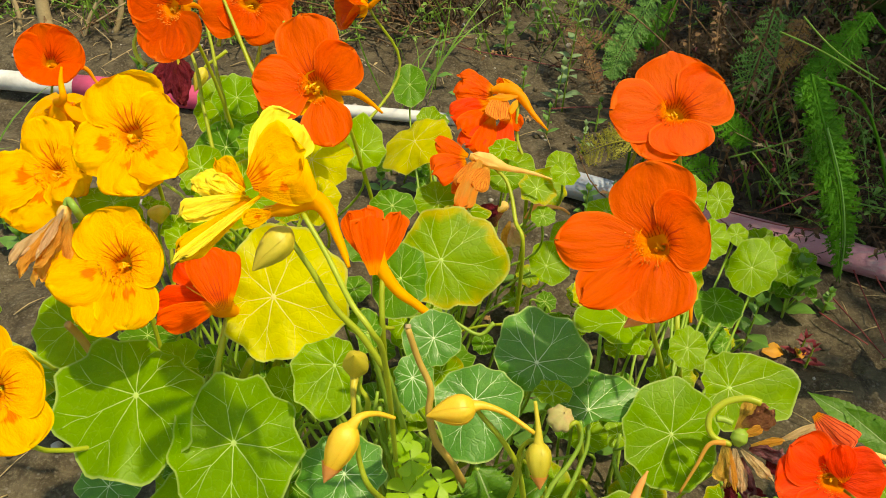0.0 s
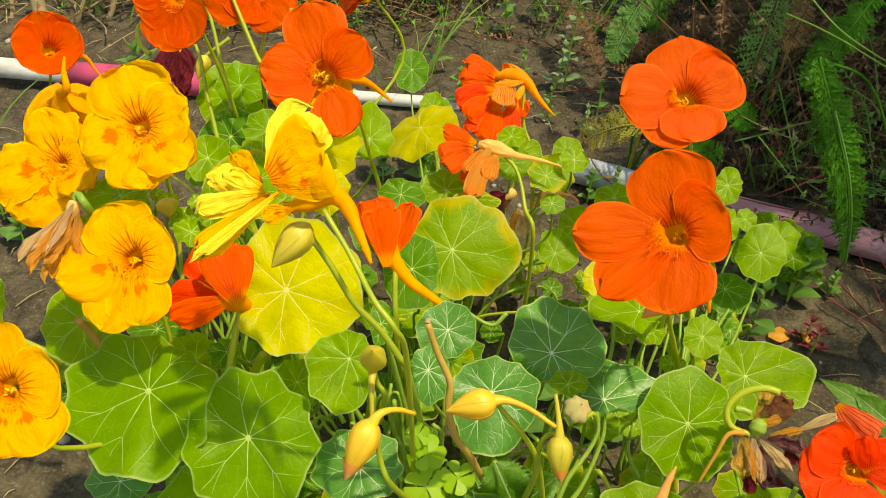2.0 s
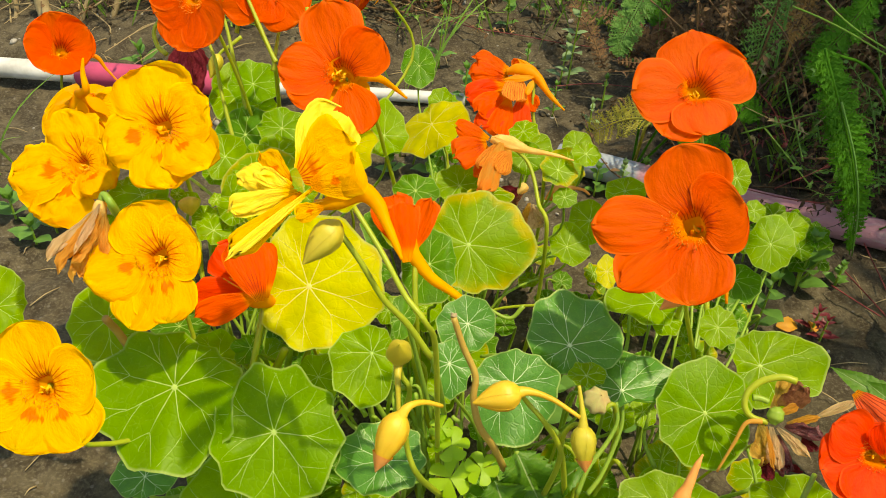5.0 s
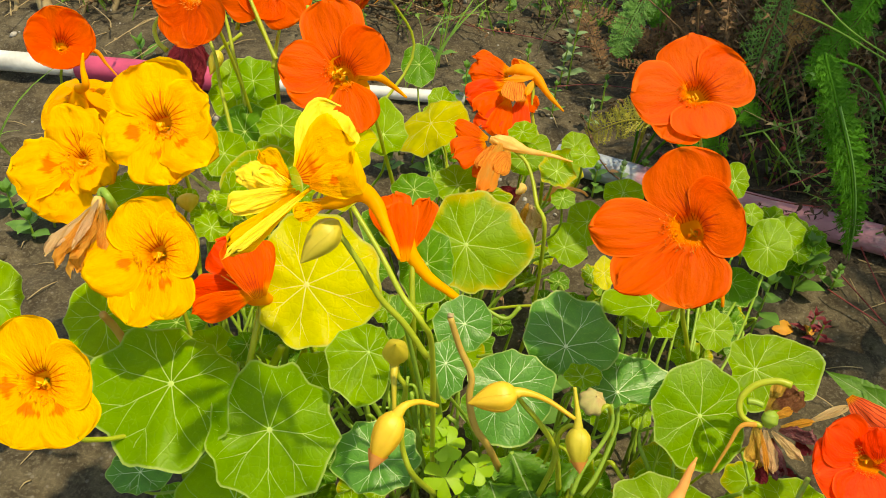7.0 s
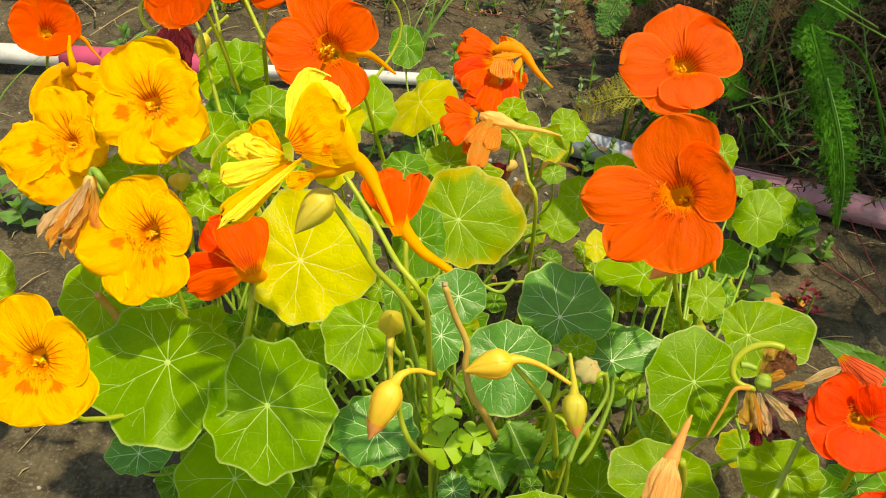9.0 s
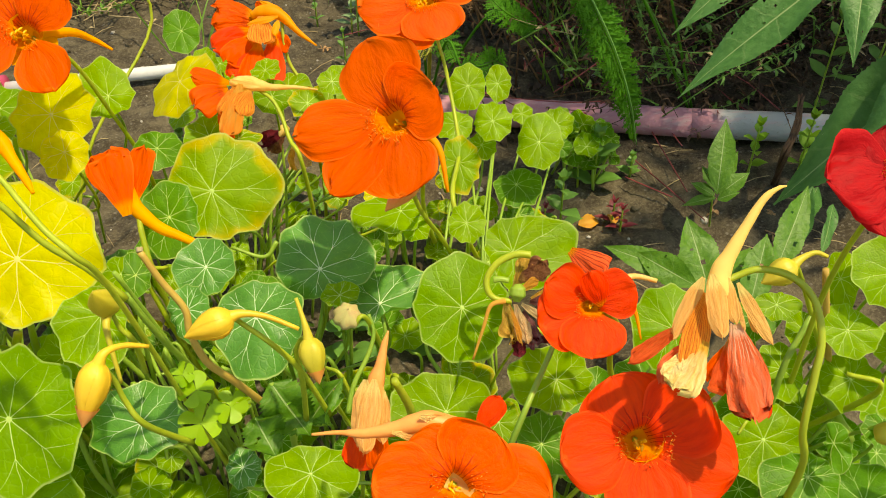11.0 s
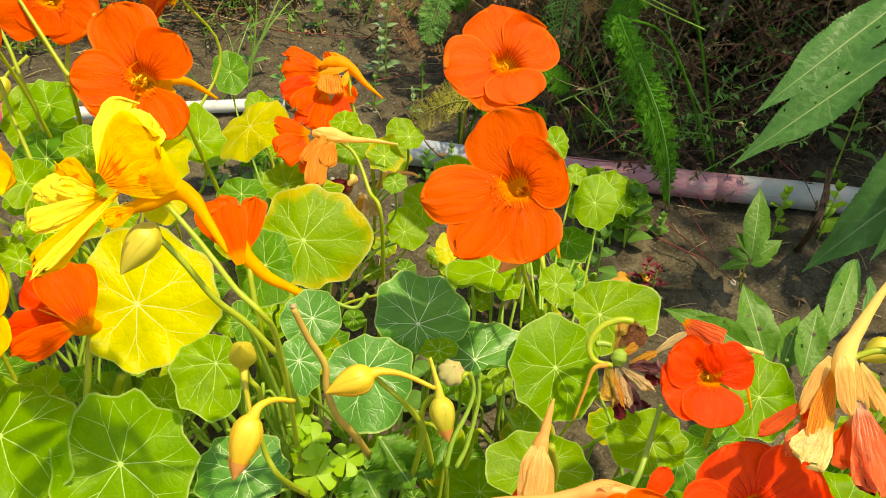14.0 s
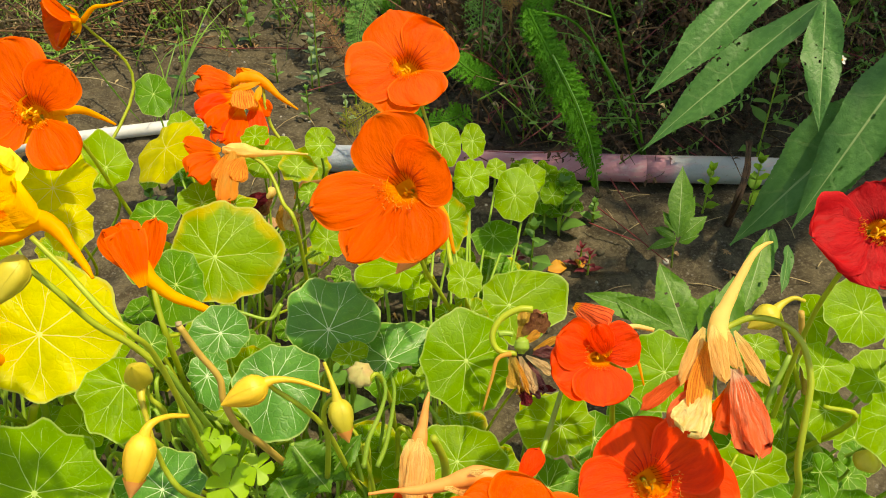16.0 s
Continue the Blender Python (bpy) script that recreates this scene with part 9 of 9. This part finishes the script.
# ---- stems that crowd under the flowers, low leaves under the canopy ----
def crowd_stems(plant, count, box, tops, seed):
    """Pale juicy stems that rise from the plant's foot, lean and cross."""
    rng = random.Random(seed)
    for _ in range(count):
        x, y = rng.uniform(box[0], box[1]), rng.uniform(box[2], box[3])
        z = rng.uniform(*tops)
        top = Vector((x, y, z))
        foot = Vector((x + rng.uniform(-0.03, 0.03), y + rng.uniform(0.0, 0.03), 0.0))
        side = Vector((rng.uniform(-0.012, 0.012), rng.uniform(-0.012, 0.012), 0))
        hook = top + Vector((rng.uniform(-0.012, 0.012), rng.uniform(-0.008, 0.008), rng.uniform(-0.004, 0.008)))
        r = rng.uniform(0.0007, 0.0013)
        shoot(plant, [hook, top, top.lerp(foot, 0.45) + side, foot], r * 0.8, r * 1.2, rng.choice((STEM, STEM, STEM_YELLOW)))


crowd_stems(yellow_plant, 26, (-0.06, 0.02, 0.27, 0.33), (0.09, 0.165), 5)
crowd_stems(budding_plant, 22, (0.01, 0.11, 0.26, 0.33), (0.08, 0.15), 6)
crowd_stems(front_plant, 14, (0.13, 0.22, 0.22, 0.31), (0.06, 0.13), 7)
crowd_stems(red_plant, 14, (0.24, 0.32, 0.19, 0.26), (0.07, 0.14), 8)
fill_rng = random.Random(29)
for k in range(26):
    q = (fill_rng.uniform(0.205, 0.335), fill_rng.uniform(0.165, 0.275), fill_rng.uniform(0.055, 0.105))
    r = fill_rng.uniform(0.009, 0.016)
    leaf(red_plant, q, (fill_rng.uniform(-0.3, 0.2), fill_rng.uniform(-0.6, -0.2), 0.85), (1, -0.2, 0), [r * fill_rng.uniform(0.88, 1.12) for _ in range(4)], fill_rng.choice((LEAF_GREEN, LEAF_MID, LEAF_LIME)), 7, seed=900 + k)


def grow_low_leaves():
    rng = random.Random(404)
    upper = list(GROWN)
    for plant, c, n, big, material in upper:
        if c.z < 0.06 or big < 0.011:
            continue
        for _ in range(4):
            r = rng.uniform(0.45, 0.85) * big
            q = Vector((c.x + rng.uniform(-1.5, 1.5) * big, c.y + rng.uniform(-0.2, 1.7) * big, c.z * rng.uniform(0.15, 0.48)))
            face = Vector((rng.uniform(-0.35, 0.35), rng.uniform(-0.75, -0.1), 1)).normalized()
            look_mat = rng.choice((LEAF_GREEN, LEAF_GREEN, LEAF_LIME, LEAF_LIME, LEAF_TURNING))
            rr = [r * rng.uniform(0.9, 1.1) for _ in range(4)]
            leaf(plant, tuple(q), tuple(face), (1, 0, 0), rr, look_mat, 7, base=(q.x + rng.uniform(-0.01, 0.01), q.y + rng.uniform(0, 0.02)), seed=rng.randrange(9999))


grow_low_leaves()
